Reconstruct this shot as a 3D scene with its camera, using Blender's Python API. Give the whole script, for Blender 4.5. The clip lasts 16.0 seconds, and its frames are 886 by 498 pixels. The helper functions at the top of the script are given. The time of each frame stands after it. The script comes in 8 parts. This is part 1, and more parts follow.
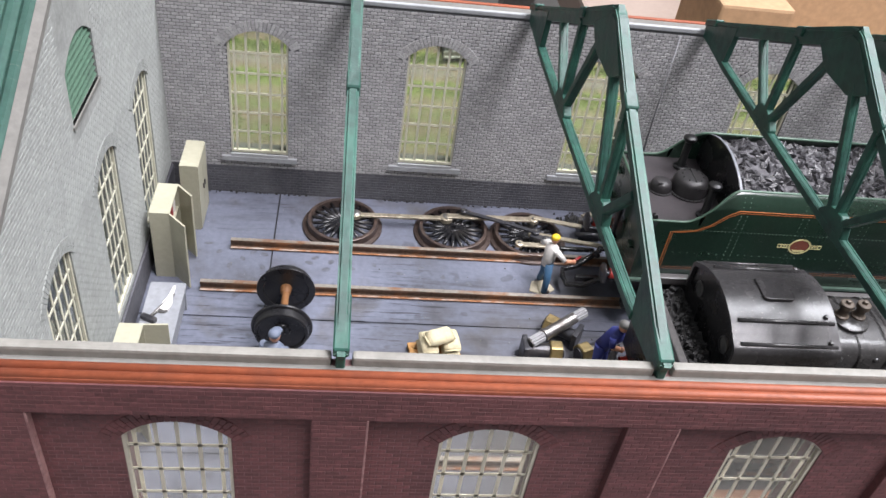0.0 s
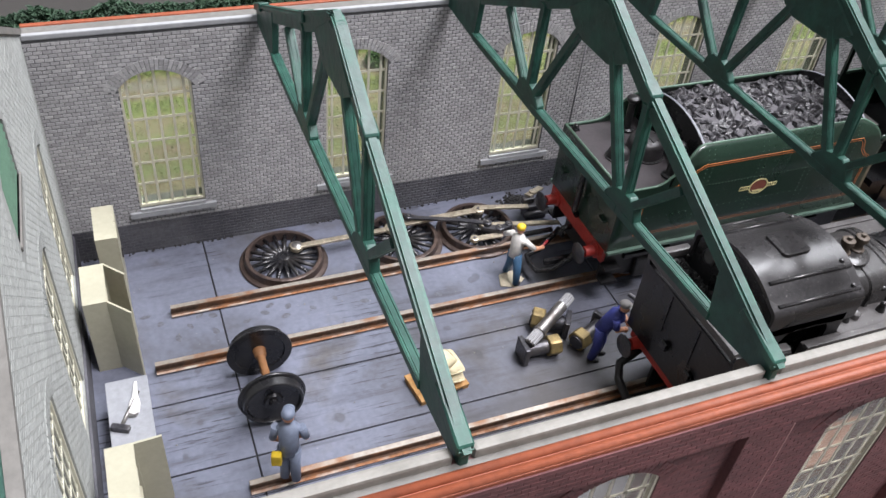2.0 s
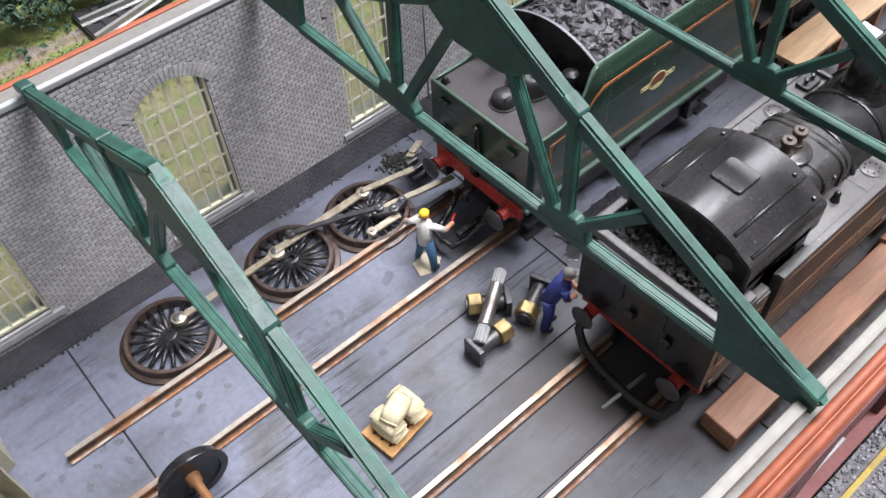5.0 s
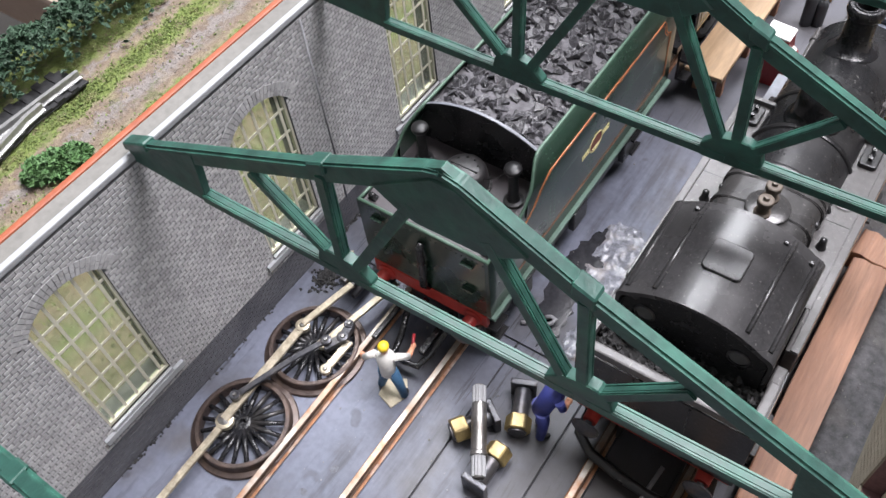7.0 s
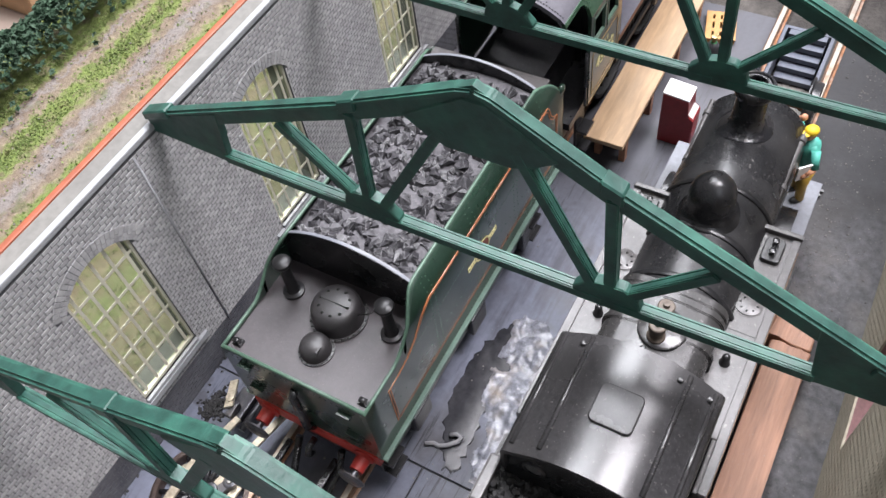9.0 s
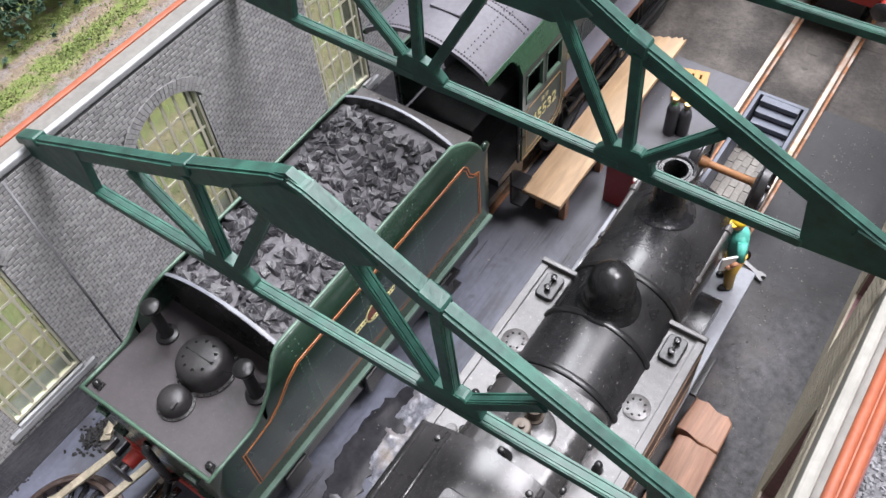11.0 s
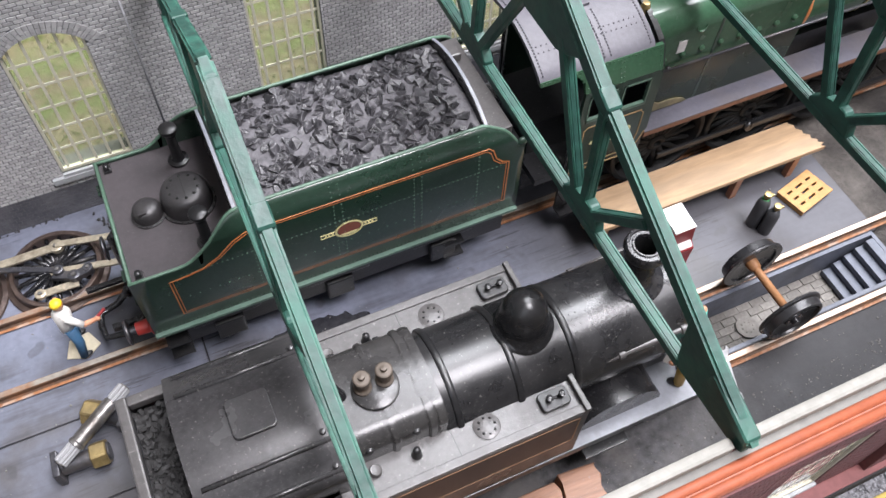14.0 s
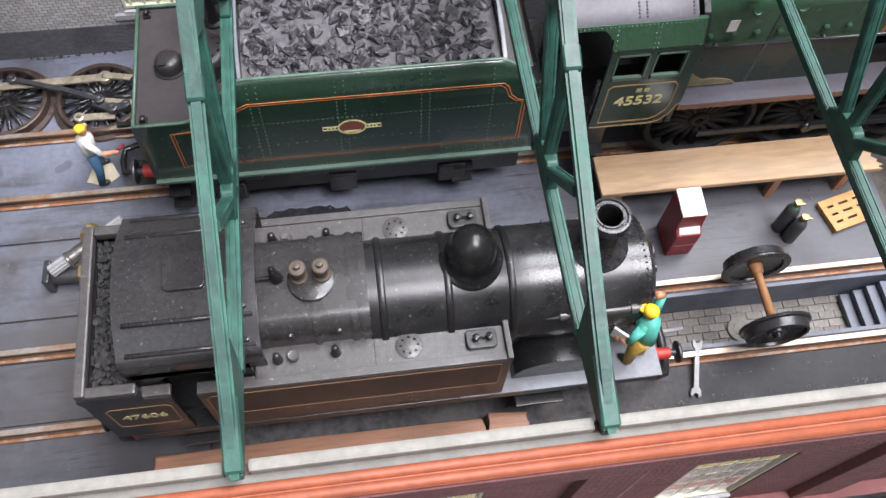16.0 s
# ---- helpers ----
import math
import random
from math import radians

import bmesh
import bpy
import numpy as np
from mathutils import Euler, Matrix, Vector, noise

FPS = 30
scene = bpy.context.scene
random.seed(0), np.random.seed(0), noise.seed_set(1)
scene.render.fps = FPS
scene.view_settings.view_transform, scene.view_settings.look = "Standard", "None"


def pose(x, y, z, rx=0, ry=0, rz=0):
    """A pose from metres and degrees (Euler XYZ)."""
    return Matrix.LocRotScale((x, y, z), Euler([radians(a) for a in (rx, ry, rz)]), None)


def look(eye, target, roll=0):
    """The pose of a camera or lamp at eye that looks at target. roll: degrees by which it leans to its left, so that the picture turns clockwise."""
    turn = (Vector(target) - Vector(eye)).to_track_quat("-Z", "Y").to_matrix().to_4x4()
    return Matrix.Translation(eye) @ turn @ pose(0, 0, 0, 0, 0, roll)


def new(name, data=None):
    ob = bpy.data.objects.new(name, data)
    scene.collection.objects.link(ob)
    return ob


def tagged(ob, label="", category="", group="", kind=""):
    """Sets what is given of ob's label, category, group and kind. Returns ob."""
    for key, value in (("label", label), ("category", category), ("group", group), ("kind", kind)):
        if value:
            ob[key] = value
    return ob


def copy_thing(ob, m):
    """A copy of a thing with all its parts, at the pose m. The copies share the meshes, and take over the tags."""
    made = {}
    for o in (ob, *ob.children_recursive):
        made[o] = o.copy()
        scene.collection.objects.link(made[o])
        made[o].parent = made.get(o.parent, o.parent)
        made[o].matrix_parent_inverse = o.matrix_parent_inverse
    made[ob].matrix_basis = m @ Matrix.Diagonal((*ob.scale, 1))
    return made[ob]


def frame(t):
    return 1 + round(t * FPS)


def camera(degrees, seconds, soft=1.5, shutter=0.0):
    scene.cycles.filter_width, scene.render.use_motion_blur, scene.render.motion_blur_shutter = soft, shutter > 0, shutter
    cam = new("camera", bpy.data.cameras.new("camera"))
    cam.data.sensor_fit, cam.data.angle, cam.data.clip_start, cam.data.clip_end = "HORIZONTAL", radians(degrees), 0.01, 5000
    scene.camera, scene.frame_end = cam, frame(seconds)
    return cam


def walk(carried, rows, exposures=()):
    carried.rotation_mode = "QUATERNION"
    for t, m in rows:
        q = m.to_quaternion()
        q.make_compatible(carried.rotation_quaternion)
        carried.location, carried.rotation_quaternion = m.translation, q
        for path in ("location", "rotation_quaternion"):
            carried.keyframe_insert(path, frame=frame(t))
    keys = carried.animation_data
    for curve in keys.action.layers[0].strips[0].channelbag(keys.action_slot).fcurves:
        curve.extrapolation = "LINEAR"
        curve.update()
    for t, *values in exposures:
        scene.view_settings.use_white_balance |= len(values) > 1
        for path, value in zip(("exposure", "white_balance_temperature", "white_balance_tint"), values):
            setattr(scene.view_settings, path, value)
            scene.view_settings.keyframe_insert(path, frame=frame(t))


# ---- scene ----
cam = camera(55.35, 16.0)
PATH = [
    (0, (34.35, -164.26, 155.20), (64.83, 20.51, 0.00), 8.96),
    (0.5, (25.57, -156.41, 153.90), (61.45, 23.98, 0.00), 8.21),
    (1, (16.70, -146.06, 152.86), (70.78, 27.83, 0.00), 8.66),
    (1.5, (12.68, -137.90, 150.71), (81.41, 22.18, 0.00), 8.72),
    (2, (3.83, -136.03, 152.71), (78.45, 22.30, 0.00), 6.61),
    (2.5, (-4.16, -125.58, 152.60), (72.04, 16.42, 0.00), 5.09),
    (3, (-10.89, -125.73, 150.35), (59.86, -1.26, 0.00), 3.93),
    (3.5, (0.21, -118.22, 159.76), (71.57, 0.24, 0.00), 3.74),
    (4, (11.42, -103.02, 154.46), (77.25, 0.60, 0.00), 1.61),
    (4.2, (15.19, -100.98, 159.91), (84.23, 4.73, 0.00), 0.01),
    (6.5, (24.50, -63.29, 158.12), (112.00, 15.09, 0.00), -5.83),
    (7, (37.11, -59.29, 161.12), (127.74, 18.15, 0.00), -7.64),
    (7.5, (42.37, -57.62, 162.13), (134.28, 19.24, 0.00), -8.74),
    (8, (51.97, -55.94, 161.62), (144.72, 17.85, 0.00), -9.51),
    (8.5, (60.70, -55.51, 163.96), (156.24, 17.26, 0.00), -9.88),
    (9, (70.23, -58.34, 162.16), (164.27, 11.84, 0.00), -9.96),
    (9.5, (78.67, -59.98, 160.30), (172.33, 7.36, 0.00), -9.24),
    (9.7, (81.00, -60.69, 160.30), (175.19, 5.98, 0.00), -8.75),
    (11.8, (104.91, -79.57, 158.63), (186.67, 3.85, 0.00), -4.52),
    (12, (107.93, -81.48, 158.23), (187.17, 4.75, 0.00), -4.35),
    (12.5, (116.45, -82.13, 161.45), (191.76, 9.37, 0.00), -3.13),
    (13, (119.38, -90.16, 163.77), (186.81, 5.24, 0.00), -1.42),
    (13.5, (122.76, -97.54, 164.65), (180.13, -0.01, 0.00), 0.85),
    (14, (125.21, -98.42, 166.52), (173.16, -2.01, 0.00), 2.56),
    (14.5, (132.63, -101.89, 167.02), (172.50, -8.99, 0.00), 4.65),
    (15, (139.07, -104.93, 168.19), (170.08, -15.16, 0.00), 5.23),
    (15.5, (143.75, -104.76, 169.57), (166.22, -17.31, 0.00), 4.42),
    (16, (149.86, -105.69, 169.49), (166.94, -21.81, 0.00), 4.55),
]
MM = 0.001
walk(cam, [(t, look(MM * Vector(eye), MM * Vector(target), roll)) for t, eye, target, roll in PATH],
     exposures=((0.0, -0.03), (0.6, -0.13), (2.4, -0.14), (3.6, 0.0), (6.5, 0.02), (8.0, 0.09), (13.8, 0.09), (15.0, 0.0), (16.0, -0.09)))

# ---- world, lights, exposure: a model layout on a table in a pale room ----
world = bpy.data.worlds.new("room_air")
scene.world = world
world.use_nodes = True
world.node_tree.nodes["Background"].inputs[0].default_value = (0.80, 0.86, 1.0, 1)
world.node_tree.nodes["Background"].inputs[1].default_value = 0.30


def area_lamp(name, eye, target, size, watts, colour, long=0.0):
    data = bpy.data.lights.new(name, "AREA")
    data.shape, data.size, data.energy, data.color = "RECTANGLE" if long else "DISK", long or size, watts, colour
    data.size_y = size
    ob = new(name, data)
    ob.matrix_world = look(eye, target)
    return ob


area_lamp("ceiling_lamp", (0.46, -0.42, 1.34), (0.11, -0.02, 0.02), 0.60, 33.0, (0.97, 0.94, 1.0))
area_lamp("ceiling_panel", (0.86, 0.29, 1.42), (0.86, -0.10, 0.02), 0.56, 50.0, (0.93, 0.94, 1.0), long=1.15)
# unseen fill lamp added at front left; no window stands there
area_lamp("window_daylight", (-0.55, -1.1, 1.25), (0.12, -0.02, 0.02), 1.1, 6.0, (0.86, 0.90, 1.0))

# ---- geometry helpers; all lengths below are millimetres ----
MATS = {}


def bm_new():
    return bmesh.new()


def box(bm, x0, x1, y0, y1, z0, z1, bevel=0.0, slot=0):
    vs = [bm.verts.new((x, y, z)) for x in (x0, x1) for y in (y0, y1) for z in (z0, z1)]
    fs = [bm.faces.new([vs[k] for k in q]) for q in ((0, 1, 3, 2), (4, 6, 7, 5), (0, 4, 5, 1), (2, 3, 7, 6), (0, 2, 6, 4), (1, 5, 7, 3))]
    for f in fs:
        f.material_index = slot
    if bevel:
        edges = list({e for f in fs for e in f.edges})
        r = bmesh.ops.bevel(bm, geom=edges, offset=bevel, segments=2, affect="EDGES", profile=0.6)
        for f in r["faces"]:
            f.material_index = slot
    return vs


def frame_of(d):
    d = Vector(d).normalized()
    a = Vector((0, 0, 1)) if abs(d.z) < 0.9 else Vector((1, 0, 0))
    u = d.cross(a).normalized()
    return d, u, d.cross(u)


def cyl(bm, p0, p1, r0, r1=None, seg=20, caps=True, slot=0, smooth=True):
    """A round bar from p0 to p1."""
    r1 = r0 if r1 is None else r1
    p0, p1 = Vector(p0), Vector(p1)
    d, u, v = frame_of(p1 - p0)
    ring = lambda p, r: [bm.verts.new(p + r * (math.cos(2 * math.pi * k / seg) * u + math.sin(2 * math.pi * k / seg) * v)) for k in range(seg)]
    a, b = ring(p0, r0), ring(p1, r1)
    for k in range(seg):
        f = bm.faces.new((a[k], b[k], b[(k + 1) % seg], a[(k + 1) % seg]))
        f.smooth, f.material_index = smooth, slot
    if caps:
        for f in (bm.faces.new(a), bm.faces.new(b[::-1])):
            f.material_index = slot


def lathe(bm, profile, origin=(0, 0, 0), axis=(0, 0, 1), seg=28, slot=0, smooth=True):
    """Turns (radius, height) pairs round an axis."""
    o = Vector(origin)
    d, u, v = frame_of(axis)
    rings = []
    for r, h in profile:
        if r < 1e-5:
            rings.append([bm.verts.new(o + h * d)])
        else:
            rings.append([bm.verts.new(o + h * d + r * (math.cos(2 * math.pi * k / seg) * u + math.sin(2 * math.pi * k / seg) * v)) for k in range(seg)])
    for a, b in zip(rings, rings[1:]):
        for k in range(seg):
            q = (k + 1) % seg
            if len(a) == 1 and len(b) == 1:
                continue
            vs = [a[0], b[q], b[k]] if len(a) == 1 else [a[k], a[q], b[0]] if len(b) == 1 else [a[k], a[q], b[q], b[k]]
            f = bm.faces.new(vs)
            f.smooth, f.material_index = smooth, slot
    # crisp arrises where the profile turns hard
    for p0, p1, p2, ring in zip(profile, profile[1:], profile[2:], rings[1:]):
        e, g = Vector(p1) - Vector(p0), Vector(p2) - Vector(p1)
        if len(ring) > 1 and e.length > 1e-6 and g.length > 1e-6 and e.angle(g) > 0.72:
            for k in range(seg):
                edge = bm.edges.get((ring[k], ring[(k + 1) % seg]))
                if edge:
                    edge.smooth = False


def prism(bm, outline, axis, a, b, slot=0, bevel=0.0, rounds=1):
    """A flat outline pushed along an axis from a to b. The outline gives the two other axes in order."""
    def at(p, q):
        u, v = p
        return {"x": (q, u, v), "y": (u, q, v), "z": (u, v, q)}[axis]
    lo, hi = [bm.verts.new(at(p, a)) for p in outline], [bm.verts.new(at(p, b)) for p in outline]
    fs = [bm.faces.new(lo), bm.faces.new(hi[::-1])]
    n = len(outline)
    fs += [bm.faces.new((lo[k], hi[k], hi[(k + 1) % n], lo[(k + 1) % n])) for k in range(n)]
    for f in fs:
        f.material_index = slot
    if bevel:
        r = bmesh.ops.bevel(bm, geom=list({e for f in fs for e in f.edges}), offset=bevel, segments=rounds, affect="EDGES")
        for f in r["faces"]:
            f.material_index = slot
    return fs


def tube(bm, pts, r, seg=10, slot=0):
    """A bent round bar through points."""
    pts = [Vector(p) for p in pts]
    rings = []
    for k, p in enumerate(pts):
        d, u, v = frame_of(pts[min(k + 1, len(pts) - 1)] - pts[max(k - 1, 0)])
        if rings:
            u = (last_u - last_u.dot(d) * d).normalized()
            v = d.cross(u)
        last_u = u
        rr = r[k] if isinstance(r, (list, tuple)) else r
        rings.append([bm.verts.new(p + rr * (math.cos(2 * math.pi * j / seg) * u + math.sin(2 * math.pi * j / seg) * v)) for j in range(seg)])
    for a, b in zip(rings, rings[1:]):
        for j in range(seg):
            f = bm.faces.new((a[j], a[(j + 1) % seg], b[(j + 1) % seg], b[j]))
            f.smooth, f.material_index = True, slot
    for f in (bm.faces.new(rings[0][::-1]), bm.faces.new(rings[-1])):
        f.material_index = slot


def blob(bm, c, radii, seg=14, slot=0, turn=None):
    """An ellipsoid."""
    m = Matrix.Translation(c) @ (turn or Matrix.Identity(4)) @ Matrix.Diagonal((*radii, 1))
    r = bmesh.ops.create_uvsphere(bm, u_segments=seg, v_segments=max(6, seg // 2 + 1), radius=1, matrix=m)
    for f in {f for v in r["verts"] for f in v.link_faces}:
        f.smooth, f.material_index = True, slot


def rounded_slab(bm, x0, x1, y0, y1, z0, z1, r, lip=0.2):
    """A flat plate with rounded corners and a soft upper edge."""
    ring = lambda e: [q for cx, cy, a in ((x1 - r, y1 - r, 0), (x0 + r, y1 - r, 90), (x0 + r, y0 + r, 180), (x1 - r, y0 + r, 270)) for q in arc(cx, cy, r - e, a, a + 90, 5)]
    rows = [[bm.verts.new((x, y, z)) for x, y in ring(e)] for e, z in ((0, z0), (0, z1 - lip), (lip * 0.3, z1 - lip * 0.3), (lip, z1))]
    n = len(rows[0])
    for a, b in zip(rows, rows[1:]):
        for k in range(n):
            bm.faces.new((a[k], a[(k + 1) % n], b[(k + 1) % n], b[k]))
    bm.faces.new(rows[-1])


def arc(cx, cy, r, a0, a1, n):
    return [(cx + r * math.cos(radians(a0 + (a1 - a0) * k / n)), cy + r * math.sin(radians(a0 + (a1 - a0) * k / n))) for k in range(n + 1)]


def mesh_from(bm, name, mats):
    bmesh.ops.recalc_face_normals(bm, faces=bm.faces)
    bmesh.ops.scale(bm, vec=(MM, MM, MM), verts=bm.verts)
    me = bpy.data.meshes.new(name)
    bm.to_mesh(me)
    bm.free()
    for m in mats if isinstance(mats, (list, tuple)) else [mats]:
        me.materials.append(m)
    return me


def part(name, bm, material, parent=None, label="", kind=""):
    """Links a bmesh as one mesh object under a thing or a part."""
    ob = new(name, mesh_from(bm, name, material))
    ob.parent = parent
    return tagged(ob, label=label, kind=kind)


def thing(name, x, y, z, label, category, group="", turn=0.0):
    """The empty at a thing's base, which parents its parts."""
    ob = new(name)
    ob.empty_display_size = 0.005
    ob.matrix_basis = pose(MM * x, MM * y, MM * z, 0, 0, turn)
    return tagged(ob, label, category, group)


def setting(name, bm, material, label, category="", kind="structure"):
    return tagged(part(name, bm, material), label, category or name.replace("_", " "), kind=kind)


def shade_auto(ob, degrees=35):
    for p in ob.data.polygons:
        p.use_smooth = True
    ob.data.set_sharp_from_angle(angle=radians(degrees))
    return ob


# ---- materials ----
def nodes_of(name):
    m = bpy.data.materials.new(name)
    m.use_nodes = True
    return m, m.node_tree.nodes, m.node_tree.links, m.node_tree.nodes["Principled BSDF"]


def noise_node(n, l, co, mm, detail=4.0, rough=0.55, stretch=(1, 1, 1)):
    mp = n.new("ShaderNodeMapping")
    mp.inputs["Scale"].default_value = stretch
    l.new(co, mp.inputs["Vector"])
    t = n.new("ShaderNodeTexNoise")
    t.inputs["Scale"].default_value, t.inputs["Detail"].default_value, t.inputs["Roughness"].default_value = 1000.0 / mm, detail, rough
    l.new(mp.outputs[0], t.inputs["Vector"])
    return t.outputs["Fac"]


def ramp(n, l, fac, stops):
    r = n.new("ShaderNodeValToRGB")
    e = r.color_ramp.elements
    while len(e) < len(stops):
        e.new(0.5)
    for k, (p, c) in enumerate(stops):
        e[k].position, e[k].color = p, (*c, 1) if len(c) == 3 else c
    l.new(fac, r.inputs["Fac"])
    return r.outputs["Color"]


def mix(n, l, kind, fac, a, b):
    m = n.new("ShaderNodeMix")
    m.data_type, m.blend_type = "RGBA", kind
    for sock, val in ((m.inputs[0], fac), (m.inputs[6], a), (m.inputs[7], b)):
        if isinstance(val, (int, float)):
            sock.default_value = val
        elif isinstance(val, tuple):
            sock.default_value = (*val, 1)
        else:
            l.new(val, sock)
    return m.outputs[2]


def surface(name, base, rough=0.5, metal=0.0, dirt=(0.03, 0.03, 0.03), amount=0.35, grain=1.2, patch=12.0, bump=0.12, spread=0.12, stretch=(1, 1, 1), coat=0.0, per_piece=0.0, flecks=0.0):
    """Paint, metal or wood with grain, larger patches of wear, and fine relief."""
    m, n, l, b = nodes_of(name)
    co = n.new("ShaderNodeTexCoord").outputs["Object"]
    fine, wide = noise_node(n, l, co, grain, 5, 0.6, stretch), noise_node(n, l, co, patch, 4, 0.55, stretch)
    light = tuple(min(1, c * (1 + spread) + 0.01 * spread) for c in base)
    dark = tuple(c * (1 - spread) for c in base)
    col = ramp(n, l, fine, [(0.3, dark), (0.7, light)])
    wear = ramp(n, l, wide, [(0.48, (0, 0, 0)), (0.72, (amount, amount, amount))])
    col = mix(n, l, "MIX", wear, col, dirt)
    if flecks:
        specks = noise_node(n, l, co, 0.62, 2, 0.5)
        col = mix(n, l, "MIX", ramp(n, l, specks, [(0.685, (0, 0, 0)), (0.72, (flecks,) * 3)]), col, (0.30, 0.29, 0.27))
        dust = noise_node(n, l, co, 0.34, 3, 0.6, (0.7, 1, 1))
        col = mix(n, l, "MIX", ramp(n, l, dust, [(0.58, (0, 0, 0)), (0.74, (0.45 * flecks,) * 3)]), col, (0.26, 0.25, 0.24))
    if per_piece:
        info = n.new("ShaderNodeObjectInfo")
        geo = n.new("ShaderNodeNewGeometry")
        add = n.new("ShaderNodeMath")
        add.operation = "ADD"
        l.new(info.outputs["Random"], add.inputs[0])
        l.new(geo.outputs["Random Per Island"], add.inputs[1])
        fr = n.new("ShaderNodeMath")
        fr.operation = "FRACT"
        l.new(add.outputs[0], fr.inputs[0])
        tint = ramp(n, l, fr.outputs[0], [(0.0, (1 - per_piece,) * 3), (1.0, (1 + per_piece,) * 3)])
        col = mix(n, l, "MULTIPLY", 1.0, col, tint)
    l.new(col, b.inputs["Base Color"])
    rr = n.new("ShaderNodeMapRange")
    rr.inputs["To Min"].default_value, rr.inputs["To Max"].default_value = max(0.05, rough - 0.14), min(1, rough + 0.16)
    l.new(wide, rr.inputs["Value"])
    l.new(rr.outputs[0], b.inputs["Roughness"])
    b.inputs["Metallic"].default_value = metal
    b.inputs["Coat Weight"].default_value, b.inputs["Coat Roughness"].default_value = coat, 0.14
    bp = n.new("ShaderNodeBump")
    bp.inputs["Strength"].default_value, bp.inputs["Distance"].default_value = bump, 0.0003
    l.new(fine, bp.inputs["Height"])
    l.new(bp.outputs[0], b.inputs["Normal"])
    MATS[name] = m
    return m


GREEN_STEEL = surface("truss_green", (0.015, 0.058, 0.045), 0.46, dirt=(0.030, 0.125, 0.090), amount=0.7, grain=2.4, patch=6, bump=0.45, spread=0.28)
def brushed_arris(m, width, amount, tone):
    """Paler paint dry-brushed over the arrises of a steel section."""
    n, l, b = m.node_tree.nodes, m.node_tree.links, m.node_tree.nodes["Principled BSDF"]
    under = b.inputs["Base Color"].links[0].from_socket
    bev, geo, dot = n.new("ShaderNodeBevel"), n.new("ShaderNodeNewGeometry"), n.new("ShaderNodeVectorMath")
    bev.samples, dot.operation = 4, "DOT_PRODUCT"
    bev.inputs["Radius"].default_value = MM * width
    l.new(bev.outputs[0], dot.inputs[0])
    l.new(geo.outputs["Normal"], dot.inputs[1])
    edge = ramp(n, l, dot.outputs["Value"], [(0.80, (amount,) * 3), (0.985, (0, 0, 0))])
    co = n.new("ShaderNodeTexCoord").outputs["Object"]
    rag = ramp(n, l, noise_node(n, l, co, 3.5, 4, 0.65), [(0.42, (0.0, 0.0, 0.0)), (0.62, (1, 1, 1))])
    l.new(mix(n, l, "MIX", mix(n, l, "MULTIPLY", 1.0, edge, rag), under, tone), b.inputs["Base Color"])


brushed_arris(GREEN_STEEL, 0.36, 0.55, (0.075, 0.26, 0.18))
RAIL_RUST = surface("rail_rust", (0.105, 0.064, 0.042), 0.75, dirt=(0.26, 0.11, 0.042), amount=0.9, grain=1.0, patch=9, bump=0.4, spread=0.35)
RAIL_STEEL = surface("rail_steel", (0.36, 0.325, 0.28), 0.40, 0.6, dirt=(0.27, 0.115, 0.045), amount=0.9, grain=1.2, patch=6, bump=0.2, spread=0.18)
RAIL_FOOT = surface("rail_foot_worn", (0.28, 0.12, 0.05), 0.5, dirt=(0.50, 0.46, 0.41), amount=0.95, grain=1.0, patch=5, bump=0.3, spread=0.3)
BRICK_GREY = surface("grey_brick", (0.385, 0.38, 0.38), 0.85, dirt=(0.31, 0.31, 0.32), amount=0.55, grain=0.9, patch=30, bump=0.35, spread=0.18, per_piece=0.16)
BRICK_PALE = surface("pale_limewashed_brick", (0.285, 0.298, 0.282), 0.95, dirt=(0.225, 0.237, 0.225), amount=0.55, grain=0.9, patch=25, bump=0.3, spread=0.14, per_piece=0.08)
BRICK_DARK = surface("sooty_brick", (0.10, 0.10, 0.112), 0.8, dirt=(0.04, 0.04, 0.05), amount=0.8, grain=1.2, patch=14, bump=0.3, spread=0.2, per_piece=0.05)
BRICK_RED = surface("dark_red_brick", (0.112, 0.038, 0.038), 0.7, dirt=(0.070, 0.027, 0.029), amount=0.7, grain=0.9, patch=18, bump=0.3, spread=0.22, per_piece=0.20)
WORN_BRICK = surface("worn_pink_arris", (0.30, 0.165, 0.155), 0.75, dirt=(0.12, 0.045, 0.045), amount=0.9, grain=1.0, patch=5, bump=0.4, spread=0.25)
BRICK_BUFF = surface("buff_inner_brick", (0.26, 0.232, 0.178), 0.9, dirt=(0.19, 0.165, 0.125), amount=0.6, grain=0.9, patch=20, bump=0.3, spread=0.15, per_piece=0.08)
MORTAR_GREY = surface("dark_mortar", (0.105, 0.105, 0.11), 0.9, grain=0.8, spread=0.2)
MORTAR_PALE = surface("pale_mortar", (0.285, 0.295, 0.28), 0.9, grain=0.8, spread=0.15)
MORTAR_RED = surface("red_mortar", (0.125, 0.062, 0.062), 0.9, grain=0.8, spread=0.2)
COPING = surface("orange_coping", (0.28, 0.073, 0.032), 0.55, dirt=(0.19, 0.056, 0.03), amount=0.65, grain=1.3, patch=7, bump=0.3, spread=0.16)
WALL_TOP = surface("grey_card", (0.165, 0.160, 0.146), 0.75, dirt=(0.125, 0.12, 0.11), amount=0.6, grain=1.5, patch=8, bump=0.3, spread=0.14)
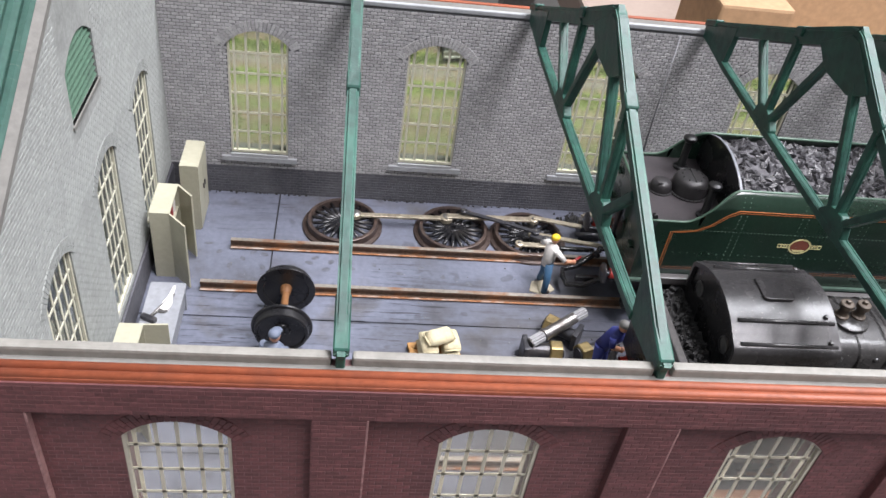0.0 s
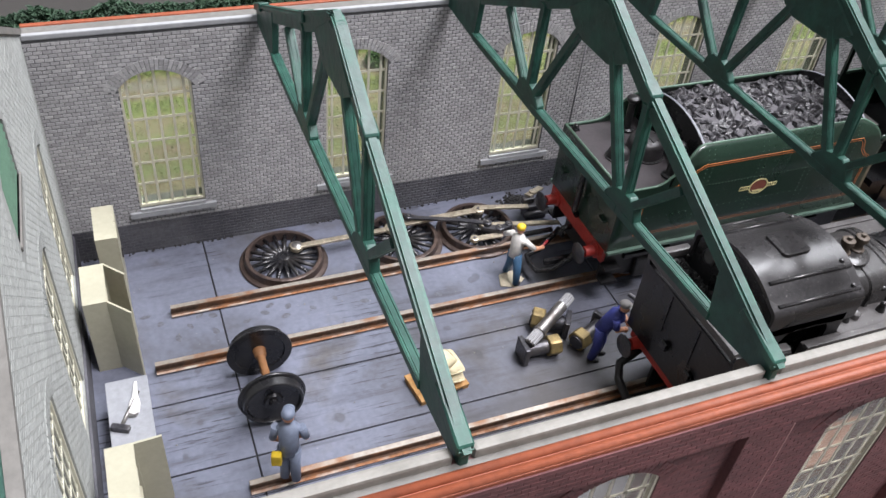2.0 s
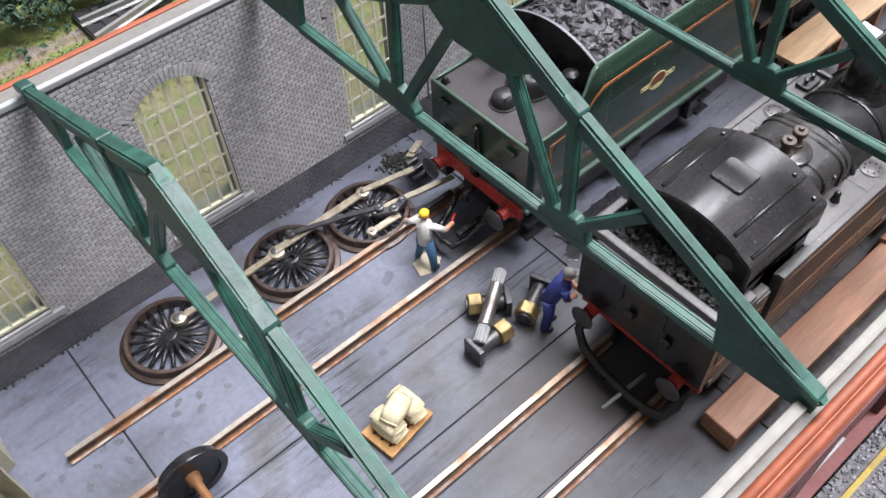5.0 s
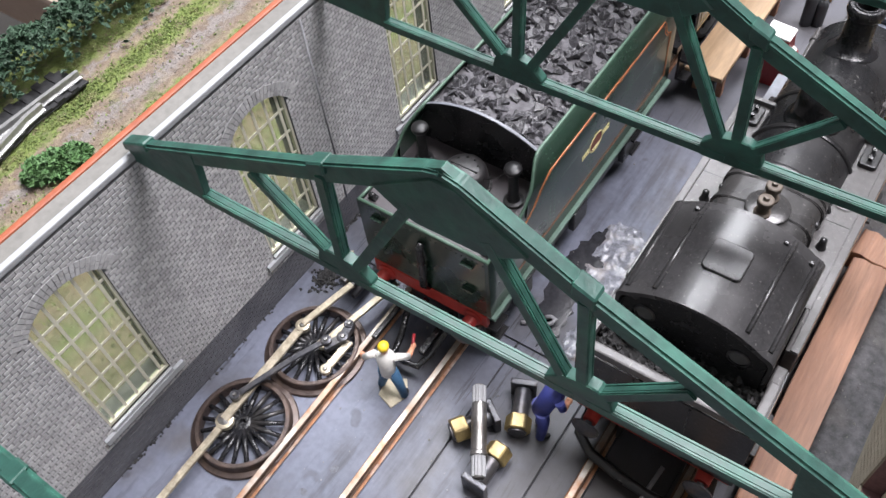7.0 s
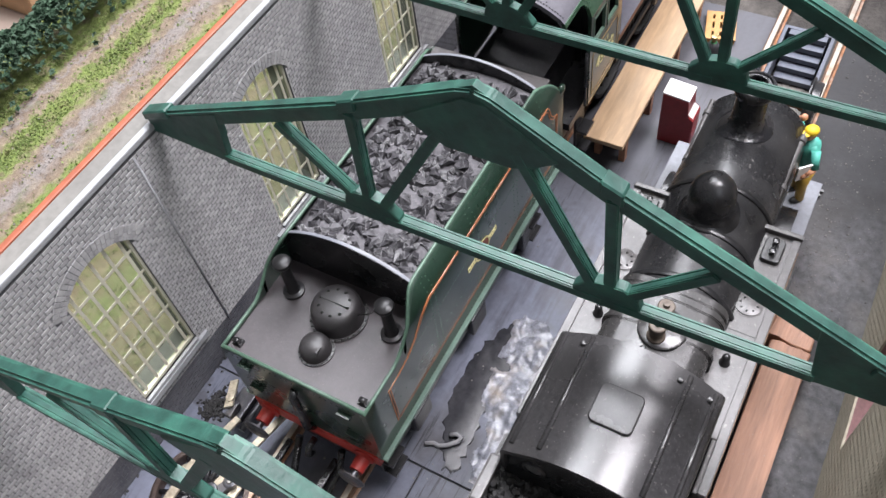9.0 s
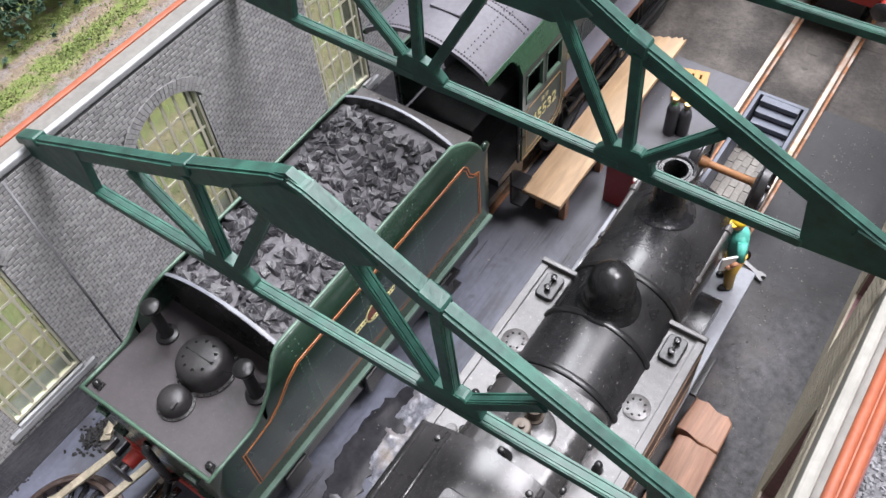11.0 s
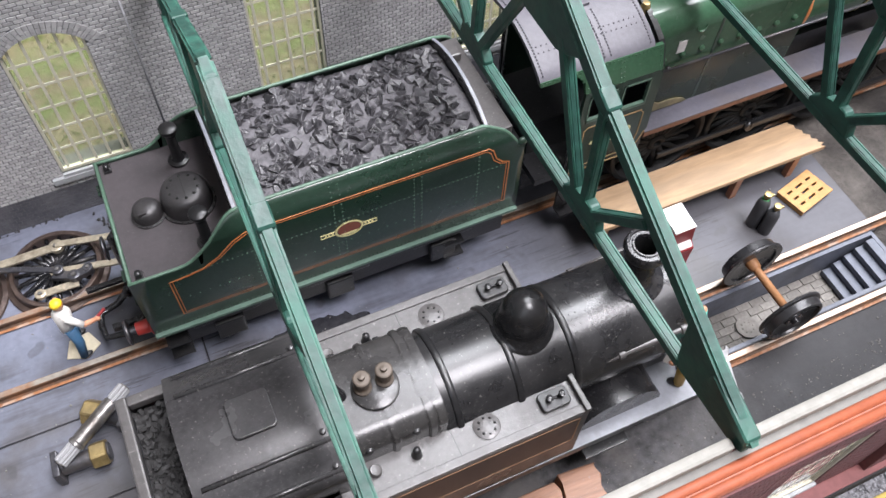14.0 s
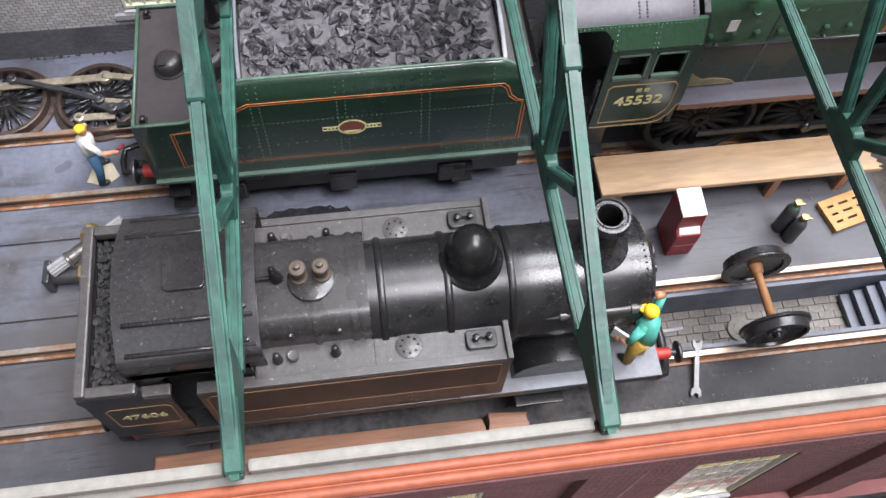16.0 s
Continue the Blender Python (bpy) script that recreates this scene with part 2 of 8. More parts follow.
STRIP_PALE = surface("pale_card_strip", (0.23, 0.222, 0.198), 0.6, dirt=(0.15, 0.145, 0.125), amount=0.55, grain=1.5, patch=8, bump=0.25, spread=0.12)
WHITE_TRIM = surface("white_strip", (0.34, 0.35, 0.36), 0.6, dirt=(0.22, 0.23, 0.235), amount=0.5, grain=1.5, patch=9, bump=0.2, spread=0.08)
CREAM = surface("cream_window_paint", (0.57, 0.555, 0.44), 0.55, dirt=(0.36, 0.34, 0.25), amount=0.4, grain=1.2, patch=8, bump=0.15, spread=0.06)
CREAM_OUTER = surface("cream_outer_window_paint", (0.46, 0.43, 0.34), 0.5, dirt=(0.33, 0.30, 0.23), amount=0.5, grain=1.2, patch=8, bump=0.15, spread=0.08)
CREAM_CAB = surface("cream_cabinet_plastic", (0.40, 0.385, 0.29), 0.5, dirt=(0.33, 0.31, 0.23), amount=0.45, grain=1.5, patch=9, bump=0.15, spread=0.06)
TABLE_GREY = surface("grey_table_plastic", (0.27, 0.28, 0.30), 0.5, dirt=(0.18, 0.19, 0.21), amount=0.5, grain=1.4, patch=8, bump=0.15)
BLACK_LOCO = surface("weathered_black", (0.010, 0.010, 0.011), 0.30, dirt=(0.024, 0.023, 0.023), amount=0.55, grain=0.9, patch=16, bump=0.16, spread=0.3, flecks=0.20)
BLACK_SATIN = surface("satin_black", (0.011, 0.011, 0.012), 0.26, dirt=(0.036, 0.035, 0.036), amount=0.6, grain=0.8, patch=11, bump=0.08, spread=0.25, flecks=0.28)
DOME_BLACK = surface("dome_black", (0.009, 0.009, 0.010), 0.25, dirt=(0.022, 0.021, 0.021), amount=0.4, grain=0.8, patch=9, bump=0.05, spread=0.2, flecks=0.10)
FILLER_GREY = surface("dusty_filler_grey", (0.030, 0.028, 0.029), 0.36, dirt=(0.018, 0.017, 0.018), amount=0.5, grain=0.8, patch=8, bump=0.08, spread=0.2, flecks=0.08)
CAB_BLACK = surface("cab_roof_black", (0.027, 0.026, 0.027), 0.25, dirt=(0.040, 0.038, 0.038), amount=0.6, grain=0.9, patch=13, bump=0.08, spread=0.2, flecks=0.22)
GREY_DECK = surface("dusty_grey_deck", (0.070, 0.066, 0.065), 0.32, dirt=(0.050, 0.045, 0.044), amount=0.7, grain=1.1, patch=9, bump=0.2, spread=0.2, flecks=0.34)
FIREBOX_GREY = surface("dusty_firebox_paint", (0.027, 0.026, 0.026), 0.24, dirt=(0.040, 0.038, 0.037), amount=0.6, grain=0.9, patch=12, bump=0.12, spread=0.25, flecks=0.34)
RUN_PLATE = surface("running_plate_grey", (0.165, 0.173, 0.196), 0.42, dirt=(0.06, 0.06, 0.065), amount=0.75, grain=1.1, patch=12, bump=0.14)
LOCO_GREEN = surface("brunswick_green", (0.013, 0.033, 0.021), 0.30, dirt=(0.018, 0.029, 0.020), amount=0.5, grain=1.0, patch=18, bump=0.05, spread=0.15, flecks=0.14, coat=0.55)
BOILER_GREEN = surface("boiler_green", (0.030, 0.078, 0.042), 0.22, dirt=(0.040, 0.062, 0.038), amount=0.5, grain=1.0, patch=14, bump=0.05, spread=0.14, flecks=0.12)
ROOF_GREY = surface("cab_roof_grey", (0.095, 0.091, 0.106), 0.5, dirt=(0.07, 0.066, 0.075), amount=0.5, grain=1.0, patch=12, bump=0.12)
ROOF_RIVET = surface("dark_roof_rivet", (0.045, 0.042, 0.050), 0.5, grain=1.0)
LINING = surface("orange_lining", (0.52, 0.185, 0.055), 0.5, spread=0.1, grain=1.0, coat=0.6)
LINING_DULL = surface("dull_lining", (0.16, 0.075, 0.04), 0.5, spread=0.2, grain=1.0)
LINING_BLACK = surface("black_lining", (0.012, 0.014, 0.012), 0.5, grain=1.0)
CREAM_TEXT = surface("cream_lettering", (0.66, 0.60, 0.30), 0.5, grain=1.0, spread=0.1)
FADED_TEXT = surface("faded_lettering", (0.40, 0.36, 0.20), 0.6, grain=0.8, spread=0.2)
RED_BEAM = surface("buffer_beam_red", (0.42, 0.035, 0.025), 0.45, dirt=(0.20, 0.02, 0.02), amount=0.6, grain=1.2, patch=8, bump=0.12)
BROWN_TANK = surface("dark_brown_tank_side", (0.032, 0.020, 0.015), 0.42, dirt=(0.028, 0.02, 0.018), amount=0.6, grain=1.0, patch=15, bump=0.08)
COAL = surface("coal", (0.026, 0.025, 0.028), 0.30, dirt=(0.075, 0.072, 0.078), amount=0.75, grain=0.8, patch=1.6, bump=0.9, spread=0.4, per_piece=0.35)
COAL_SLACK = surface("coal_slack", (0.090, 0.086, 0.093), 0.75, dirt=(0.045, 0.043, 0.047), amount=0.7, grain=0.8, patch=2.5, bump=0.8, spread=0.4)
DECK_DARK = surface("sooty_tank_top", (0.050, 0.043, 0.046), 0.38, dirt=(0.024, 0.021, 0.023), amount=0.7, grain=1.1, patch=12, bump=0.12, spread=0.12, flecks=0.10)
COAL_DUST = surface("coal_dust", (0.032, 0.031, 0.031), 0.85, dirt=(0.03, 0.03, 0.03), amount=0.5, grain=1.2, patch=6, bump=0.8, spread=0.5)
BARE_STEEL = surface("bare_steel", (0.27, 0.26, 0.25), 0.32, 0.8, dirt=(0.08, 0.068, 0.058), amount=0.7, grain=0.9, patch=6, bump=0.3, spread=0.3)
DARK_STEEL = surface("dark_steel", (0.055, 0.055, 0.062), 0.32, 0.5, dirt=(0.16, 0.14, 0.12), amount=0.5, grain=0.9, patch=5, bump=0.3, spread=0.3)
BRIGHT_TOOL = surface("bright_tool_metal", (0.25, 0.25, 0.255), 0.5, 0.1, dirt=(0.16, 0.16, 0.165), amount=0.5, grain=1.0, patch=4, bump=0.3)
ROD_BRONZE = surface("worn_rod_metal", (0.47, 0.415, 0.315), 0.34, 0.6, dirt=(0.13, 0.095, 0.058), amount=0.75, grain=0.9, patch=5, bump=0.3, spread=0.3)
WHEEL_RIM = surface("rusty_tyre", (0.070, 0.050, 0.043), 0.36, 0.4, dirt=(0.15, 0.100, 0.075), amount=0.6, grain=1.0, patch=5, bump=0.35, spread=0.3)
WHEEL_BLACK = surface("wheel_black", (0.012, 0.012, 0.014), 0.26, dirt=(0.075, 0.068, 0.062), amount=0.45, grain=1.0, patch=4, bump=0.3, spread=0.3)
# near-black wheel copy: the shade under a running plate is in its colour
WHEEL_SHADED = surface("shaded_wheel", (0.005, 0.005, 0.005), 0.7, dirt=(0.014, 0.012, 0.011), amount=0.6, grain=1.0, patch=6, bump=0.3, spread=0.3)
WAGON_WHEEL = surface("wagon_wheel_black", (0.018, 0.018, 0.020), 0.28, 0.2, dirt=(0.055, 0.052, 0.05), amount=0.5, grain=1.1, patch=6, bump=0.2, flecks=0.15)
AXLE_RUST = surface("rusty_axle", (0.25, 0.115, 0.045), 0.6, 0.1, dirt=(0.13, 0.065, 0.032), amount=0.6, grain=1.0, patch=4, bump=0.3)
BRASS = surface("dull_brass", (0.36, 0.27, 0.12), 0.38, 0.7, dirt=(0.09, 0.07, 0.04), amount=0.6, grain=0.9, patch=4, bump=0.3, spread=0.2)
PLANK_RED = surface("reddish_wood", (0.335, 0.165, 0.096), 0.5, dirt=(0.22, 0.096, 0.056), amount=0.55, grain=1.0, patch=7, bump=0.4, spread=0.28, stretch=(0.10, 1, 1), flecks=0.2)
PLANK_PALE = surface("pale_bench_wood", (0.40, 0.268, 0.155), 0.5, dirt=(0.25, 0.20, 0.145), amount=0.75, grain=1.2, patch=9, bump=0.3, spread=0.2, stretch=(0.14, 1, 1), flecks=0.1)
PALLET_WOOD = surface("yellow_pallet_wood", (0.42, 0.225, 0.075), 0.6, dirt=(0.31, 0.16, 0.055), amount=0.5, grain=1.0, patch=5, bump=0.25, spread=0.14)
SACKING = surface("cream_sacking", (0.66, 0.585, 0.39), 0.8, dirt=(0.48, 0.40, 0.24), amount=0.5, grain=0.8, patch=4, bump=0.4, spread=0.12)
RED_PAINT = surface("dark_red_paint", (0.24, 0.018, 0.022), 0.4, dirt=(0.13, 0.012, 0.014), amount=0.5, grain=1.2, patch=6, bump=0.1)
WHITE_PAINT = surface("white_paint", (0.78, 0.76, 0.74), 0.45, dirt=(0.60, 0.56, 0.54), amount=0.4, grain=1.2, patch=6, bump=0.1, spread=0.05)
PIT_BLUE = surface("pit_blue_grey", (0.095, 0.105, 0.135), 0.5, dirt=(0.045, 0.048, 0.056), amount=0.7, grain=1.2, patch=8, bump=0.2)
PIT_STONE = surface("pit_sett_stone", (0.145, 0.135, 0.122), 0.8, dirt=(0.075, 0.07, 0.066), amount=0.7, grain=1.0, patch=7, bump=0.4, spread=0.2, per_piece=0.18)
VERGE_GREEN = surface("verge_roof_green", (0.070, 0.165, 0.132), 0.6, dirt=(0.105, 0.215, 0.175), amount=0.6, grain=1.6, patch=10, bump=0.3, spread=0.15)
LOUVRE = surface("louvre_green", (0.060, 0.120, 0.080), 0.6, grain=1.2, patch=6, bump=0.15)
CONCRETE = surface("platform_granite", (0.20, 0.20, 0.21), 0.9, dirt=(0.14, 0.14, 0.15), amount=0.8, grain=0.9, patch=2.2, bump=1.0, spread=0.5)
YELLOW_LINE = surface("yellow_line", (0.46, 0.34, 0.075), 0.6, dirt=(0.22, 0.18, 0.09), amount=0.8, grain=1.0, patch=5, bump=0.3)
SLEEPER = surface("sleeper_brown", (0.055, 0.049, 0.043), 0.8, dirt=(0.022, 0.019, 0.017), amount=0.5, grain=1.0, patch=5, bump=0.4)
PIPE_GREY = surface("grey_downpipe", (0.25, 0.25, 0.26), 0.6, grain=1.0, patch=7)
SKIN = surface("figure_flesh_paint", (0.56, 0.27, 0.16), 0.5, grain=1.0, spread=0.06)
PAINTS = {k: surface("figure_%s_paint" % k, c, 0.55, grain=1.0, spread=0.08, bump=0.2, dirt=tuple(0.5 * v for v in c), amount=0.4, patch=3)
          for k, c in {"white": (0.70, 0.68, 0.64), "denim": (0.045, 0.12, 0.22), "blue": (0.035, 0.045, 0.22), "slate": (0.17, 0.20, 0.27), "yellow": (0.70, 0.48, 0.02), "teal": (0.09, 0.42, 0.34),
                       "mustard": (0.48, 0.30, 0.05), "grey": (0.20, 0.19, 0.18), "black": (0.015, 0.015, 0.016), "green": (0.04, 0.20, 0.06)}.items()}


def glass(name, tint=(0.66, 0.79, 0.57)):
    m, n, l, b = nodes_of(name)
    b.inputs["Base Color"].default_value = (*tint, 1)
    b.inputs["Roughness"].default_value = 0.05
    b.inputs["Transmission Weight"].default_value = 0.94
    b.inputs["IOR"].default_value = 1.2
    return m


PANE = glass("window_film", (0.80, 0.86, 0.69))
PANE_GREY = glass("grey_window_film", (0.40, 0.43, 0.42))
PANE_CLEAR = glass("clear_window_film", (0.93, 0.91, 0.84))


def floor_paint():
    """Blue-grey painted floor with rubbed streaks along the roads, darker patches and footmarks."""
    m, n, l, b = nodes_of("painted_floor")
    co = n.new("ShaderNodeTexCoord").outputs["Object"]
    fine, wide = noise_node(n, l, co, 1.4, 6), noise_node(n, l, co, 26, 5)
    streak = noise_node(n, l, co, 5.0, 5, 0.6, (0.16, 1.3, 1))
    spots = noise_node(n, l, co, 6.5, 2, 0.4)
    col = ramp(n, l, wide, [(0.32, (0.085, 0.085, 0.095)), (0.47, (0.137, 0.147, 0.188)), (0.58, (0.158, 0.170, 0.218)), (0.72, (0.115, 0.110, 0.112))])
    col = mix(n, l, "MIX", mix(n, l, "MULTIPLY", 1.0, ramp(n, l, streak, [(0.50, (0, 0, 0)), (0.66, (0.68, 0.68, 0.68))]), ramp(n, l, noise_node(n, l, co, 48, 3, 0.5), [(0.44, (0.15, 0.15, 0.15)), (0.58, (1, 1, 1))])), col, (0.055, 0.056, 0.064))
    col = mix(n, l, "MIX", ramp(n, l, spots, [(0.665, (0, 0, 0)), (0.71, (0.5, 0.5, 0.5))]), col, (0.060, 0.062, 0.070))
    scuff = noise_node(n, l, co, 1.6, 4, 0.7, (0.10, 1.6, 1))
    where = noise_node(n, l, co, 34, 2, 0.5)
    marks = mix(n, l, "MULTIPLY", 1.0, ramp(n, l, scuff, [(0.55, (0, 0, 0)), (0.63, (0.8, 0.8, 0.8))]), ramp(n, l, where, [(0.50, (0, 0, 0)), (0.60, (1, 1, 1))]))
    col = mix(n, l, "MIX", marks, col, (0.022, 0.022, 0.025))
    pale = noise_node(n, l, co, 0.9, 2, 0.5)
    col = mix(n, l, "MIX", ramp(n, l, pale, [(0.73, (0, 0, 0)), (0.78, (0.5, 0.5, 0.5))]), col, (0.45, 0.45, 0.44))
    col = mix(n, l, "MULTIPLY", 0.35, col, ramp(n, l, fine, [(0.35, (0.7, 0.7, 0.7)), (0.65, (1.15, 1.15, 1.15))]))
    # ragged darker pools at five fixed spots by tender, bench and tank engine
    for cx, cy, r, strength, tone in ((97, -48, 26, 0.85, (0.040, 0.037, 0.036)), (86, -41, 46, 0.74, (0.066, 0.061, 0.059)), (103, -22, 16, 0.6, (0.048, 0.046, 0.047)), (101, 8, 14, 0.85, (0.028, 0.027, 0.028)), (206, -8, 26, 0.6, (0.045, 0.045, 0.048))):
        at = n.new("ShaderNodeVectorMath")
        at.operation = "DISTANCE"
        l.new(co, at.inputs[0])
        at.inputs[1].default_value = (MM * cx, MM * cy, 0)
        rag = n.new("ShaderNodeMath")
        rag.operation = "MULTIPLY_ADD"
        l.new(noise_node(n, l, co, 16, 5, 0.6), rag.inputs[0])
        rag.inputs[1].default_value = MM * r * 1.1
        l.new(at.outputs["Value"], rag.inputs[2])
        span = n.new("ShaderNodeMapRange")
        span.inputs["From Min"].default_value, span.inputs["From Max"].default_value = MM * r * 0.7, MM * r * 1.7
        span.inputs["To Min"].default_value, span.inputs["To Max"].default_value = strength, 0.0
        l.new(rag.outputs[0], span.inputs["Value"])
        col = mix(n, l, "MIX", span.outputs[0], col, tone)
    sep = n.new("ShaderNodeSeparateXYZ")
    l.new(co, sep.inputs[0])
    wob = n.new("ShaderNodeMath")
    wob.operation = "MULTIPLY_ADD"
    l.new(wide, wob.inputs[0])
    wob.inputs[1].default_value = 0.11
    l.new(sep.outputs["X"], wob.inputs[2])
    col = mix(n, l, "MIX", ramp(n, l, wob.outputs[0], [(0.225, (0, 0, 0)), (0.29, (0.75, 0.75, 0.75))]), col, (0.066, 0.062, 0.063))
    l.new(col, b.inputs["Base Color"])
    l.new(ramp(n, l, wide, [(0.3, (0.60, 0.60, 0.60)), (0.7, (0.38, 0.38, 0.38))]), b.inputs["Roughness"])
    bp = n.new("ShaderNodeBump")
    bp.inputs["Strength"].default_value, bp.inputs["Distance"].default_value = 0.12, 0.0004
    l.new(fine, bp.inputs["Height"])
    l.new(bp.outputs[0], b.inputs["Normal"])
    return m


def rubbed_edges(m, size, amount, tone):
    """Paler colour brushed over the sharp edges of broken lumps."""
    n, l, b = m.node_tree.nodes, m.node_tree.links, m.node_tree.nodes["Principled BSDF"]
    under = b.inputs["Base Color"].links[0].from_socket
    w = n.new("ShaderNodeWireframe")
    w.inputs["Size"].default_value = MM * size
    co = n.new("ShaderNodeTexCoord").outputs["Object"]
    rag = ramp(n, l, noise_node(n, l, co, 1.5, 3, 0.6), [(0.40, (0, 0, 0)), (0.56, (amount,) * 3)])
    l.new(mix(n, l, "MIX", mix(n, l, "MULTIPLY", 1.0, rag, w.outputs[0]), under, tone), b.inputs["Base Color"])


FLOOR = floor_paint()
rubbed_edges(COAL, 0.10, 0.6, (0.21, 0.205, 0.215))
FLOOR.node_tree.nodes["Principled BSDF"].inputs["Specular IOR Level"].default_value = 0.3
FLOOR_JOINT = surface("floor_joint_black", (0.022, 0.022, 0.026), 0.8, grain=1.2, flecks=0.28)
ASH_GRIT = surface("ash_grit_pale", (0.115, 0.105, 0.10), 0.7, dirt=(0.05, 0.048, 0.047), amount=0.6, grain=0.8, patch=6, spread=0.3, per_piece=0.4)
ASH = surface("ash_floor", (0.064, 0.062, 0.066), 0.72, dirt=(0.150, 0.138, 0.130), amount=0.85, grain=2.0, patch=14, bump=1.0, spread=0.55, flecks=0.3)


def soot_beyond(m, x0, x1, amount, tone):
    """Wet black soot that thickens along the floor, with a ragged edge."""
    n, l, b = m.node_tree.nodes, m.node_tree.links, m.node_tree.nodes["Principled BSDF"]
    under = b.inputs["Base Color"].links[0].from_socket
    co = n.new("ShaderNodeTexCoord").outputs["Object"]
    sep, add = n.new("ShaderNodeSeparateXYZ"), n.new("ShaderNodeMath")
    l.new(co, sep.inputs[0])
    add.operation = "MULTIPLY_ADD"
    l.new(noise_node(n, l, co, 14, 5, 0.65), add.inputs[0])
    add.inputs[1].default_value = MM * 70
    l.new(sep.outputs["X"], add.inputs[2])
    fac = ramp(n, l, add.outputs[0], [(MM * (x0 + 35), (0, 0, 0)), (MM * (x1 + 35), (amount,) * 3)])
    l.new(mix(n, l, "MIX", fac, under, tone), b.inputs["Base Color"])


soot_beyond(ASH, 196, 226, 0.88, (0.016, 0.016, 0.018))


def ground_cover():
    """Scenic scatter: grass bands and a rutted lane behind the shed, ash and dirt elsewhere."""
    m, n, l, b = nodes_of("scenic_scatter")
    co = n.new("ShaderNodeTexCoord").outputs["Object"]
    fine, mid, wide = noise_node(n, l, co, 1.3, 6, 0.65), noise_node(n, l, co, 5, 5, 0.6), noise_node(n, l, co, 18, 4)
    sep = n.new("ShaderNodeSeparateXYZ")
    l.new(co, sep.inputs[0])
    wob = n.new("ShaderNodeMath")
    wob.operation = "MULTIPLY_ADD"
    l.new(mid, wob.inputs[0])
    wob.inputs[1].default_value = 0.014
    l.new(sep.outputs["Y"], wob.inputs[2])
    rng = n.new("ShaderNodeMapRange")
    rng.inputs["From Min"].default_value, rng.inputs["From Max"].default_value = 0.047, 0.187
    l.new(wob.outputs[0], rng.inputs["Value"])
    y = lambda v: (v + 7 - 47) / 140.0
    grass, brown, stone, straw, moss = (0.140, 0.180, 0.045), (0.170, 0.128, 0.095), (0.205, 0.182, 0.168), (0.222, 0.180, 0.122), (0.130, 0.155, 0.056)
    stops = [(60, moss), (70, straw), (76, moss), (88, brown), (93, moss), (104, straw), (108, grass), (116.5, grass), (119, straw), (121.5, brown), (124.5, stone), (127.5, stone), (130, brown), (131.6, straw), (133.2, grass), (140.4, grass), (142.4, straw), (144.6, brown), (146, stone), (147.4, brown), (149.4, grass), (186, grass)]
    band = ramp(n, l, rng.outputs[0], [((0.0 if v == 60 else min(1.0, y(v))), c) for v, c in stops])
    band = mix(n, l, "MIX", ramp(n, l, mid, [(0.53, (0, 0, 0)), (0.66, (0.65, 0.65, 0.65))]), band, straw)
    band = mix(n, l, "MIX", ramp(n, l, noise_node(n, l, co, 7, 5, 0.7), [(0.55, (0, 0, 0)), (0.66, (0.6, 0.6, 0.6))]), band, (0.085, 0.105, 0.035))
    band = mix(n, l, "MIX", ramp(n, l, noise_node(n, l, co, 4.2, 6, 0.75), [(0.53, (0, 0, 0)), (0.62, (0.7, 0.7, 0.7))]), band, (0.135, 0.095, 0.068))
    dirt = ramp(n, l, wide, [(0.32, (0.026, 0.023, 0.021)), (0.48, (0.055, 0.049, 0.044)), (0.66, (0.115, 0.103, 0.092))])
    side = n.new("ShaderNodeMath")
    side.operation = "GREATER_THAN"
    l.new(sep.outputs["Y"], side.inputs[0])
    side.inputs[1].default_value = 0.046
    col = mix(n, l, "MIX", side.outputs[0], dirt, band)
    col = mix(n, l, "MULTIPLY", 0.8, col, ramp(n, l, fine, [(0.30, (0.68, 0.68, 0.68)), (0.7, (1.25, 1.25, 1.25))]))
    l.new(col, b.inputs["Base Color"])
    b.inputs["Roughness"].default_value = 0.9
    bp = n.new("ShaderNodeBump")
    bp.inputs["Strength"].default_value, bp.inputs["Distance"].default_value = 1.0, 0.0008
    l.new(fine, bp.inputs["Height"])
    l.new(bp.outputs[0], b.inputs["Normal"])
    return m


SCATTER = ground_cover()
LEAF = surface("hedge_leaf", (0.030, 0.066, 0.036), 0.7, dirt=(0.05, 0.10, 0.055), amount=0.6, grain=1.5, patch=4, bump=0.3, per_piece=0.3)
LEAF_BRIGHT = surface("bright_foliage", (0.090, 0.180, 0.065), 0.7, dirt=(0.09, 0.21, 0.06), amount=0.6, grain=1.5, patch=4, bump=0.3, per_piece=0.3)
BLADE = surface("static_grass", (0.150, 0.205, 0.055), 0.7, dirt=(0.235, 0.215, 0.10), amount=0.8, grain=2.0, patch=6, bump=0.1, per_piece=0.25)
PUDDLE_DARK = surface("wet_oil_black", (0.022, 0.022, 0.026), 0.20, dirt=(0.05, 0.05, 0.056), amount=0.5, grain=1.2, patch=5, bump=0.2, spread=0.3)
SPILT_GREY = surface("spilt_grey_glaze", (0.20, 0.205, 0.235), 0.30, dirt=(0.30, 0.25, 0.20), amount=0.8, grain=0.9, patch=6.0, bump=0.6, spread=0.5, coat=0.25)
ROOM_CEILING = surface("room_ceiling_paint", (0.78, 0.78, 0.77), 0.9, grain=3, patch=200, bump=0.02, spread=0.02, amount=0.1, dirt=(0.7, 0.7, 0.69))
ROOM_WALL = surface("room_wall_paint", (0.195, 0.192, 0.186), 0.9, amount=0.3, dirt=(0.165, 0.16, 0.152), grain=3, patch=200, bump=0.02, spread=0.03)
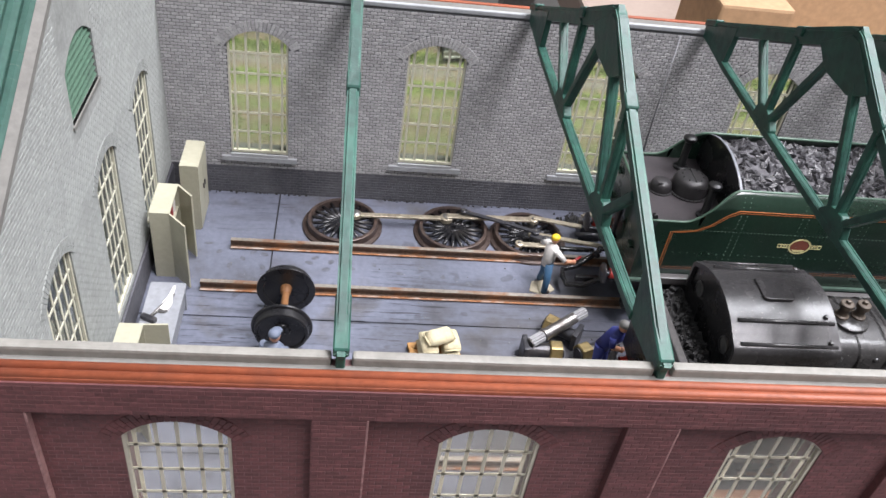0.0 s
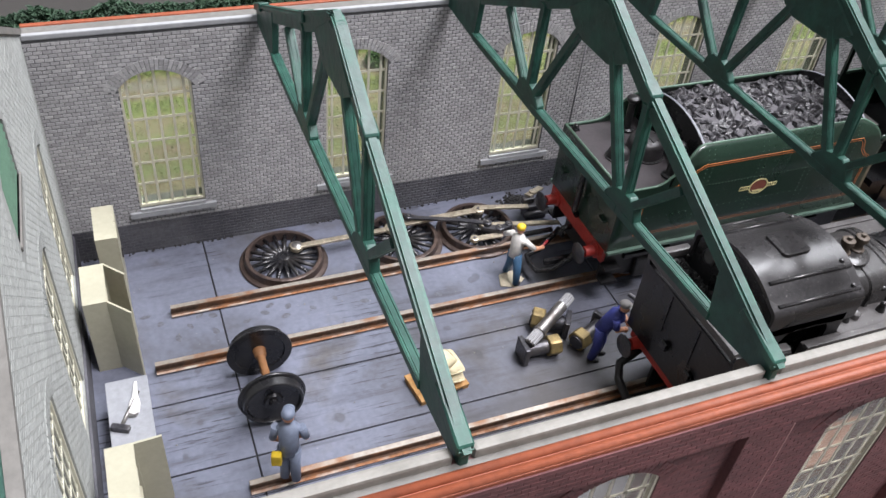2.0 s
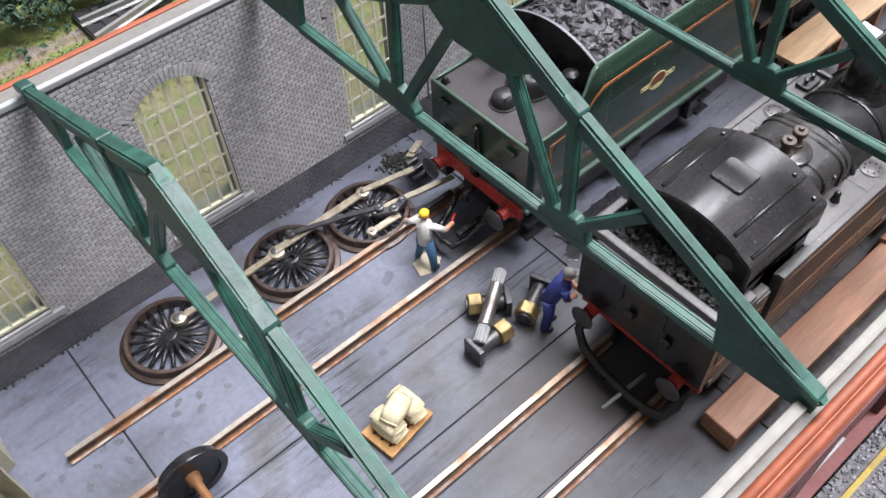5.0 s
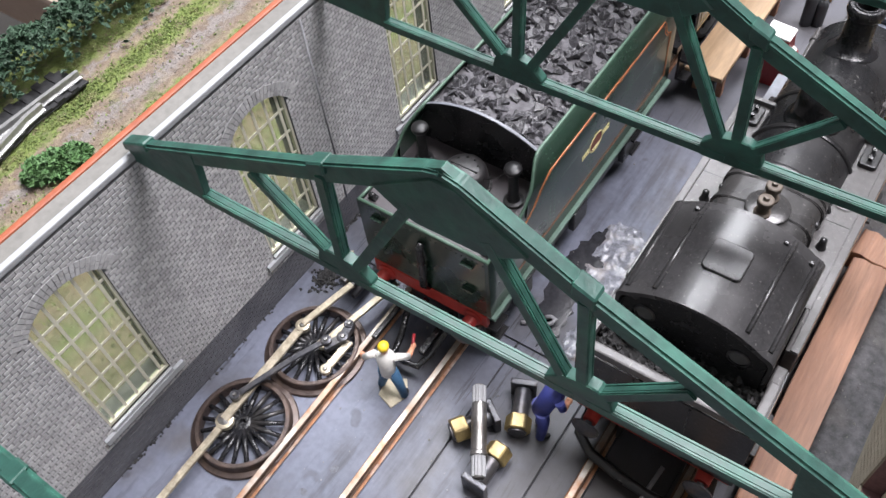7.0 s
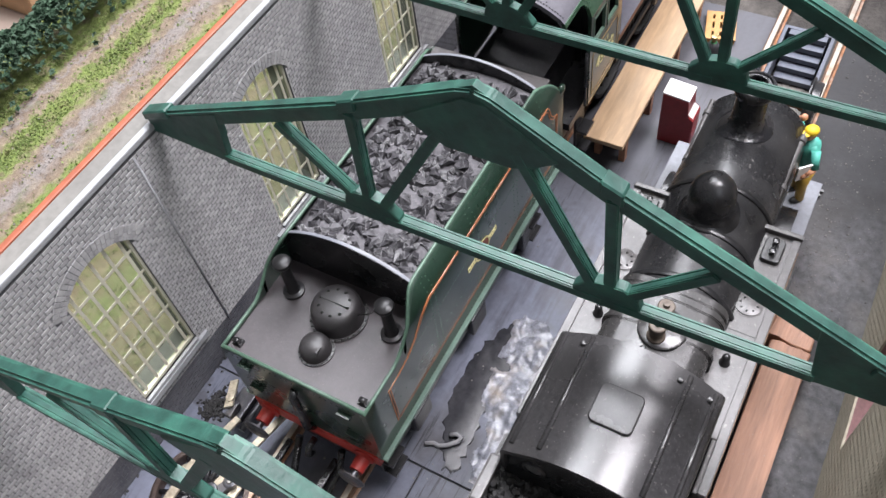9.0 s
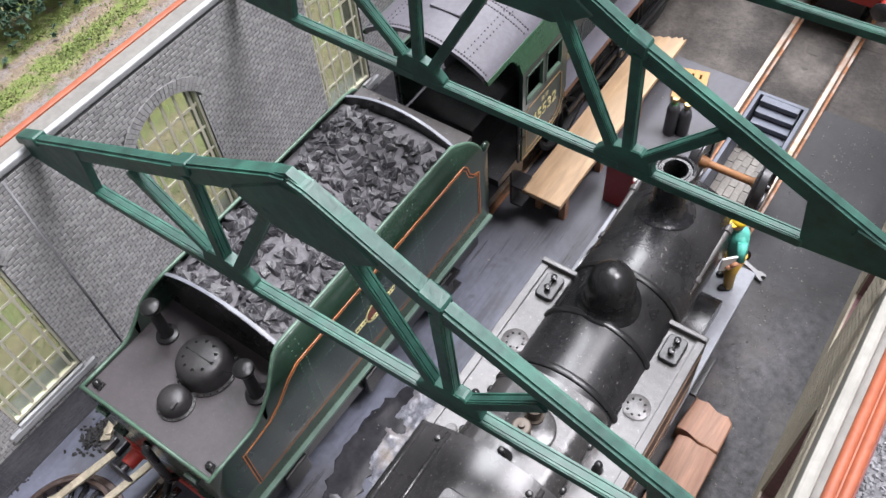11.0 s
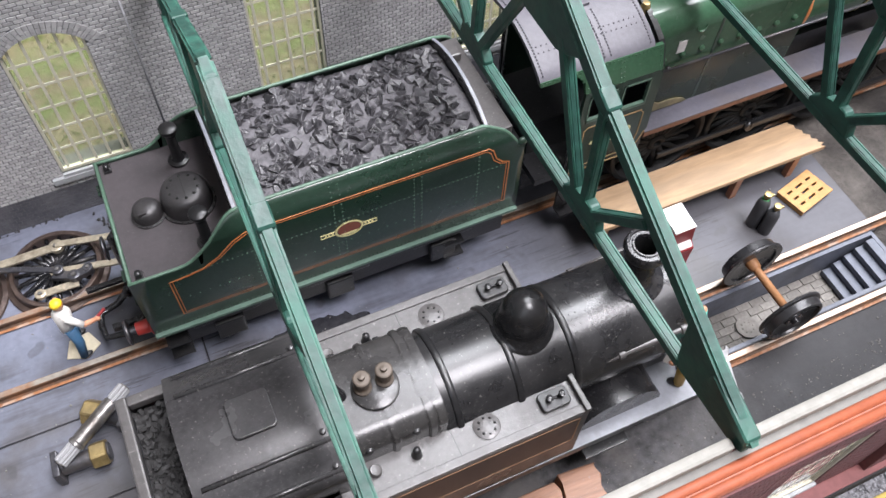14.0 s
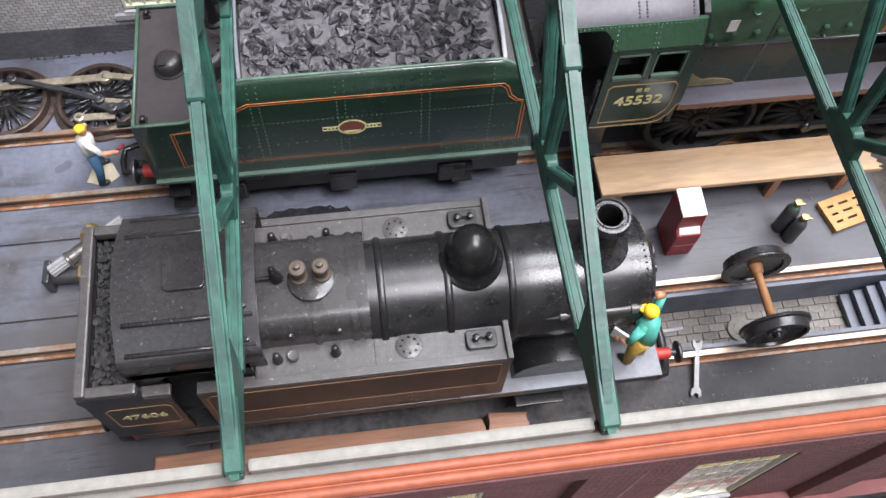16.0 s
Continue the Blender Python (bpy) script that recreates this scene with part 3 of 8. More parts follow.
CARPET = surface("pale_carpet", (0.28, 0.22, 0.178), 0.95, dirt=(0.23, 0.18, 0.145), grain=4, patch=120, bump=0.3, spread=0.1)
CARDBOARD = surface("cardboard", (0.42, 0.27, 0.15), 0.8, grain=4, patch=60, bump=0.1)

# ---- the setting: table, room, ground ----
def ground():
    bm = bm_new()
    xs, ys = [-160, 190, 270.5, 520], [-230, -51.6, -38.4, 176]
    for i in range(3):
        for j in range(3):
            if (i, j) == (1, 1):
                continue
            n = 24
            xx = [xs[i] + (xs[i + 1] - xs[i]) * k / n for k in range(n + 1)]
            yy = [ys[j] + (ys[j + 1] - ys[j]) * k / n for k in range(n + 1)]
            grid = [[bm.verts.new((x, y, -1.6)) for y in yy] for x in xx]
            for a in range(n):
                for c in range(n):
                    bm.faces.new((grid[a][c], grid[a + 1][c], grid[a + 1][c + 1], grid[a][c + 1]))
    bmesh.ops.remove_doubles(bm, verts=bm.verts, dist=0.001)
    for v in bm.verts:
        if v.co.y > 52 or v.co.x > 282:
            v.co.z += 0.9 * noise.noise(v.co * 0.05) + 0.5 * noise.noise(v.co * 0.21)
        if v.co.y > 52:
            v.co.z += 1.2
    setting("ground", bm, SCATTER, "model scenery of grass, rutted dirt lane and ash on the layout board", "ground")


ground()
bm = bm_new()
box(bm, -162, 522, -232, 178, -40, -14)
BOARD = setting("baseboard", bm, PLANK_PALE, "wooden baseboard on legs under the model scenery", "board")
for x in (-150, 470):
    for y in (-220, 130):
        bm = bm_new()
        box(bm, x, x + 40, y, y + 40, -750, -40, 2)
        part("leg", bm, PLANK_PALE, BOARD)
bm = bm_new()
box(bm, -1000, 1500, -1300, 1300, -770, -750)
setting("room_floor", bm, CARPET, "pale carpet of the room around the layout", "floor")
# unseen room shell, added to steer bounce and reflections; tones chosen for that
for k, q in enumerate(((-1020, -1000, -1300, 1300), (1500, 1520, -1300, 1300), (-1000, 1500, 1300, 1320), (-1000, 1500, -1320, -1300))):
    bm = bm_new()
    box(bm, *q, -750, 1500)
    setting("wall_room_%d" % (k + 1), bm, ROOM_WALL, "unseen plain wall added round the room for bounced light", "wall")
bm = bm_new()
box(bm, -1000, 1500, -1300, 1300, 1500, 1520)
setting("ceiling", bm, ROOM_CEILING, "unseen plain white ceiling added for bounced light", "ceiling")

# ---- the shed: sizes shared by walls, windows and trusses ----
X0, X1 = -14.0, 283.0
BACK, FRONT, THICK = 42.4, -79.6, 5.2
TOP = 62.0
BAYS = [11.1 + 47.9 * k for k in range(6)]
FRONT_BAYS = [12.1 + 47.7 * k for k in range(6)]
WIN_W, WIN_Z0, WIN_SPRING, WIN_CROWN = 16.0, 14.0, 48.4, 52.2


def arch_line(c, half, spring, crown, n=12):
    """Points of a segmental arch from left to right."""
    rise = crown - spring
    r = (half * half + rise * rise) / (2 * rise)
    a = math.degrees(math.asin(half / r))
    return [(c + u, spring - (r - rise) + v) for u, v in arc(0, 0, r, 90 + a, 90 - a, n)]


def wall_bays(bm, axis, a, b, start, end, centres, half, z0, zs, zc, top):
    """A wall with arched openings, bay by bay, as prisms along the wall's thickness."""
    cuts = [start] + [(p + q) / 2 for p, q in zip(centres, centres[1:])] + [end]
    for c, u0, u1 in zip(centres, cuts, cuts[1:]):
        sq = lambda p, q, r, s: prism(bm, [(p, r), (q, r), (q, s), (p, s)], axis, a, b)
        sq(u0, u1, -1.5, z0)
        sq(u0, c - half, z0, zs)
        sq(c + half, u1, z0, zs)
        prism(bm, [(u0, zs)] + arch_line(c, half, zs, zc) + [(u1, zs), (u1, top), (u0, top)], axis, a, b)


def in_opening(u, v, centres, half, z0, zs, zc, ring):
    for c in centres:
        if abs(u - c) < half + 0.02 and z0 - 0.02 < v < zs + 1:
            return True
        rise = zc - zs
        r = (half * half + rise * rise) / (2 * rise)
        if abs(u - c) < half + ring * 0.8 and v > zs - 1.0 and math.hypot(u - c, v - (zc - r)) < r + ring:
            return True
    return False


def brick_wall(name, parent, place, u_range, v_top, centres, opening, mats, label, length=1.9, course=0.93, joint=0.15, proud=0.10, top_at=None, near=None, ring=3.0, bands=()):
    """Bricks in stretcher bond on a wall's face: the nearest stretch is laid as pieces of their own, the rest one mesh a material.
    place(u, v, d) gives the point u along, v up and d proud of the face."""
    half, z0, zs, zc = opening
    groups = {}
    rows = int(v_top / course)
    for r in range(rows):
        v0 = r * course
        off = 0.5 * length * (r % 2)
        k0, k1 = int((u_range[0] - off) / length) - 1, int((u_range[1] - off) / length) + 1
        for k in range(k0, k1):
            u0, u1 = off + k * length + joint / 2, off + (k + 1) * length - joint / 2
            u0, u1 = max(u0, u_range[0] + 0.05), min(u1, u_range[1] - 0.05)
            if u1 - u0 < 0.4:
                continue
            vt = min(v0 + course - joint, v_top)
            for c in centres:
                if v0 > z0 - 0.05 and vt < zs + 0.9 and u1 > c - half and u0 < c + half:
                    u0, u1 = (u0, c - half - 0.04) if (u0 + u1) / 2 < c and u0 < c - half else (c + half + 0.04, u1) if u1 > c + half else (0, 0)
            if u1 - u0 < 0.3:
                continue
            if top_at and vt > top_at((u0 + u1) / 2):
                continue
            if any(in_opening(u, v, centres, half, z0, zs, zc, 0.1) for u in (u0, (u0 + u1) / 2, u1) for v in (v0, vt)) or in_opening((u0 + u1) / 2, (v0 + vt) / 2, centres, half, z0, zs, zc, ring - 0.4):
                continue
            mat = mats[0]
            for lo, hi, m in bands:
                if lo <= v0 < hi:
                    mat = m
            groups.setdefault(mat.name, (mat, []))[1].append((u0, u1, v0, vt))
    for c in centres:
        rise = zc - zs
        rad = (half * half + rise * rise) / (2 * rise)
        a = math.asin(min(1, (half + 0.9) / rad))
        n = 25
        for k in range(n):
            t0, t1 = -a + 2 * a * (k + 0.07) / n, -a + 2 * a * (k + 0.93) / n
            cut = rad + ring * (0.55 if k % 2 else 0.36)
            for lo, hi in ((rad + 0.1, cut - 0.06), (cut + 0.06, rad + ring - 0.1)):
                quad = [(c + rr * math.sin(t), zc - rad + rr * math.cos(t)) for rr, t in ((lo, t0), (lo, t1), (hi, t1), (hi, t0))]
                groups.setdefault(mats[0].name, (mats[0], []))[1].append(quad)
    piece = None
    count = 0
    for mat, bricks in groups.values():
        verts, faces = [], []
        for q in bricks:
            if len(q) == 4 and not isinstance(q[0], tuple):
                u0, u1, v0, v1 = q
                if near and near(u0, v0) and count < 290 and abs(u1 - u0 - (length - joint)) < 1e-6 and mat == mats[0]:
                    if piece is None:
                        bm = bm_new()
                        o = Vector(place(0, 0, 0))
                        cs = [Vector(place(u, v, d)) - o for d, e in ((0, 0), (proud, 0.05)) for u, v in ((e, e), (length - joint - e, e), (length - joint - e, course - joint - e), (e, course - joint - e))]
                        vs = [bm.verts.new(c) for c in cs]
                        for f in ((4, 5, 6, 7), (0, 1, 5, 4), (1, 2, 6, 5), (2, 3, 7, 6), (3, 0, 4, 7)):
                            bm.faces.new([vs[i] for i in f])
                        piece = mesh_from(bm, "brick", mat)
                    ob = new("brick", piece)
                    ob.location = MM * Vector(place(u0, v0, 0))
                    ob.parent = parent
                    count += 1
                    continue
                low = [(u0, v0), (u1, v0), (u1, v1), (u0, v1)]
                hi = [(u0 + 0.05, v0 + 0.05), (u1 - 0.05, v0 + 0.05), (u1 - 0.05, v1 - 0.05), (u0 + 0.05, v1 - 0.05)]
            else:
                low = hi = q
            p = len(verts)
            dd = proud * random.uniform(0.7, 1.2) + (0.14 if low is hi else 0.0)
            verts += [MM * Vector(place(*c, 0)) for c in low] + [MM * Vector(place(*c, dd)) for c in hi]
            faces += [tuple(p + i for i in f) for f in ((4, 5, 6, 7), (0, 1, 5, 4), (1, 2, 6, 5), (2, 3, 7, 6), (3, 0, 4, 7))]
        me = bpy.data.meshes.new(name)
        me.from_pydata(verts, [], faces)
        me.materials.append(mat)
        ob = new(name, me)
        ob.parent = parent
        tagged(ob, label=label, kind="stuff")


def window(name, label, centre, spot, half, z0, zs, zc, cols=4, rows=6, sill=True, sill_mat=None, paint=None, film=None):
    """An arched small-paned window. spot(u, d, z) gives the point u along the wall and d out of the room-side face."""
    w = tagged(new(name), label, "window", kind="structure")
    w.empty_display_size = 0.005
    rise = zc - zs
    rad = (half * half + rise * rise) / (2 * rise)
    top_at = lambda u: zc - rad + math.sqrt(max(0, rad * rad - u * u))
    d0, d1 = -1.3, -0.35

    def slab(bm, pts, a, b):
        lo, hi = [bm.verts.new(spot(centre + u, a, z)) for u, z in pts], [bm.verts.new(spot(centre + u, b, z)) for u, z in pts]
        n = len(pts)
        bm.faces.new(lo), bm.faces.new(hi[::-1])
        for k in range(n):
            bm.faces.new((lo[k], hi[k], hi[(k + 1) % n], lo[(k + 1) % n]))

    side, bar = 1.15, 0.62
    edges = [-half + 0.55] + [-half + 0.55 + side + (2 * half - 1.1 - 2 * side) * k / cols for k in range(cols + 1)] + [half - 0.55]
    zz = [z0 + 0.8 + (zc - 0.5 - z0 - 0.8) * k / rows for k in range(rows)]
    bm = bm_new()
    slab(bm, [(-half, z0), (half, z0), (half, z0 + 0.8), (-half, z0 + 0.8)], d0, d1)
    for s in (-1, 1):
        u = sorted((s * half, s * (half - 0.55)))
        slab(bm, [(u[0], z0 + 0.8), (u[1], z0 + 0.8), (u[1], top_at(half - 0.55) if s > 0 else top_at(half)), (u[0], top_at(half) if s > 0 else top_at(half - 0.55))][:4], d0, d1)
    line = arch_line(0, half - 0.5, zs + 0.25, zc - 0.2, 12)
    slab(bm, line + [(u * half / (half - 0.5), top_at(min(half, abs(u * half / (half - 0.5)))) + 0.05) for u, z in line[::-1]], d0, d1)
    part("window_frame", bm, paint or CREAM, w)
    bm = bm_new()
    for u in edges[1:-1]:
        slab(bm, [(u - bar / 2, z0 + 0.8), (u + bar / 2, z0 + 0.8), (u + bar / 2, top_at(u) - 0.3), (u - bar / 2, top_at(u) - 0.3)], d0 + 0.50, d0 + 0.66)
    for z in zz[1:]:
        h = half - 0.55
        slab(bm, [(-h, z - bar / 2), (h, z - bar / 2), (h, z + bar / 2), (-h, z + bar / 2)], d0 + 0.50, d0 + 0.64)
    part("glazing_bars", bm, paint or CREAM, w)
    for k in range(cols):
        for r in range(rows):
            u0, u1 = edges[k + 1] + bar / 2, edges[k + 2] - bar / 2
            if k == 0:
                u0 = edges[0]
            if k == cols - 1:
                u1 = edges[-1]
            b0 = zz[r] + (bar / 2 if r else 0)
            bm = bm_new()
            if r < rows - 1:
                slab(bm, [(u0, b0), (u1, b0), (u1, zz[r + 1] - bar / 2), (u0, zz[r + 1] - bar / 2)], d0 + 0.40, d0 + 0.46)
            else:
                slab(bm, [(u0, b0), (u1, b0), (u1, top_at(u1) - 0.4), ((u0 + u1) / 2, top_at((u0 + u1) / 2) - 0.4), (u0, top_at(u0) - 0.4)], d0 + 0.40, d0 + 0.46)
            part("pane", bm, film or PANE, w).visible_shadow = False
    if sill:
        bm = bm_new()
        slab(bm, [(-half - 2.6, z0 - 2.4), (half + 2.6, z0 - 2.4), (half + 2.6, z0 - 0.9), (-half - 2.6, z0 - 0.9)], -0.5, 0.9)
        slab(bm, [(-half, z0 - 0.9), (half, z0 - 0.9), (half, z0), (-half, z0)], -0.4, 0.7)
        part("window_sill", bm, sill_mat or WHITE_TRIM, w)
    return w


OPEN = (WIN_W / 2, WIN_Z0, WIN_SPRING, WIN_CROWN)

# back wall
bm = bm_new()
wall_bays(bm, "y", BACK, BACK + THICK, X0, X1, BAYS, *OPEN, TOP)
WALL_BACK = setting("wall_back", bm, MORTAR_GREY, "grey brick shed wall with arched windows and a sooty base", "wall")
for k, c in enumerate(BAYS):
    window("window_%d" % (k + 1), "cream small-paned arched window in the grey brick shed wall", c, lambda u, d, z: (u, BACK - d, z), WIN_W / 2, WIN_Z0, WIN_SPRING, WIN_CROWN)

# front wall: red brick outside with sunk panels between piers
bm = bm_new()
wall_bays(bm, "y", FRONT - 4.4, FRONT, X0, X1, FRONT_BAYS, *OPEN, TOP)
WALL_FRONT = setting("wall_front", bm, MORTAR_RED, "dark red brick shed wall with sunk panels and arched windows", "wall")
for k in range(7):
    c = -11.9 + 48.1 * k
    bm = bm_new()
    box(bm, max(c - 4.2, X0 - 5), c + 4.2, FRONT - 5.9, FRONT - 4.4, -1.6, 57.4, 0.15)
    pier = part("brick_pier", bm, BRICK_RED, WALL_FRONT)
    bm = bm_new()
    box(bm, c + 3.95, c + 4.26, FRONT - 6.02, FRONT - 4.5, 8.3, 55.3, 0.06)
    part("worn_arris", bm, WORN_BRICK, pier, "pale worn corner of the pier")
bm = bm_new()
box(bm, X0 - 5, X1, FRONT - 6.0, FRONT - 4.4, 55.4, TOP - 0.3, 0.12)
part("brick_frieze", bm, BRICK_RED, WALL_FRONT)
bm = bm_new()
box(bm, X0 - 5, X1, FRONT - 6.6, FRONT - 4.4, -1.6, 7.4, 0.12)
part("plinth", bm, BRICK_DARK, WALL_FRONT)
bm = bm_new()
box(bm, X0 - 5, X1, FRONT - 7.0, FRONT - 4.4, 7.4, 8.3, 0.2)
part("plinth_ledge", bm, surface("pink_ledge", (0.21, 0.072, 0.070), 0.6, dirt=(0.14, 0.052, 0.05), amount=0.6, patch=7, grain=1.2), WALL_FRONT)
for k, c in enumerate(FRONT_BAYS):
    w = window("window_%d" % (k + 7), "cream small-paned arched window set back in the red brick wall", c, lambda u, d, z: (u, FRONT - 2.9 + d, z), WIN_W / 2, WIN_Z0, WIN_SPRING, WIN_CROWN, sill=False, paint=CREAM_OUTER, film=PANE_CLEAR)
    bm = bm_new()
    box(bm, c - WIN_W / 2 + 0.05, c + WIN_W / 2 - 0.05, FRONT - 5.0, FRONT - 4.25, WIN_Z0 - 0.6, WIN_Z0 + 0.5, 0.12)
    part("window_sill", bm, WHITE_TRIM, w)

# wall tops
bm = bm_new()
box(bm, X0, X1, BACK - 0.3, BACK + 0.95, TOP, TOP + 1.3, 0.3)
part("top_strip", bm, WHITE_TRIM, WALL_BACK)
bm = bm_new()
box(bm, X0, X1, BACK + 0.95, BACK + 4.5, TOP, TOP + 0.8, 0.15)
part("top_course", bm, WALL_TOP, WALL_BACK)
bm = bm_new()
box(bm, X0, X1, BACK + 4.5, BACK + 5.9, TOP - 0.6, TOP + 1.1, 0.35)
part("coping", bm, COPING, WALL_BACK)
FEET = (36.0, 84.6, 131.2, 178.1, 225.5)
bm = bm_new()
for a, b in zip([X0] + [x + 1.5 for x in FEET], [x - 1.5 for x in FEET] + [X1]):
    box(bm, a, b, FRONT - 1.5, FRONT + 0.2, TOP - 3.5, TOP + 1.9, 0.5)
part("top_strip", bm, STRIP_PALE, WALL_FRONT, "pale cream strip with gaps at the truss feet")
bm = bm_new()
box(bm, X0, X1, FRONT - 2.7, FRONT - 1.5, TOP - 0.8, TOP + 0.25)
part("top_course", bm, WALL_TOP, WALL_FRONT)
bm = bm_new()
for y in (-3.3, -4.9):
    tube(bm, [(X0 - 6, FRONT + y, TOP + 0.25), (X1, FRONT + y, TOP + 0.25)], 0.75, 10)
box(bm, X0 - 6, X1, FRONT - 5.7, FRONT - 2.7, TOP - 0.9, TOP + 0.4, 0.2)
part("coping", bm, COPING, WALL_FRONT)

# gable wall
G_OPEN = (7.7, 10.6, 47.4, 50.6)
G_BAYS = [-50.0, -15.3, 17.6]
APEX_Y, APEX_Z = -20.0, 96.0
g_top = lambda y: APEX_Z - abs(y - APEX_Y) * 0.515
bm = bm_new()
wall_bays(bm, "x", X0 - 5, X0, FRONT - 4.4, BACK + THICK, G_BAYS, *G_OPEN, TOP)
lou = arch_line(APEX_Y, 9.0, 76.2, 80.2)
prism(bm, [(FRONT - 4.4, TOP), (APEX_Y - 9, TOP), (APEX_Y - 9, 76.6), *lou[1:7], (APEX_Y, APEX_Z), (FRONT - 4.4, g_top(FRONT - 4.4))], "x", X0 - 5, X0)
prism(bm, [(APEX_Y + 9, TOP), (BACK + THICK, TOP), (BACK + THICK, g_top(BACK + THICK)), (APEX_Y, APEX_Z), *lou[6:12], (APEX_Y + 9, 76.6)], "x", X0 - 5, X0)
prism(bm, [(APEX_Y - 9, TOP), (APEX_Y + 9, TOP), (APEX_Y + 9, 66.2), (APEX_Y - 9, 66.2)], "x", X0 - 5, X0)
WALL_GABLE = setting("wall_gable", bm, MORTAR_PALE, "pale limewashed brick gable wall with arched windows and a louvre", "wall")
for k, c in enumerate(G_BAYS):
    window("window_%d" % (k + 13), "cream small-paned arched window in the pale gable wall", c, lambda u, d, z: (X0 + d, u, z), 7.7, 10.6, 47.4, 50.6, sill=False, film=PANE_GREY)
louvre = thing("louvre", X0, APEX_Y, 66.2, "dark green slatted louvre high in the pale gable", "louvre")
bm = bm_new()
prism(bm, [(-9, 0), (9, 0)] + [(u - APEX_Y, v - 66.2) for u, v in lou[::-1]], "x", -1.5, -1.1)
part("backing", bm, LOUVRE, louvre)
for k in range(9):
    z = 0.8 + 1.45 * k
    h = 8.7 if z < 10.4 else 8.7 * math.sqrt(max(0.05, 1 - ((z - 10.4) / 4.2) ** 2))
    bm = bm_new()
    prism(bm, [(-1.1, z + 0.9), (-0.3, z - 0.1), (-0.1, z + 0.15), (-0.9, z + 1.15)], "y", -h, h)
    part("slat", bm, LOUVRE, louvre)
bm = bm_new()
box(bm, -0.6, 0.3, -9.6, 9.6, -0.9, 0, 0.12)
part("sill", bm, WALL_TOP, louvre)
for y0, y1 in ((FRONT - 8, APEX_Y), (APEX_Y, BACK + THICK + 4)):
    bm = bm_new()
    n = 30
    for k in range(n):
        a, b = y0 + (y1 - y0) * k / n, y0 + (y1 - y0) * (k + 1) / n
        for j in range(3):
            x = X0 - 8.6 + 2.45 * j
            w = 0.15 * noise.noise(Vector((x, a * 0.1, 0)))
            v = [bm.verts.new((x + dx, y, g_top(y) + 0.6 + dz + w)) for y in (a, b) for dx, dz in ((0, 0), (0.7, 0.75), (1.6, 0.75), (2.3, 0), (2.45, 0))]
            for i in range(4):
                bm.faces.new((v[i], v[i + 1], v[i + 6], v[i + 5]))
    bmesh.ops.solidify(bm, geom=bm.faces[:], thickness=0.5)
    part("verge_roof", bm, VERGE_GREEN, WALL_GABLE, "green ribbed roof edge along the gable")
bm = bm_new()
for y0, y1 in ((FRONT - 8, APEX_Y), (APEX_Y, BACK + THICK + 4)):
    prism(bm, [(y0, g_top(y0) - 0.4), (y1, g_top(y1) - 0.4), (y1, g_top(y1) + 1.0), (y0, g_top(y0) + 1.0)], "x", X0 - 1.4, X0 + 0.4)
part("verge_strip", bm, WALL_TOP, WALL_GABLE)
bm = bm_new()
box(bm, X0, X0 + 0.5, FRONT, BACK, 0, 8.6)
part("base_band", bm, BRICK_DARK, WALL_GABLE)

# downpipe on the back wall
pipe = thing("downpipe", 123.6, BACK, 0, "thin grey downpipe on the grey brick wall", "pipe")
bm = bm_new()
cyl(bm, (0, -0.15, 9), (0, -0.15, TOP - 1), 0.24, seg=8)
part("pipe", bm, PIPE_GREY, pipe)
for z in (16, 34, 52):
    bm = bm_new()
    box(bm, -0.4, 0.4, -0.25, 0, z, z + 0.3)
    part("clip", bm, PIPE_GREY, pipe)

# ---- floor ----
bm = bm_new()
for q in ((X0, 190, FRONT, BACK), (190, 272, FRONT, -51.6), (190, 272, -38.4, BACK)):
    box(bm, *q, -1.6, -0.45)
FLOOR_OB = setting("floor", bm, FLOOR_JOINT, "blue-grey painted shed floor in large slabs with dark joints", "floor")
ROWS_LEFT = ((-10.0, BACK - 0.1), (-28.7, -10.4), (-38.3, -29.1), (-51.5, -38.5), (FRONT + 0.1, -51.7))
for xa, xb, rows in ((X0 + 0.2, 16.7, ROWS_LEFT), (17.1, 115.2, ROWS_LEFT), (115.6, 271.8, ((-38.3, BACK - 0.1), (-51.5, -38.5), (FRONT + 0.1, -51.7)))):
    for ya, yb in rows:
        xe = min(xb, 189.8) if ya == -51.5 else xb
        bm = bm_new()
        box(bm, xa, xe, ya, yb, -0.45, 0.0, 0.12)
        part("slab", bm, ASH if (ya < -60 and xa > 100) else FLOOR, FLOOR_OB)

# ---- rails ----
RAIL = [(-1.15, 0), (1.15, 0), (1.15, 0.35), (0.3, 0.6), (0.3, 1.75), (0.68, 1.95), (0.68, 2.5), (-0.68, 2.5), (-0.68, 1.95), (-0.3, 1.75), (-0.3, 0.6), (-1.15, 0.35)]


def rail(x0, x1, y, z=0.0, group="shed rails"):
    r = thing("rail", x0, y, z, "rusty steel rail with a bright worn head on the shed floor", "rail", group)
    bm = bm_new()
    prism(bm, RAIL, "x", 0, x1 - x0)
    part("web", bm, RAIL_RUST, r)
    bm = bm_new()
    box(bm, 0, x1 - x0, -0.56, 0.56, 2.5, 2.62, 0.05)
    part("rail_head", bm, RAIL_STEEL, r, "bright worn rail head")
    bm = bm_new()
    box(bm, 0, x1 - x0, -1.5, -0.85, 0.36, 0.62, 0.08)
    part("foot_edge", bm, RAIL_FOOT, r, "orange rusty rail foot with bright patches")


rail(5.6, 330, 17.2)
rail(0.0, 330, 0.0)
rail(14, 330, -36.7)
rail(16, 330, -53.5)


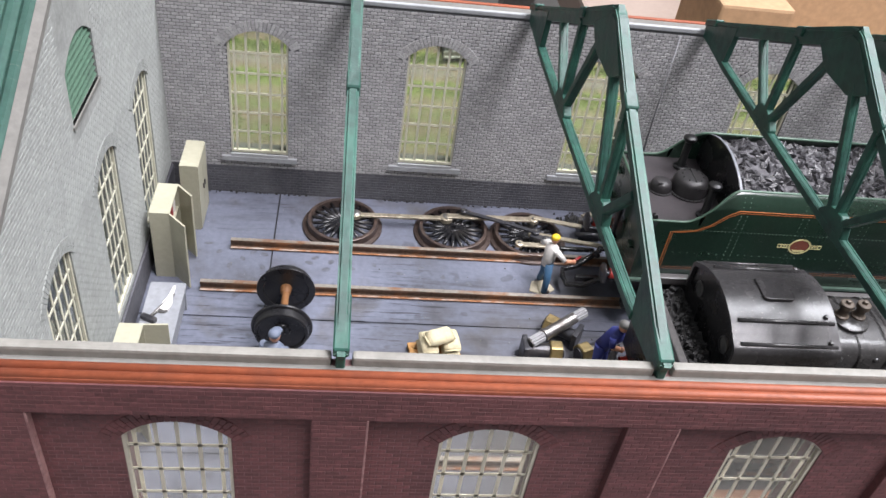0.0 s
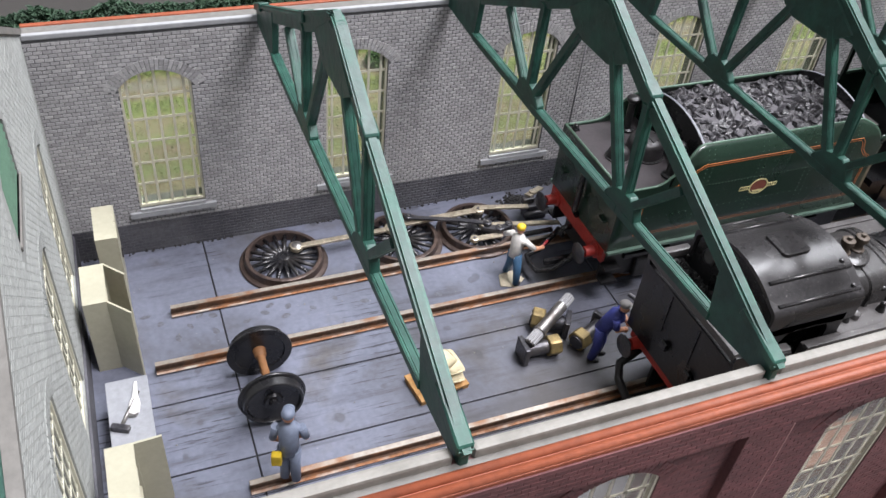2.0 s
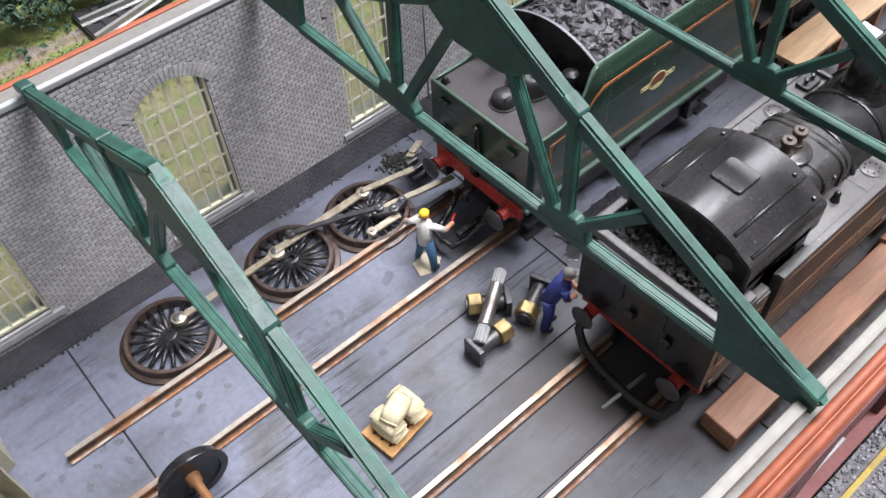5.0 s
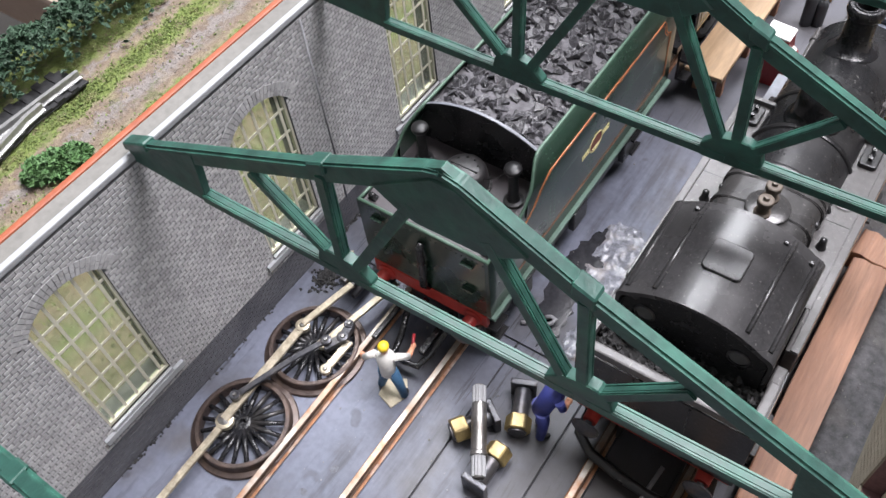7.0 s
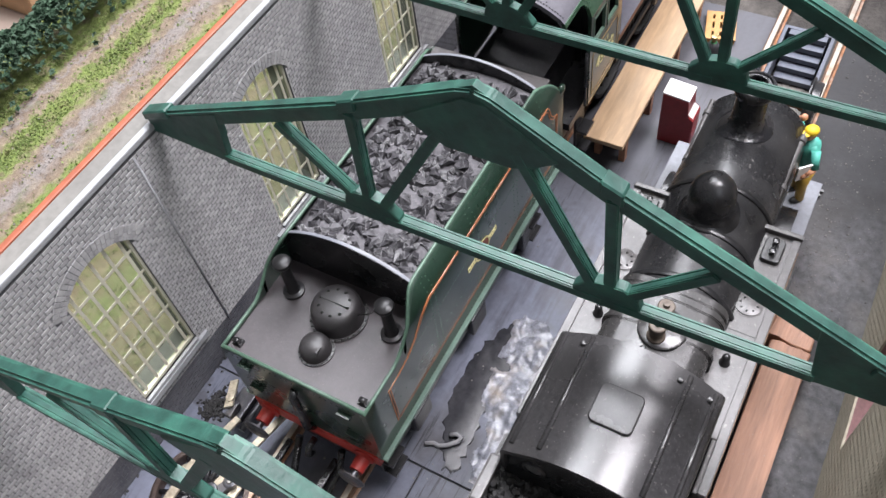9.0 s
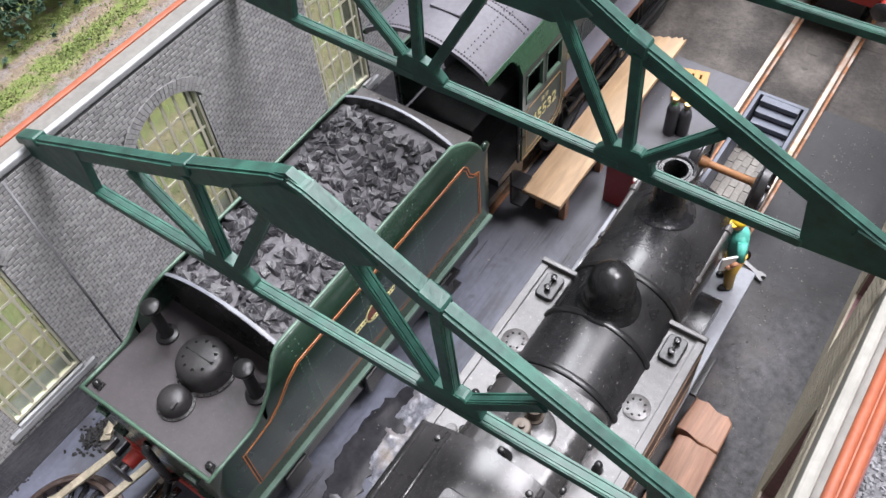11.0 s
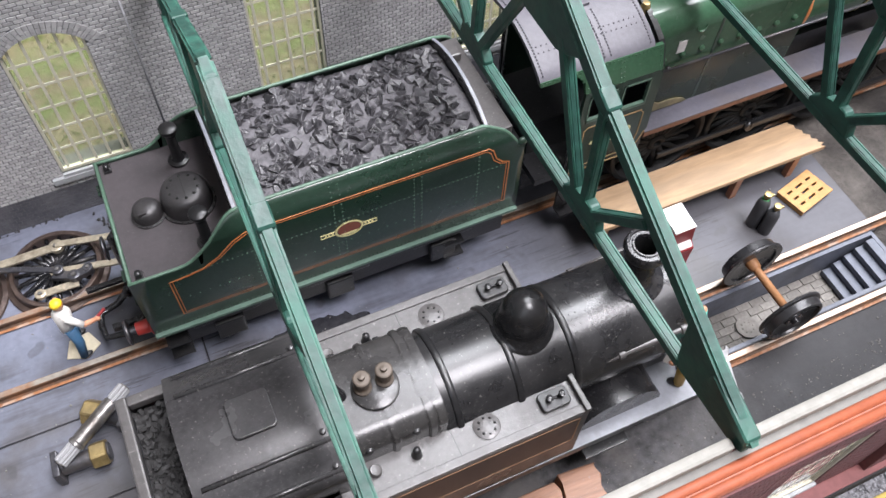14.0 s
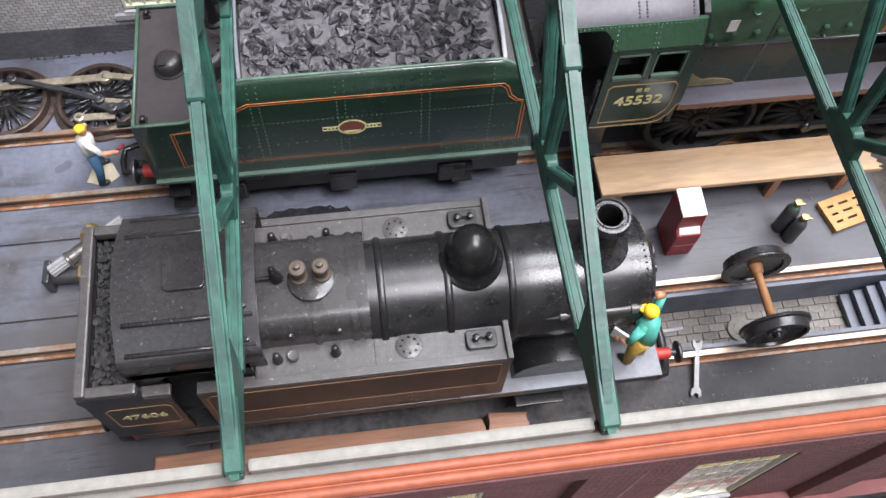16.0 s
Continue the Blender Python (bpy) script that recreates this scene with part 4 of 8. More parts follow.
# ---- roof trusses ----
def truss():
    t = thing("roof_truss", 0, 0, 0, "dark green painted steel roof truss spanning the two shed walls", "truss", "roof trusses")
    mid, az = -21.5, 93.4
    W = 0.8

    def bar(name, p, q, deep, wide=W, flange="both"):
        (y0, z0), (y1, z1) = p, q
        d = Vector((y1 - y0, z1 - z0)).normalized()
        up = Vector((-d.y, d.x)) if d.x > 0 or (abs(d.x) < 0.2 and d.y > 0) else Vector((d.y, -d.x))
        at = lambda y, z, e: (y + up.x * e, z + up.y * e)
        bm = bm_new()
        quad = lambda lo, hi: [at(y0, z0, lo), at(y1, z1, lo), at(y1, z1, hi), at(y0, z0, hi)]
        prism(bm, quad(-deep / 2, deep / 2), "x", -0.55 * wide, 0.55 * wide)
        if flange == "top":
            prism(bm, quad(deep / 2 - 1.1, deep / 2 + 0.05), "x", -wide, wide, bevel=0.40, rounds=3)
        else:
            for s in (-1, 1):
                prism(bm, quad(-deep / 2 - 0.05, deep / 2 + 0.05), "x", s * wide - 0.27, s * wide + 0.27, bevel=0.16, rounds=2)
        part(name, bm, GREEN_STEEL, t)

    for s in (1, -1):
        end = 42.8 if s > 0 else 38.6
        P = lambda y, z: (mid + s * (y - mid) + ((2.6 if y > 8 else 1.9 if y > -8 else 0) if s < 0 and y < 38 else 0), z)
        bar("top_chord", P(end, 64.0), P(-2.2, 83.7), 3.2, 1.0, "top")
        bm = bm_new()
        prism(bm, [P(-1.8, 81.7), P(mid, az - 2.2), P(mid, az + 1.8), P(-1.8, 85.5)], "x", -0.6, 0.6)
        prism(bm, [P(-1.8, 84.7), P(mid + 2.2, az - 0.1), P(mid, az + 0.4), P(mid, az + 1.35), P(mid + 2.4, az + 0.7), P(-1.8, 85.55)], "x", -1.05, 1.05, bevel=0.3, rounds=2)
        part("top_chord", bm, GREEN_STEEL, t)
        bm = bm_new()
        gusset = [P(end, 61.4), P(end, 65.0), P(25.0, 72.4), P(25.6, 68.0), P(26.6, 60.4)]
        prism(bm, gusset, "x", -W + 0.1, W - 0.1, bevel=0.2)
        part("end_gusset", bm, GREEN_STEEL, t)
        bm = bm_new()
        prism(bm, [P(end, 64.4), P(end, 66.2), P(end - 6.2, 69.0), P(end - 6.6, 67.2)], "x", -1.2, 1.2, bevel=0.25)
        part("end_cap", bm, GREEN_STEEL, t)
        bm = bm_new()
        prism(bm, [P(-0.6, 82.8), P(-0.6, 85.2), P(-3.6, 86.6), P(-3.6, 84.2)], "x", -1.2, 1.2, bevel=0.25)
        part("splice_plate", bm, GREEN_STEEL, t)
        bar("bottom_chord", P(27, 61.4), P(-0.6, 61.0), 1.7, 0.7)
        bar("strut", P(12.4, 75.4), P(0.0, 62.6), 1.5, 0.62)
        bar("strut", P(-2.0, 83.0), P(-1.2, 62.5), 1.6, 0.62)
        bar("strut", P(-16.4, 86.0), P(-3.0, 62.2), 1.6, 0.62)
        bm = bm_new()
        node = [P(3.8, 60.0), P(-6.2, 59.8), P(-6.6, 62.4), P(-4.2, 64.8), P(-1.8, 65.4), P(0.8, 65.6), P(2.8, 64.0)]
        prism(bm, node, "x", -W - 0.1, W + 0.1, bevel=0.2)
        part("node_gusset", bm, GREEN_STEEL, t)
    bar("bottom_chord", (-4, 61.0), (mid * 2 + 4, 61.0), 1.7, 0.7)
    bm = bm_new()
    prism(bm, [(mid - 10.8, 86.6), (mid - 1.6, 92.8), (mid + 1.6, 92.8), (mid + 10.8, 86.6), (mid + 7.4, 84.4), (mid + 4.6, 83.0), (mid - 4.6, 83.0), (mid - 7.4, 84.4)], "x", -W - 0.05, W + 0.05, bevel=0.2)
    part("apex_gusset", bm, GREEN_STEEL, t)
    return t


first = truss()
first.matrix_basis = pose(MM * 35.8, 0, 0)
for x, turn in ((83.0, 0.83), (130.8, 0.4), (178.1, 0.0), (225.5, 0.0)):
    copy_thing(first, pose(MM * x, 0, 0, 0, 0, turn))


# ---- locomotives ----
def rivets(bm, pts, normal, r=0.24, h=0.2):
    """Small domed rivet heads at points of one flat face."""
    d, u, v = frame_of(normal)
    for p in pts:
        p = Vector(p)
        ring = [bm.verts.new(p + r * (math.cos(k * math.pi / 3) * u + math.sin(k * math.pi / 3) * v)) for k in range(6)]
        top = bm.verts.new(p + h * d)
        for k in range(6):
            bm.faces.new((ring[k], ring[(k + 1) % 6], top))


def strip(bm, pts, y, w, out, closed=False):
    """A thin raised line of width w on a side at y, through (x, z) points. out: the way that the side faces."""
    pts = [Vector(p) for p in pts]
    n = len(pts)
    L, R = [], []
    for k, p in enumerate(pts):
        a = pts[k - 1] if (k or closed) else p
        b = pts[(k + 1) % n] if (k < n - 1 or closed) else p
        d = (b - a).normalized()
        q = Vector((-d.y, d.x)) * w / 2
        L.append(p + q), R.append(p - q)
    vs = [[bm.verts.new((c.x, y + out * e, c.y)) for c in side] for e in (0.0, 0.09) for side in (L, R)]
    for k in range(n if closed else n - 1):
        j = (k + 1) % n
        bm.faces.new((vs[2][k], vs[2][j], vs[3][j], vs[3][k]))
        bm.faces.new((vs[0][k], vs[0][j], vs[2][j], vs[2][k]))
        bm.faces.new((vs[1][k], vs[3][k], vs[3][j], vs[1][j]))


def lettering(name, text, size, mat, parent, m):
    """Raised characters with the built-in font, as a mesh."""
    cu = bpy.data.curves.new(name, "FONT")
    cu.body, cu.size, cu.extrude, cu.align_x, cu.align_y = text, size * MM, 0.00005, "CENTER", "CENTER"
    cu.offset = 0.00006
    tmp = bpy.data.objects.new(name, cu)
    me = bpy.data.meshes.new_from_object(tmp)
    bpy.data.objects.remove(tmp)
    me.materials.clear()
    me.materials.append(mat)
    ob = new(name, me)
    ob.parent = parent
    ob.matrix_basis = m
    return ob


def spoked_wheel(parent, x, y, z, r, axis, spokes, name="wheel", tyre=None, disc=False, boss=None, iron=None, depth=0.20):
    """A flanged wheel with its own tyre, spokes and hub; axis points to the outer face."""
    a = Vector(axis).normalized()
    w = new(name)
    w.empty_display_size = 0.003
    w.parent = parent
    w.matrix_basis = Matrix.Translation(MM * Vector((x, y, z))) @ Vector((0, 0, 1)).rotation_difference(a).to_matrix().to_4x4()
    t = r * depth
    bm = bm_new()
    lathe(bm, [(r * 0.88, -t), (r * 1.12, -t), (r * 1.13, -t * 0.75), (r * 1.11, -t * 0.55), (r * 1.01, -t * 0.4), (r * 0.985, t * 0.9), (r * 0.965, t), (r * 0.895, t), (r * 0.88, t * 0.85), (r * 0.86, -t * 0.7), (r * 0.88, -t)], seg=48)
    shade_auto(part("tyre", bm, tyre or WHEEL_RIM, w), 28)
    if disc:
        bm = bm_new()
        lathe(bm, [(0, -t * 0.3), (r * 0.3, -t * 0.3), (r * 0.85, -t * 0.7), (r * 0.85, t * 0.5), (r * 0.62, t * 0.1), (r * 0.34, t * 0.15), (r * 0.3, t * 0.6), (r * 0.16, t * 0.6), (r * 0.14, t * 1.25), (0, t * 1.3)], seg=36)
        part("disc", bm, WAGON_WHEEL, w)
        return w
    bm = bm_new()
    for k in range(spokes):
        p = 2 * math.pi * k / spokes
        c = Vector((math.cos(p), math.sin(p), 0))
        cyl(bm, c * r * 0.14 + Vector((0, 0, t * 0.35)), c * r * 0.87 + Vector((0, 0, 0.25 * t)), r * 0.066, r * 0.046, seg=7)
    part("spokes", bm, iron or WHEEL_BLACK, w)
    bm = bm_new()
    lathe(bm, [(0, t * 0.2), (r * 0.07, t * 0.2), (r * 0.08, t * 0.85), (r * 0.13, t * 0.9), (r * 0.18, t * 0.75), (r * 0.20, -t * 0.2), (0, -t * 0.2)], seg=24)
    if boss:
        cyl(bm, (boss[0] * r, boss[1] * r, -t * 0.2), (boss[0] * r, boss[1] * r, t * 0.8), r * 0.15, seg=16)
        prism(bm, [(-0.1 * r, -0.1 * r), (boss[0] * r, boss[1] * r - 0.1 * r), (boss[0] * r, boss[1] * r + 0.1 * r), (-0.1 * r, 0.1 * r)], "z", -t * 0.2, t * 0.6)
    part("hub", bm, iron or WHEEL_BLACK, w)
    return w


def buffer(parent, x, y, z, way, red=True, k=1.0):
    bm = bm_new()
    lathe(bm, [(2.1 * k, 0), (2.1 * k, 0.4), (1.5 * k, 0.7), (1.35 * k, 3.2), (1.0 * k, 3.3), (0, 3.3)], (x, y, z), (way, 0, 0), 20)
    b = part("buffer_housing", bm, RED_BEAM if red else BLACK_LOCO, parent, "red buffer housing" if red else "")
    bm = bm_new()
    lathe(bm, [(0.7, 3.0), (0.7, 4.4), (2.7 * k, 4.6), (2.75 * k, 4.9), (2.2 * k, 5.3), (0, 5.5)], (x, y, z), (way, 0, 0), 24)
    part("buffer_head", bm, DARK_STEEL, b, "dark steel buffer head")


def saddle(bm, x, y, c, r, rings, seg=36):
    """A flared skirt round an upright pipe that follows a boiler of radius r and axis height c."""
    rows = []
    for rr, h in rings:
        row = []
        for k in range(seg):
            q = 2 * math.pi * k / seg
            yy = y + rr * math.sin(q)
            row.append(bm.verts.new((x + rr * math.cos(q), yy, c + math.sqrt(max(0.01, r * r - yy * yy)) + h)))
        rows.append(row)
    for a, b in zip(rows, rows[1:]):
        for k in range(seg):
            bm.faces.new((a[k], a[(k + 1) % seg], b[(k + 1) % seg], b[k])).smooth = True


EDGE_GREEN = surface("worn_green_edge", (0.075, 0.135, 0.095), 0.4, dirt=(0.03, 0.06, 0.04), amount=0.6, grain=1.0, patch=6, bump=0.15, spread=0.25)


def tender():
    X, Y = 108.4, 6.7
    t = thing("locomotive_tender", X, Y, 0, "lined green locomotive tender heaped with coal on the shed rails", "tender")
    H = 15.1
    top = lambda x: 36.4 if x < 9.2 else 36.4 + 8.8 * (0.5 - 0.5 * math.cos(math.pi * (x - 9.2) / 12.8)) if x < 22 else 45.2 if x < 70 else 45.2 - 0.33 * (x - 70) ** 1.2 - 0.14 * max(0, x - 73.5) ** 2.3 if x < 77.3 else 38.2
    inw = lambda z: 0.0 if z < 40.6 else 2.0 * ((z - 40.6) / 4.6) ** 1.4
    xs = [0, 3, 6, 9.2] + [9.2 + 12.8 * k / 12 for k in range(1, 13)] + [26, 34, 42, 50, 58, 66, 70] + [70 + 7.3 * k / 10 for k in range(1, 11)] + [78.6]
    for s in (-1, 1):
        bm = bm_new()
        outer, inner = [], []
        for x in xs:
            zt = top(x)
            zz = [18.2 + (min(zt, 40.6) - 18.2) * k / 4 for k in range(5)] + [40.6 + (zt - 40.6) * k / 5 if zt > 40.6 else zt - 0.001 * (5 - k) for k in range(1, 6)]
            outer.append([bm.verts.new((x, s * (H - inw(z)), z)) for z in zz])
            inner.append([bm.verts.new((x, s * (H - 0.7 - inw(z)), z)) for z in zz])
        for A, flip in ((outer, False), (inner, True)):
            for a, b in zip(A, A[1:]):
                for k in range(len(a) - 1):
                    bm.faces.new((a[k], b[k], b[k + 1], a[k + 1])).smooth = True
        for k in range(len(xs) - 1):
            bm.faces.new((outer[k][-1], outer[k + 1][-1], inner[k + 1][-1], inner[k][-1]))
            bm.faces.new((outer[k][0], inner[k][0], inner[k + 1][0], outer[k + 1][0]))
        for e in (0, -1):
            for k in range(len(outer[0]) - 1):
                bm.faces.new((outer[e][k], outer[e][k + 1], inner[e][k + 1], inner[e][k]))
        side = part("side_sheet", bm, LOCO_GREEN, t)
        bm = bm_new()
        tube(bm, [(x, s * (H - 0.35 - inw(top(x))), top(x) + 0.02) for x in xs], 0.36, 8)
        part("beading", bm, EDGE_GREEN, side, "pale worn green edge beading")
        o = s * (H + 0.02)
        bm = bm_new()
        body = [(75.4, 21.9), (75.4, 34.9), (73.8, 35.6), (72.4, 37.2), (71.6, 39.8), (70.6, 40.9), (22, 40.9), (19.4, 39.4), (16.2, 36.3), (13.2, 34.5), (9.6, 33.8), (6.6, 33.6), (6.6, 21.9)]
        inset = lambda kx, kz: [((x - 40) * kx + 40, (z - 31) * kz + 31) for x, z in body]
        strip(bm, body, o, 0.23, s)
        part("lining", bm, LINING, side, "orange lining band")
        bm = bm_new()
        strip(bm, inset(0.984, 0.942), o, 0.16, s)
        part("lining", bm, LINING, side, "thin orange lining band")
        bm = bm_new()
        strip(bm, inset(0.992, 0.970), o - s * 0.04, 0.36, s)
        part("lining", bm, LINING_BLACK, side, "thin black lining band")
        # bottom lining drawn dimmer: shade low on the side is in the colour
        bm = bm_new()
        strip(bm, [(6.6, 21.9), (75.4, 21.9)], o, 0.18, s)
        strip(bm, [(7.2, 22.45), (74.8, 22.45)], o, 0.12, s)
        part("lining", bm, LINING_DULL, side, "dim lower lining band, low shade put in its colour")
        bm = bm_new()
        n = (0, s, 0)
        rows = [(x, o, 34.4) for x in [9 + 0.95 * k for k in range(69)]] + [(x, o, 27.2) for x in [9 + 1.9 * k for k in range(35)]]
        cols = [(x, o, z) for x in (22.6, 24.2, 38.6, 40.2, 54.8, 56.4, 68.6) for z in [23.2 + 1.25 * k for k in range(14)]]
        cols += [(x, s * (H + 0.02 - inw(z)), z) for x in (22.6, 24.2, 38.6, 40.2, 54.8, 56.4, 68.6) for z in (41.9, 43.0, 44.0)]
        rivets(bm, rows + cols, n, 0.2, 0.16)
        rivets(bm, [(0.6 + 0.9 * k, o, 18.9) for k in range(86)], n, 0.22, 0.2)
        part("rivets", bm, EDGE_GREEN, side, kind="stuff")
        bm = bm_new()
        box(bm, 0, 78.6, min(s * (H - 0.8), s * (H + 0.9)), max(s * (H - 0.8), s * (H + 0.9)), 17.5, 18.3, 0.1)
        part("footplate_edge", bm, surface("pale_green_edge_%d" % (s + 2), (0.11, 0.18, 0.14), 0.5), t, "pale worn footplate edge")
        bm = bm_new()
        ell = [(41.1 + 2.7 * math.cos(a), 31.1 + 2.2 * math.sin(a)) for a in [2 * math.pi * k / 28 for k in range(28)]]
        strip(bm, ell, o + s * 0.05, 0.36, s, True)
        for u in (-1, 1):
            for x0, x1, z0, z1 in ((2.7, 5.8, 30.45, 30.6), (2.7, 5.8, 31.45, 31.6), (5.65, 5.8, 30.6, 31.45), (3.2, 3.6, 30.85, 31.2), (3.9, 4.3, 30.85, 31.2), (4.6, 5.0, 30.85, 31.2)):
                q = sorted((41.1 + u * x0, 41.1 + u * x1))
                prism(bm, [(q[0], z0), (q[1], z0), (q[1], z1), (q[0], z1)], "y", min(o, o + s * 0.12), max(o, o + s * 0.12))
        prism(bm, [(39.4, 30.0), (42.8, 30.0), (42.2, 29.4), (40.0, 29.4)], "y", min(o, o + s * 0.14), max(o, o + s * 0.14))
        part("crest_ring", bm, CREAM_TEXT, side, "cream oval crest ring with side scrolls")
        bm = bm_new()
        prism(bm, [(x * 0.87 + 41.1 * 0.13, z * 0.87 + 31.1 * 0.13) for x, z in ell], "y", min(o, o + s * 0.06), max(o, o + s * 0.06))
        part("crest", bm, surface("crest_brown_%d" % (s + 2), (0.20, 0.06, 0.04), 0.5), side, "brown oval centre of the crest")
        for x0 in (1.0, 62.0):
            bm = bm_new()
            for z in (7, 11.5):
                box(bm, x0, x0 + 4.5, min(s * 12.8, s * 15.5), max(s * 12.8, s * 15.5), z, z + 0.6)
            box(bm, x0, x0 + 4.5, min(s * 12.3, s * 12.9), max(s * 12.3, s * 12.9), 7, 17.5)
            part("footstep", bm, BLACK_LOCO, t)
        bm = bm_new()
        box(bm, 2, 77, min(s * 12.4, s * 13.0), max(s * 12.4, s * 13.0), 7.5, 17.5)
        for x in (14, 38, 62):
            box(bm, x - 3, x + 3, min(s * 13, s * 14.6), max(s * 13, s * 14.6), 6.5, 12.5, 0.4)
            box(bm, x - 7, x + 7, min(s * 13, s * 14), max(s * 13, s * 14), 13, 14.6, 0.3)
        part("frame", bm, BLACK_LOCO, t)
        for x in (14, 38, 62):
            spoked_wheel(t, x, s * 8.3, 10.6, 8.0, (0, s, 0), 12, tyre=DARK_STEEL)
    bm = bm_new()
    box(bm, 0, 0.8, -14.4, 14.4, 17.8, 36.4, 0.1)
    rear = part("rear_plate", bm, LOCO_GREEN, t)
    bm = bm_new()
    tube(bm, [(0.4, -14.7, 36.45), (0.4, 14.7, 36.45)], 0.36, 8)
    part("beading", bm, EDGE_GREEN, rear, "pale worn green edge beading")
    for y in (-10.5, 10.5):
        for z in (25, 33):
            bm = bm_new()
            box(bm, -0.9, 0, y - 1.3, y + 1.3, z, z + 0.7)
            part("rear_step", bm, LOCO_GREEN, rear)
    bm = bm_new()
    tube(bm, [(-0.1, 0, 33), (-1.1, 0, 32), (-1.3, -0.2, 26), (-1.3, 0.2, 20), (-0.1, 0, 18)], 0.8, 8)
    part("water_hose", bm, BLACK_SATIN, rear)
    bm = bm_new()
    rivets(bm, [(0, y, z) for z in (19.4, 35.2) for y in [-13.9 + 1.16 * k for k in range(25)]], (-1, 0, 0))
    part("rivets", bm, LOCO_GREEN, rear, kind="stuff")
    bm = bm_new()
    box(bm, 0.8, 21.4, -14.4, 14.4, 35.0, 35.9)
    deck = part("rear_deck", bm, DECK_DARK, t, "dusty grey tank top")
    bm = bm_new()
    lathe(bm, [(5.3, 0), (5.3, 0.35), (4.75, 0.4), (4.6, 2.6), (4.45, 3.4), (4.1, 4.1), (3.6, 4.5), (2.6, 4.75), (0, 4.85)], (14.5, -0.6, 35.9), seg=40)
    dome = part("filler_dome", bm, FILLER_GREY, deck, "matt black filler dome with bolts")
    bm = bm_new()
    rivets(bm, [(14.5 + 2.7 * math.cos(a), -0.6 + 2.7 * math.sin(a), 40.6) for a in [(k + 0.5) * math.pi / 5 for k in range(10)]], (0, 0, 1), 0.34, 0.4)
    rivets(bm, [(14.5 + 5.05 * math.cos(a), -0.6 + 5.05 * math.sin(a), 36.25) for a in [k * math.pi / 14 for k in range(28)]], (0, 0, 1), 0.24, 0.3)
    rivets(bm, [(7.0 + 3.0 * math.cos(a), -0.7 + 3.0 * math.sin(a), 36.2) for a in [k * math.pi / 10 for k in range(20)]], (0, 0, 1), 0.2, 0.25)
    box(bm, 14.4, 14.6, -3.2, 2.0, 40.65, 40.85)
    part("bolts", bm, LINING_BLACK, deck, kind="stuff")
    bm = bm_new()
    lathe(bm, [(3.25, 0), (3.25, 0.3), (2.8, 0.35), (2.7, 1.5), (2.5, 2.2), (2.0, 2.75), (1.2, 3.0), (0, 3.1)], (7.0, -0.7, 35.9), seg=28)
    box(bm, 5.4, 6.8, -2.6, -2.3, 38.2, 39.0)
    part("small_dome", bm, FILLER_GREY, deck)
    for y in (9.9, -11.0):
        bm = bm_new()
        lathe(bm, [(2.0, 0), (2.0, 0.55), (1.3, 0.75), (1.05, 1.2), (0.95, 8.0), (1.5, 8.4), (1.75, 9.0), (1.65, 9.5), (1.1, 9.85), (0, 9.95)], (15.5, y, 35.9), seg=20)
        part("vent_post", bm, BLACK_LOCO, deck)
    bm = bm_new()
    tube(bm, [(14.5, -5.2, 39.6), (15.0, -8, 41.4), (15.5, -10.2, 44.4)], 0.1, 6)
    part("wire", bm, BLACK_LOCO, deck)
    for y in (12.8, -13.4):
        bm = bm_new()
        box(bm, 1.6, 3.0, y - 0.9, y + 0.9, 35.9, 36.4)
        cyl(bm, (2.2, y - 0.6, 36.9), (2.2, y + 0.6, 36.9), 0.55, seg=10)
        part("lifting_lug", bm, BLACK_SATIN, deck)
    for x, z0, crown, name in ((21.2, 35.9, 48.4, "coal_bulkhead"), (70.4, 35.9, 48.2, "front_bulkhead")):
        bm = bm_new()
        prism(bm, [(-14.3, z0), (14.3, z0), (14.2, 41)] + arch_line(0, 12.6, 45.0, crown, 16)[::-1] + [(-14.2, 41)], "x", x, x + 0.8)
        b = part(name, bm, BLACK_SATIN, t, "black coal plate with a worn bright edge")
        bm = bm_new()
        line = arch_line(0, 12.6, 45.02, crown + 0.02, 16)
        for (y0, a0), (y1, a1) in zip(line, line[1:]):
            prism(bm, [(y0, a0), (y1, a1), (y1, a1 + 0.14), (y0, a0 + 0.14)], "x", x + 0.1, x + 0.7)
        part("worn_edge", bm, RUN_PLATE, b)
    bm = bm_new()
    box(bm, 71.2, 76.4, -13.2, 13.2, 36, 43.0, 0.3)
    box(bm, 71.4, 74.6, 6.5, 9.0, 43.0, 45.0, 0.4)
    part("front_locker", bm, GREY_DECK, t, "grey locker shelf at the tender front")
    bm = bm_new()
    box(bm, 76.4, 78.6, -15.0, 15.0, 18.5, 38)
    part("front_plate", bm, BLACK_LOCO, t)
    for s in (-1, 1):
        bm = bm_new()
        blob(bm, (78.0, s * 14.9, 39.6), (1.2, 0.7, 1.1), 12)
        part("handrail_knob", bm, LOCO_GREEN, t)
    # coal bed and lumps
    bm = bm_new()
    n, mrow = 40, 22
    hz = lambda x, y: 43.3 + 2.0 * (1 - (y / 13.0) ** 2) + 0.7 * noise.noise(Vector((x * 0.12, y * 0.12, 0)))
    grid = [[bm.verts.new((22.0 + 48.3 * i / n, -13.2 + 26.4 * j / mrow, hz(22.0 + 48.3 * i / n, -13.2 + 26.4 * j / mrow))) for j in range(mrow + 1)] for i in range(n + 1)]
    for i in range(n):
        for j in range(mrow):
            bm.faces.new((grid[i][j], grid[i + 1][j], grid[i + 1][j + 1], grid[i][j + 1]))
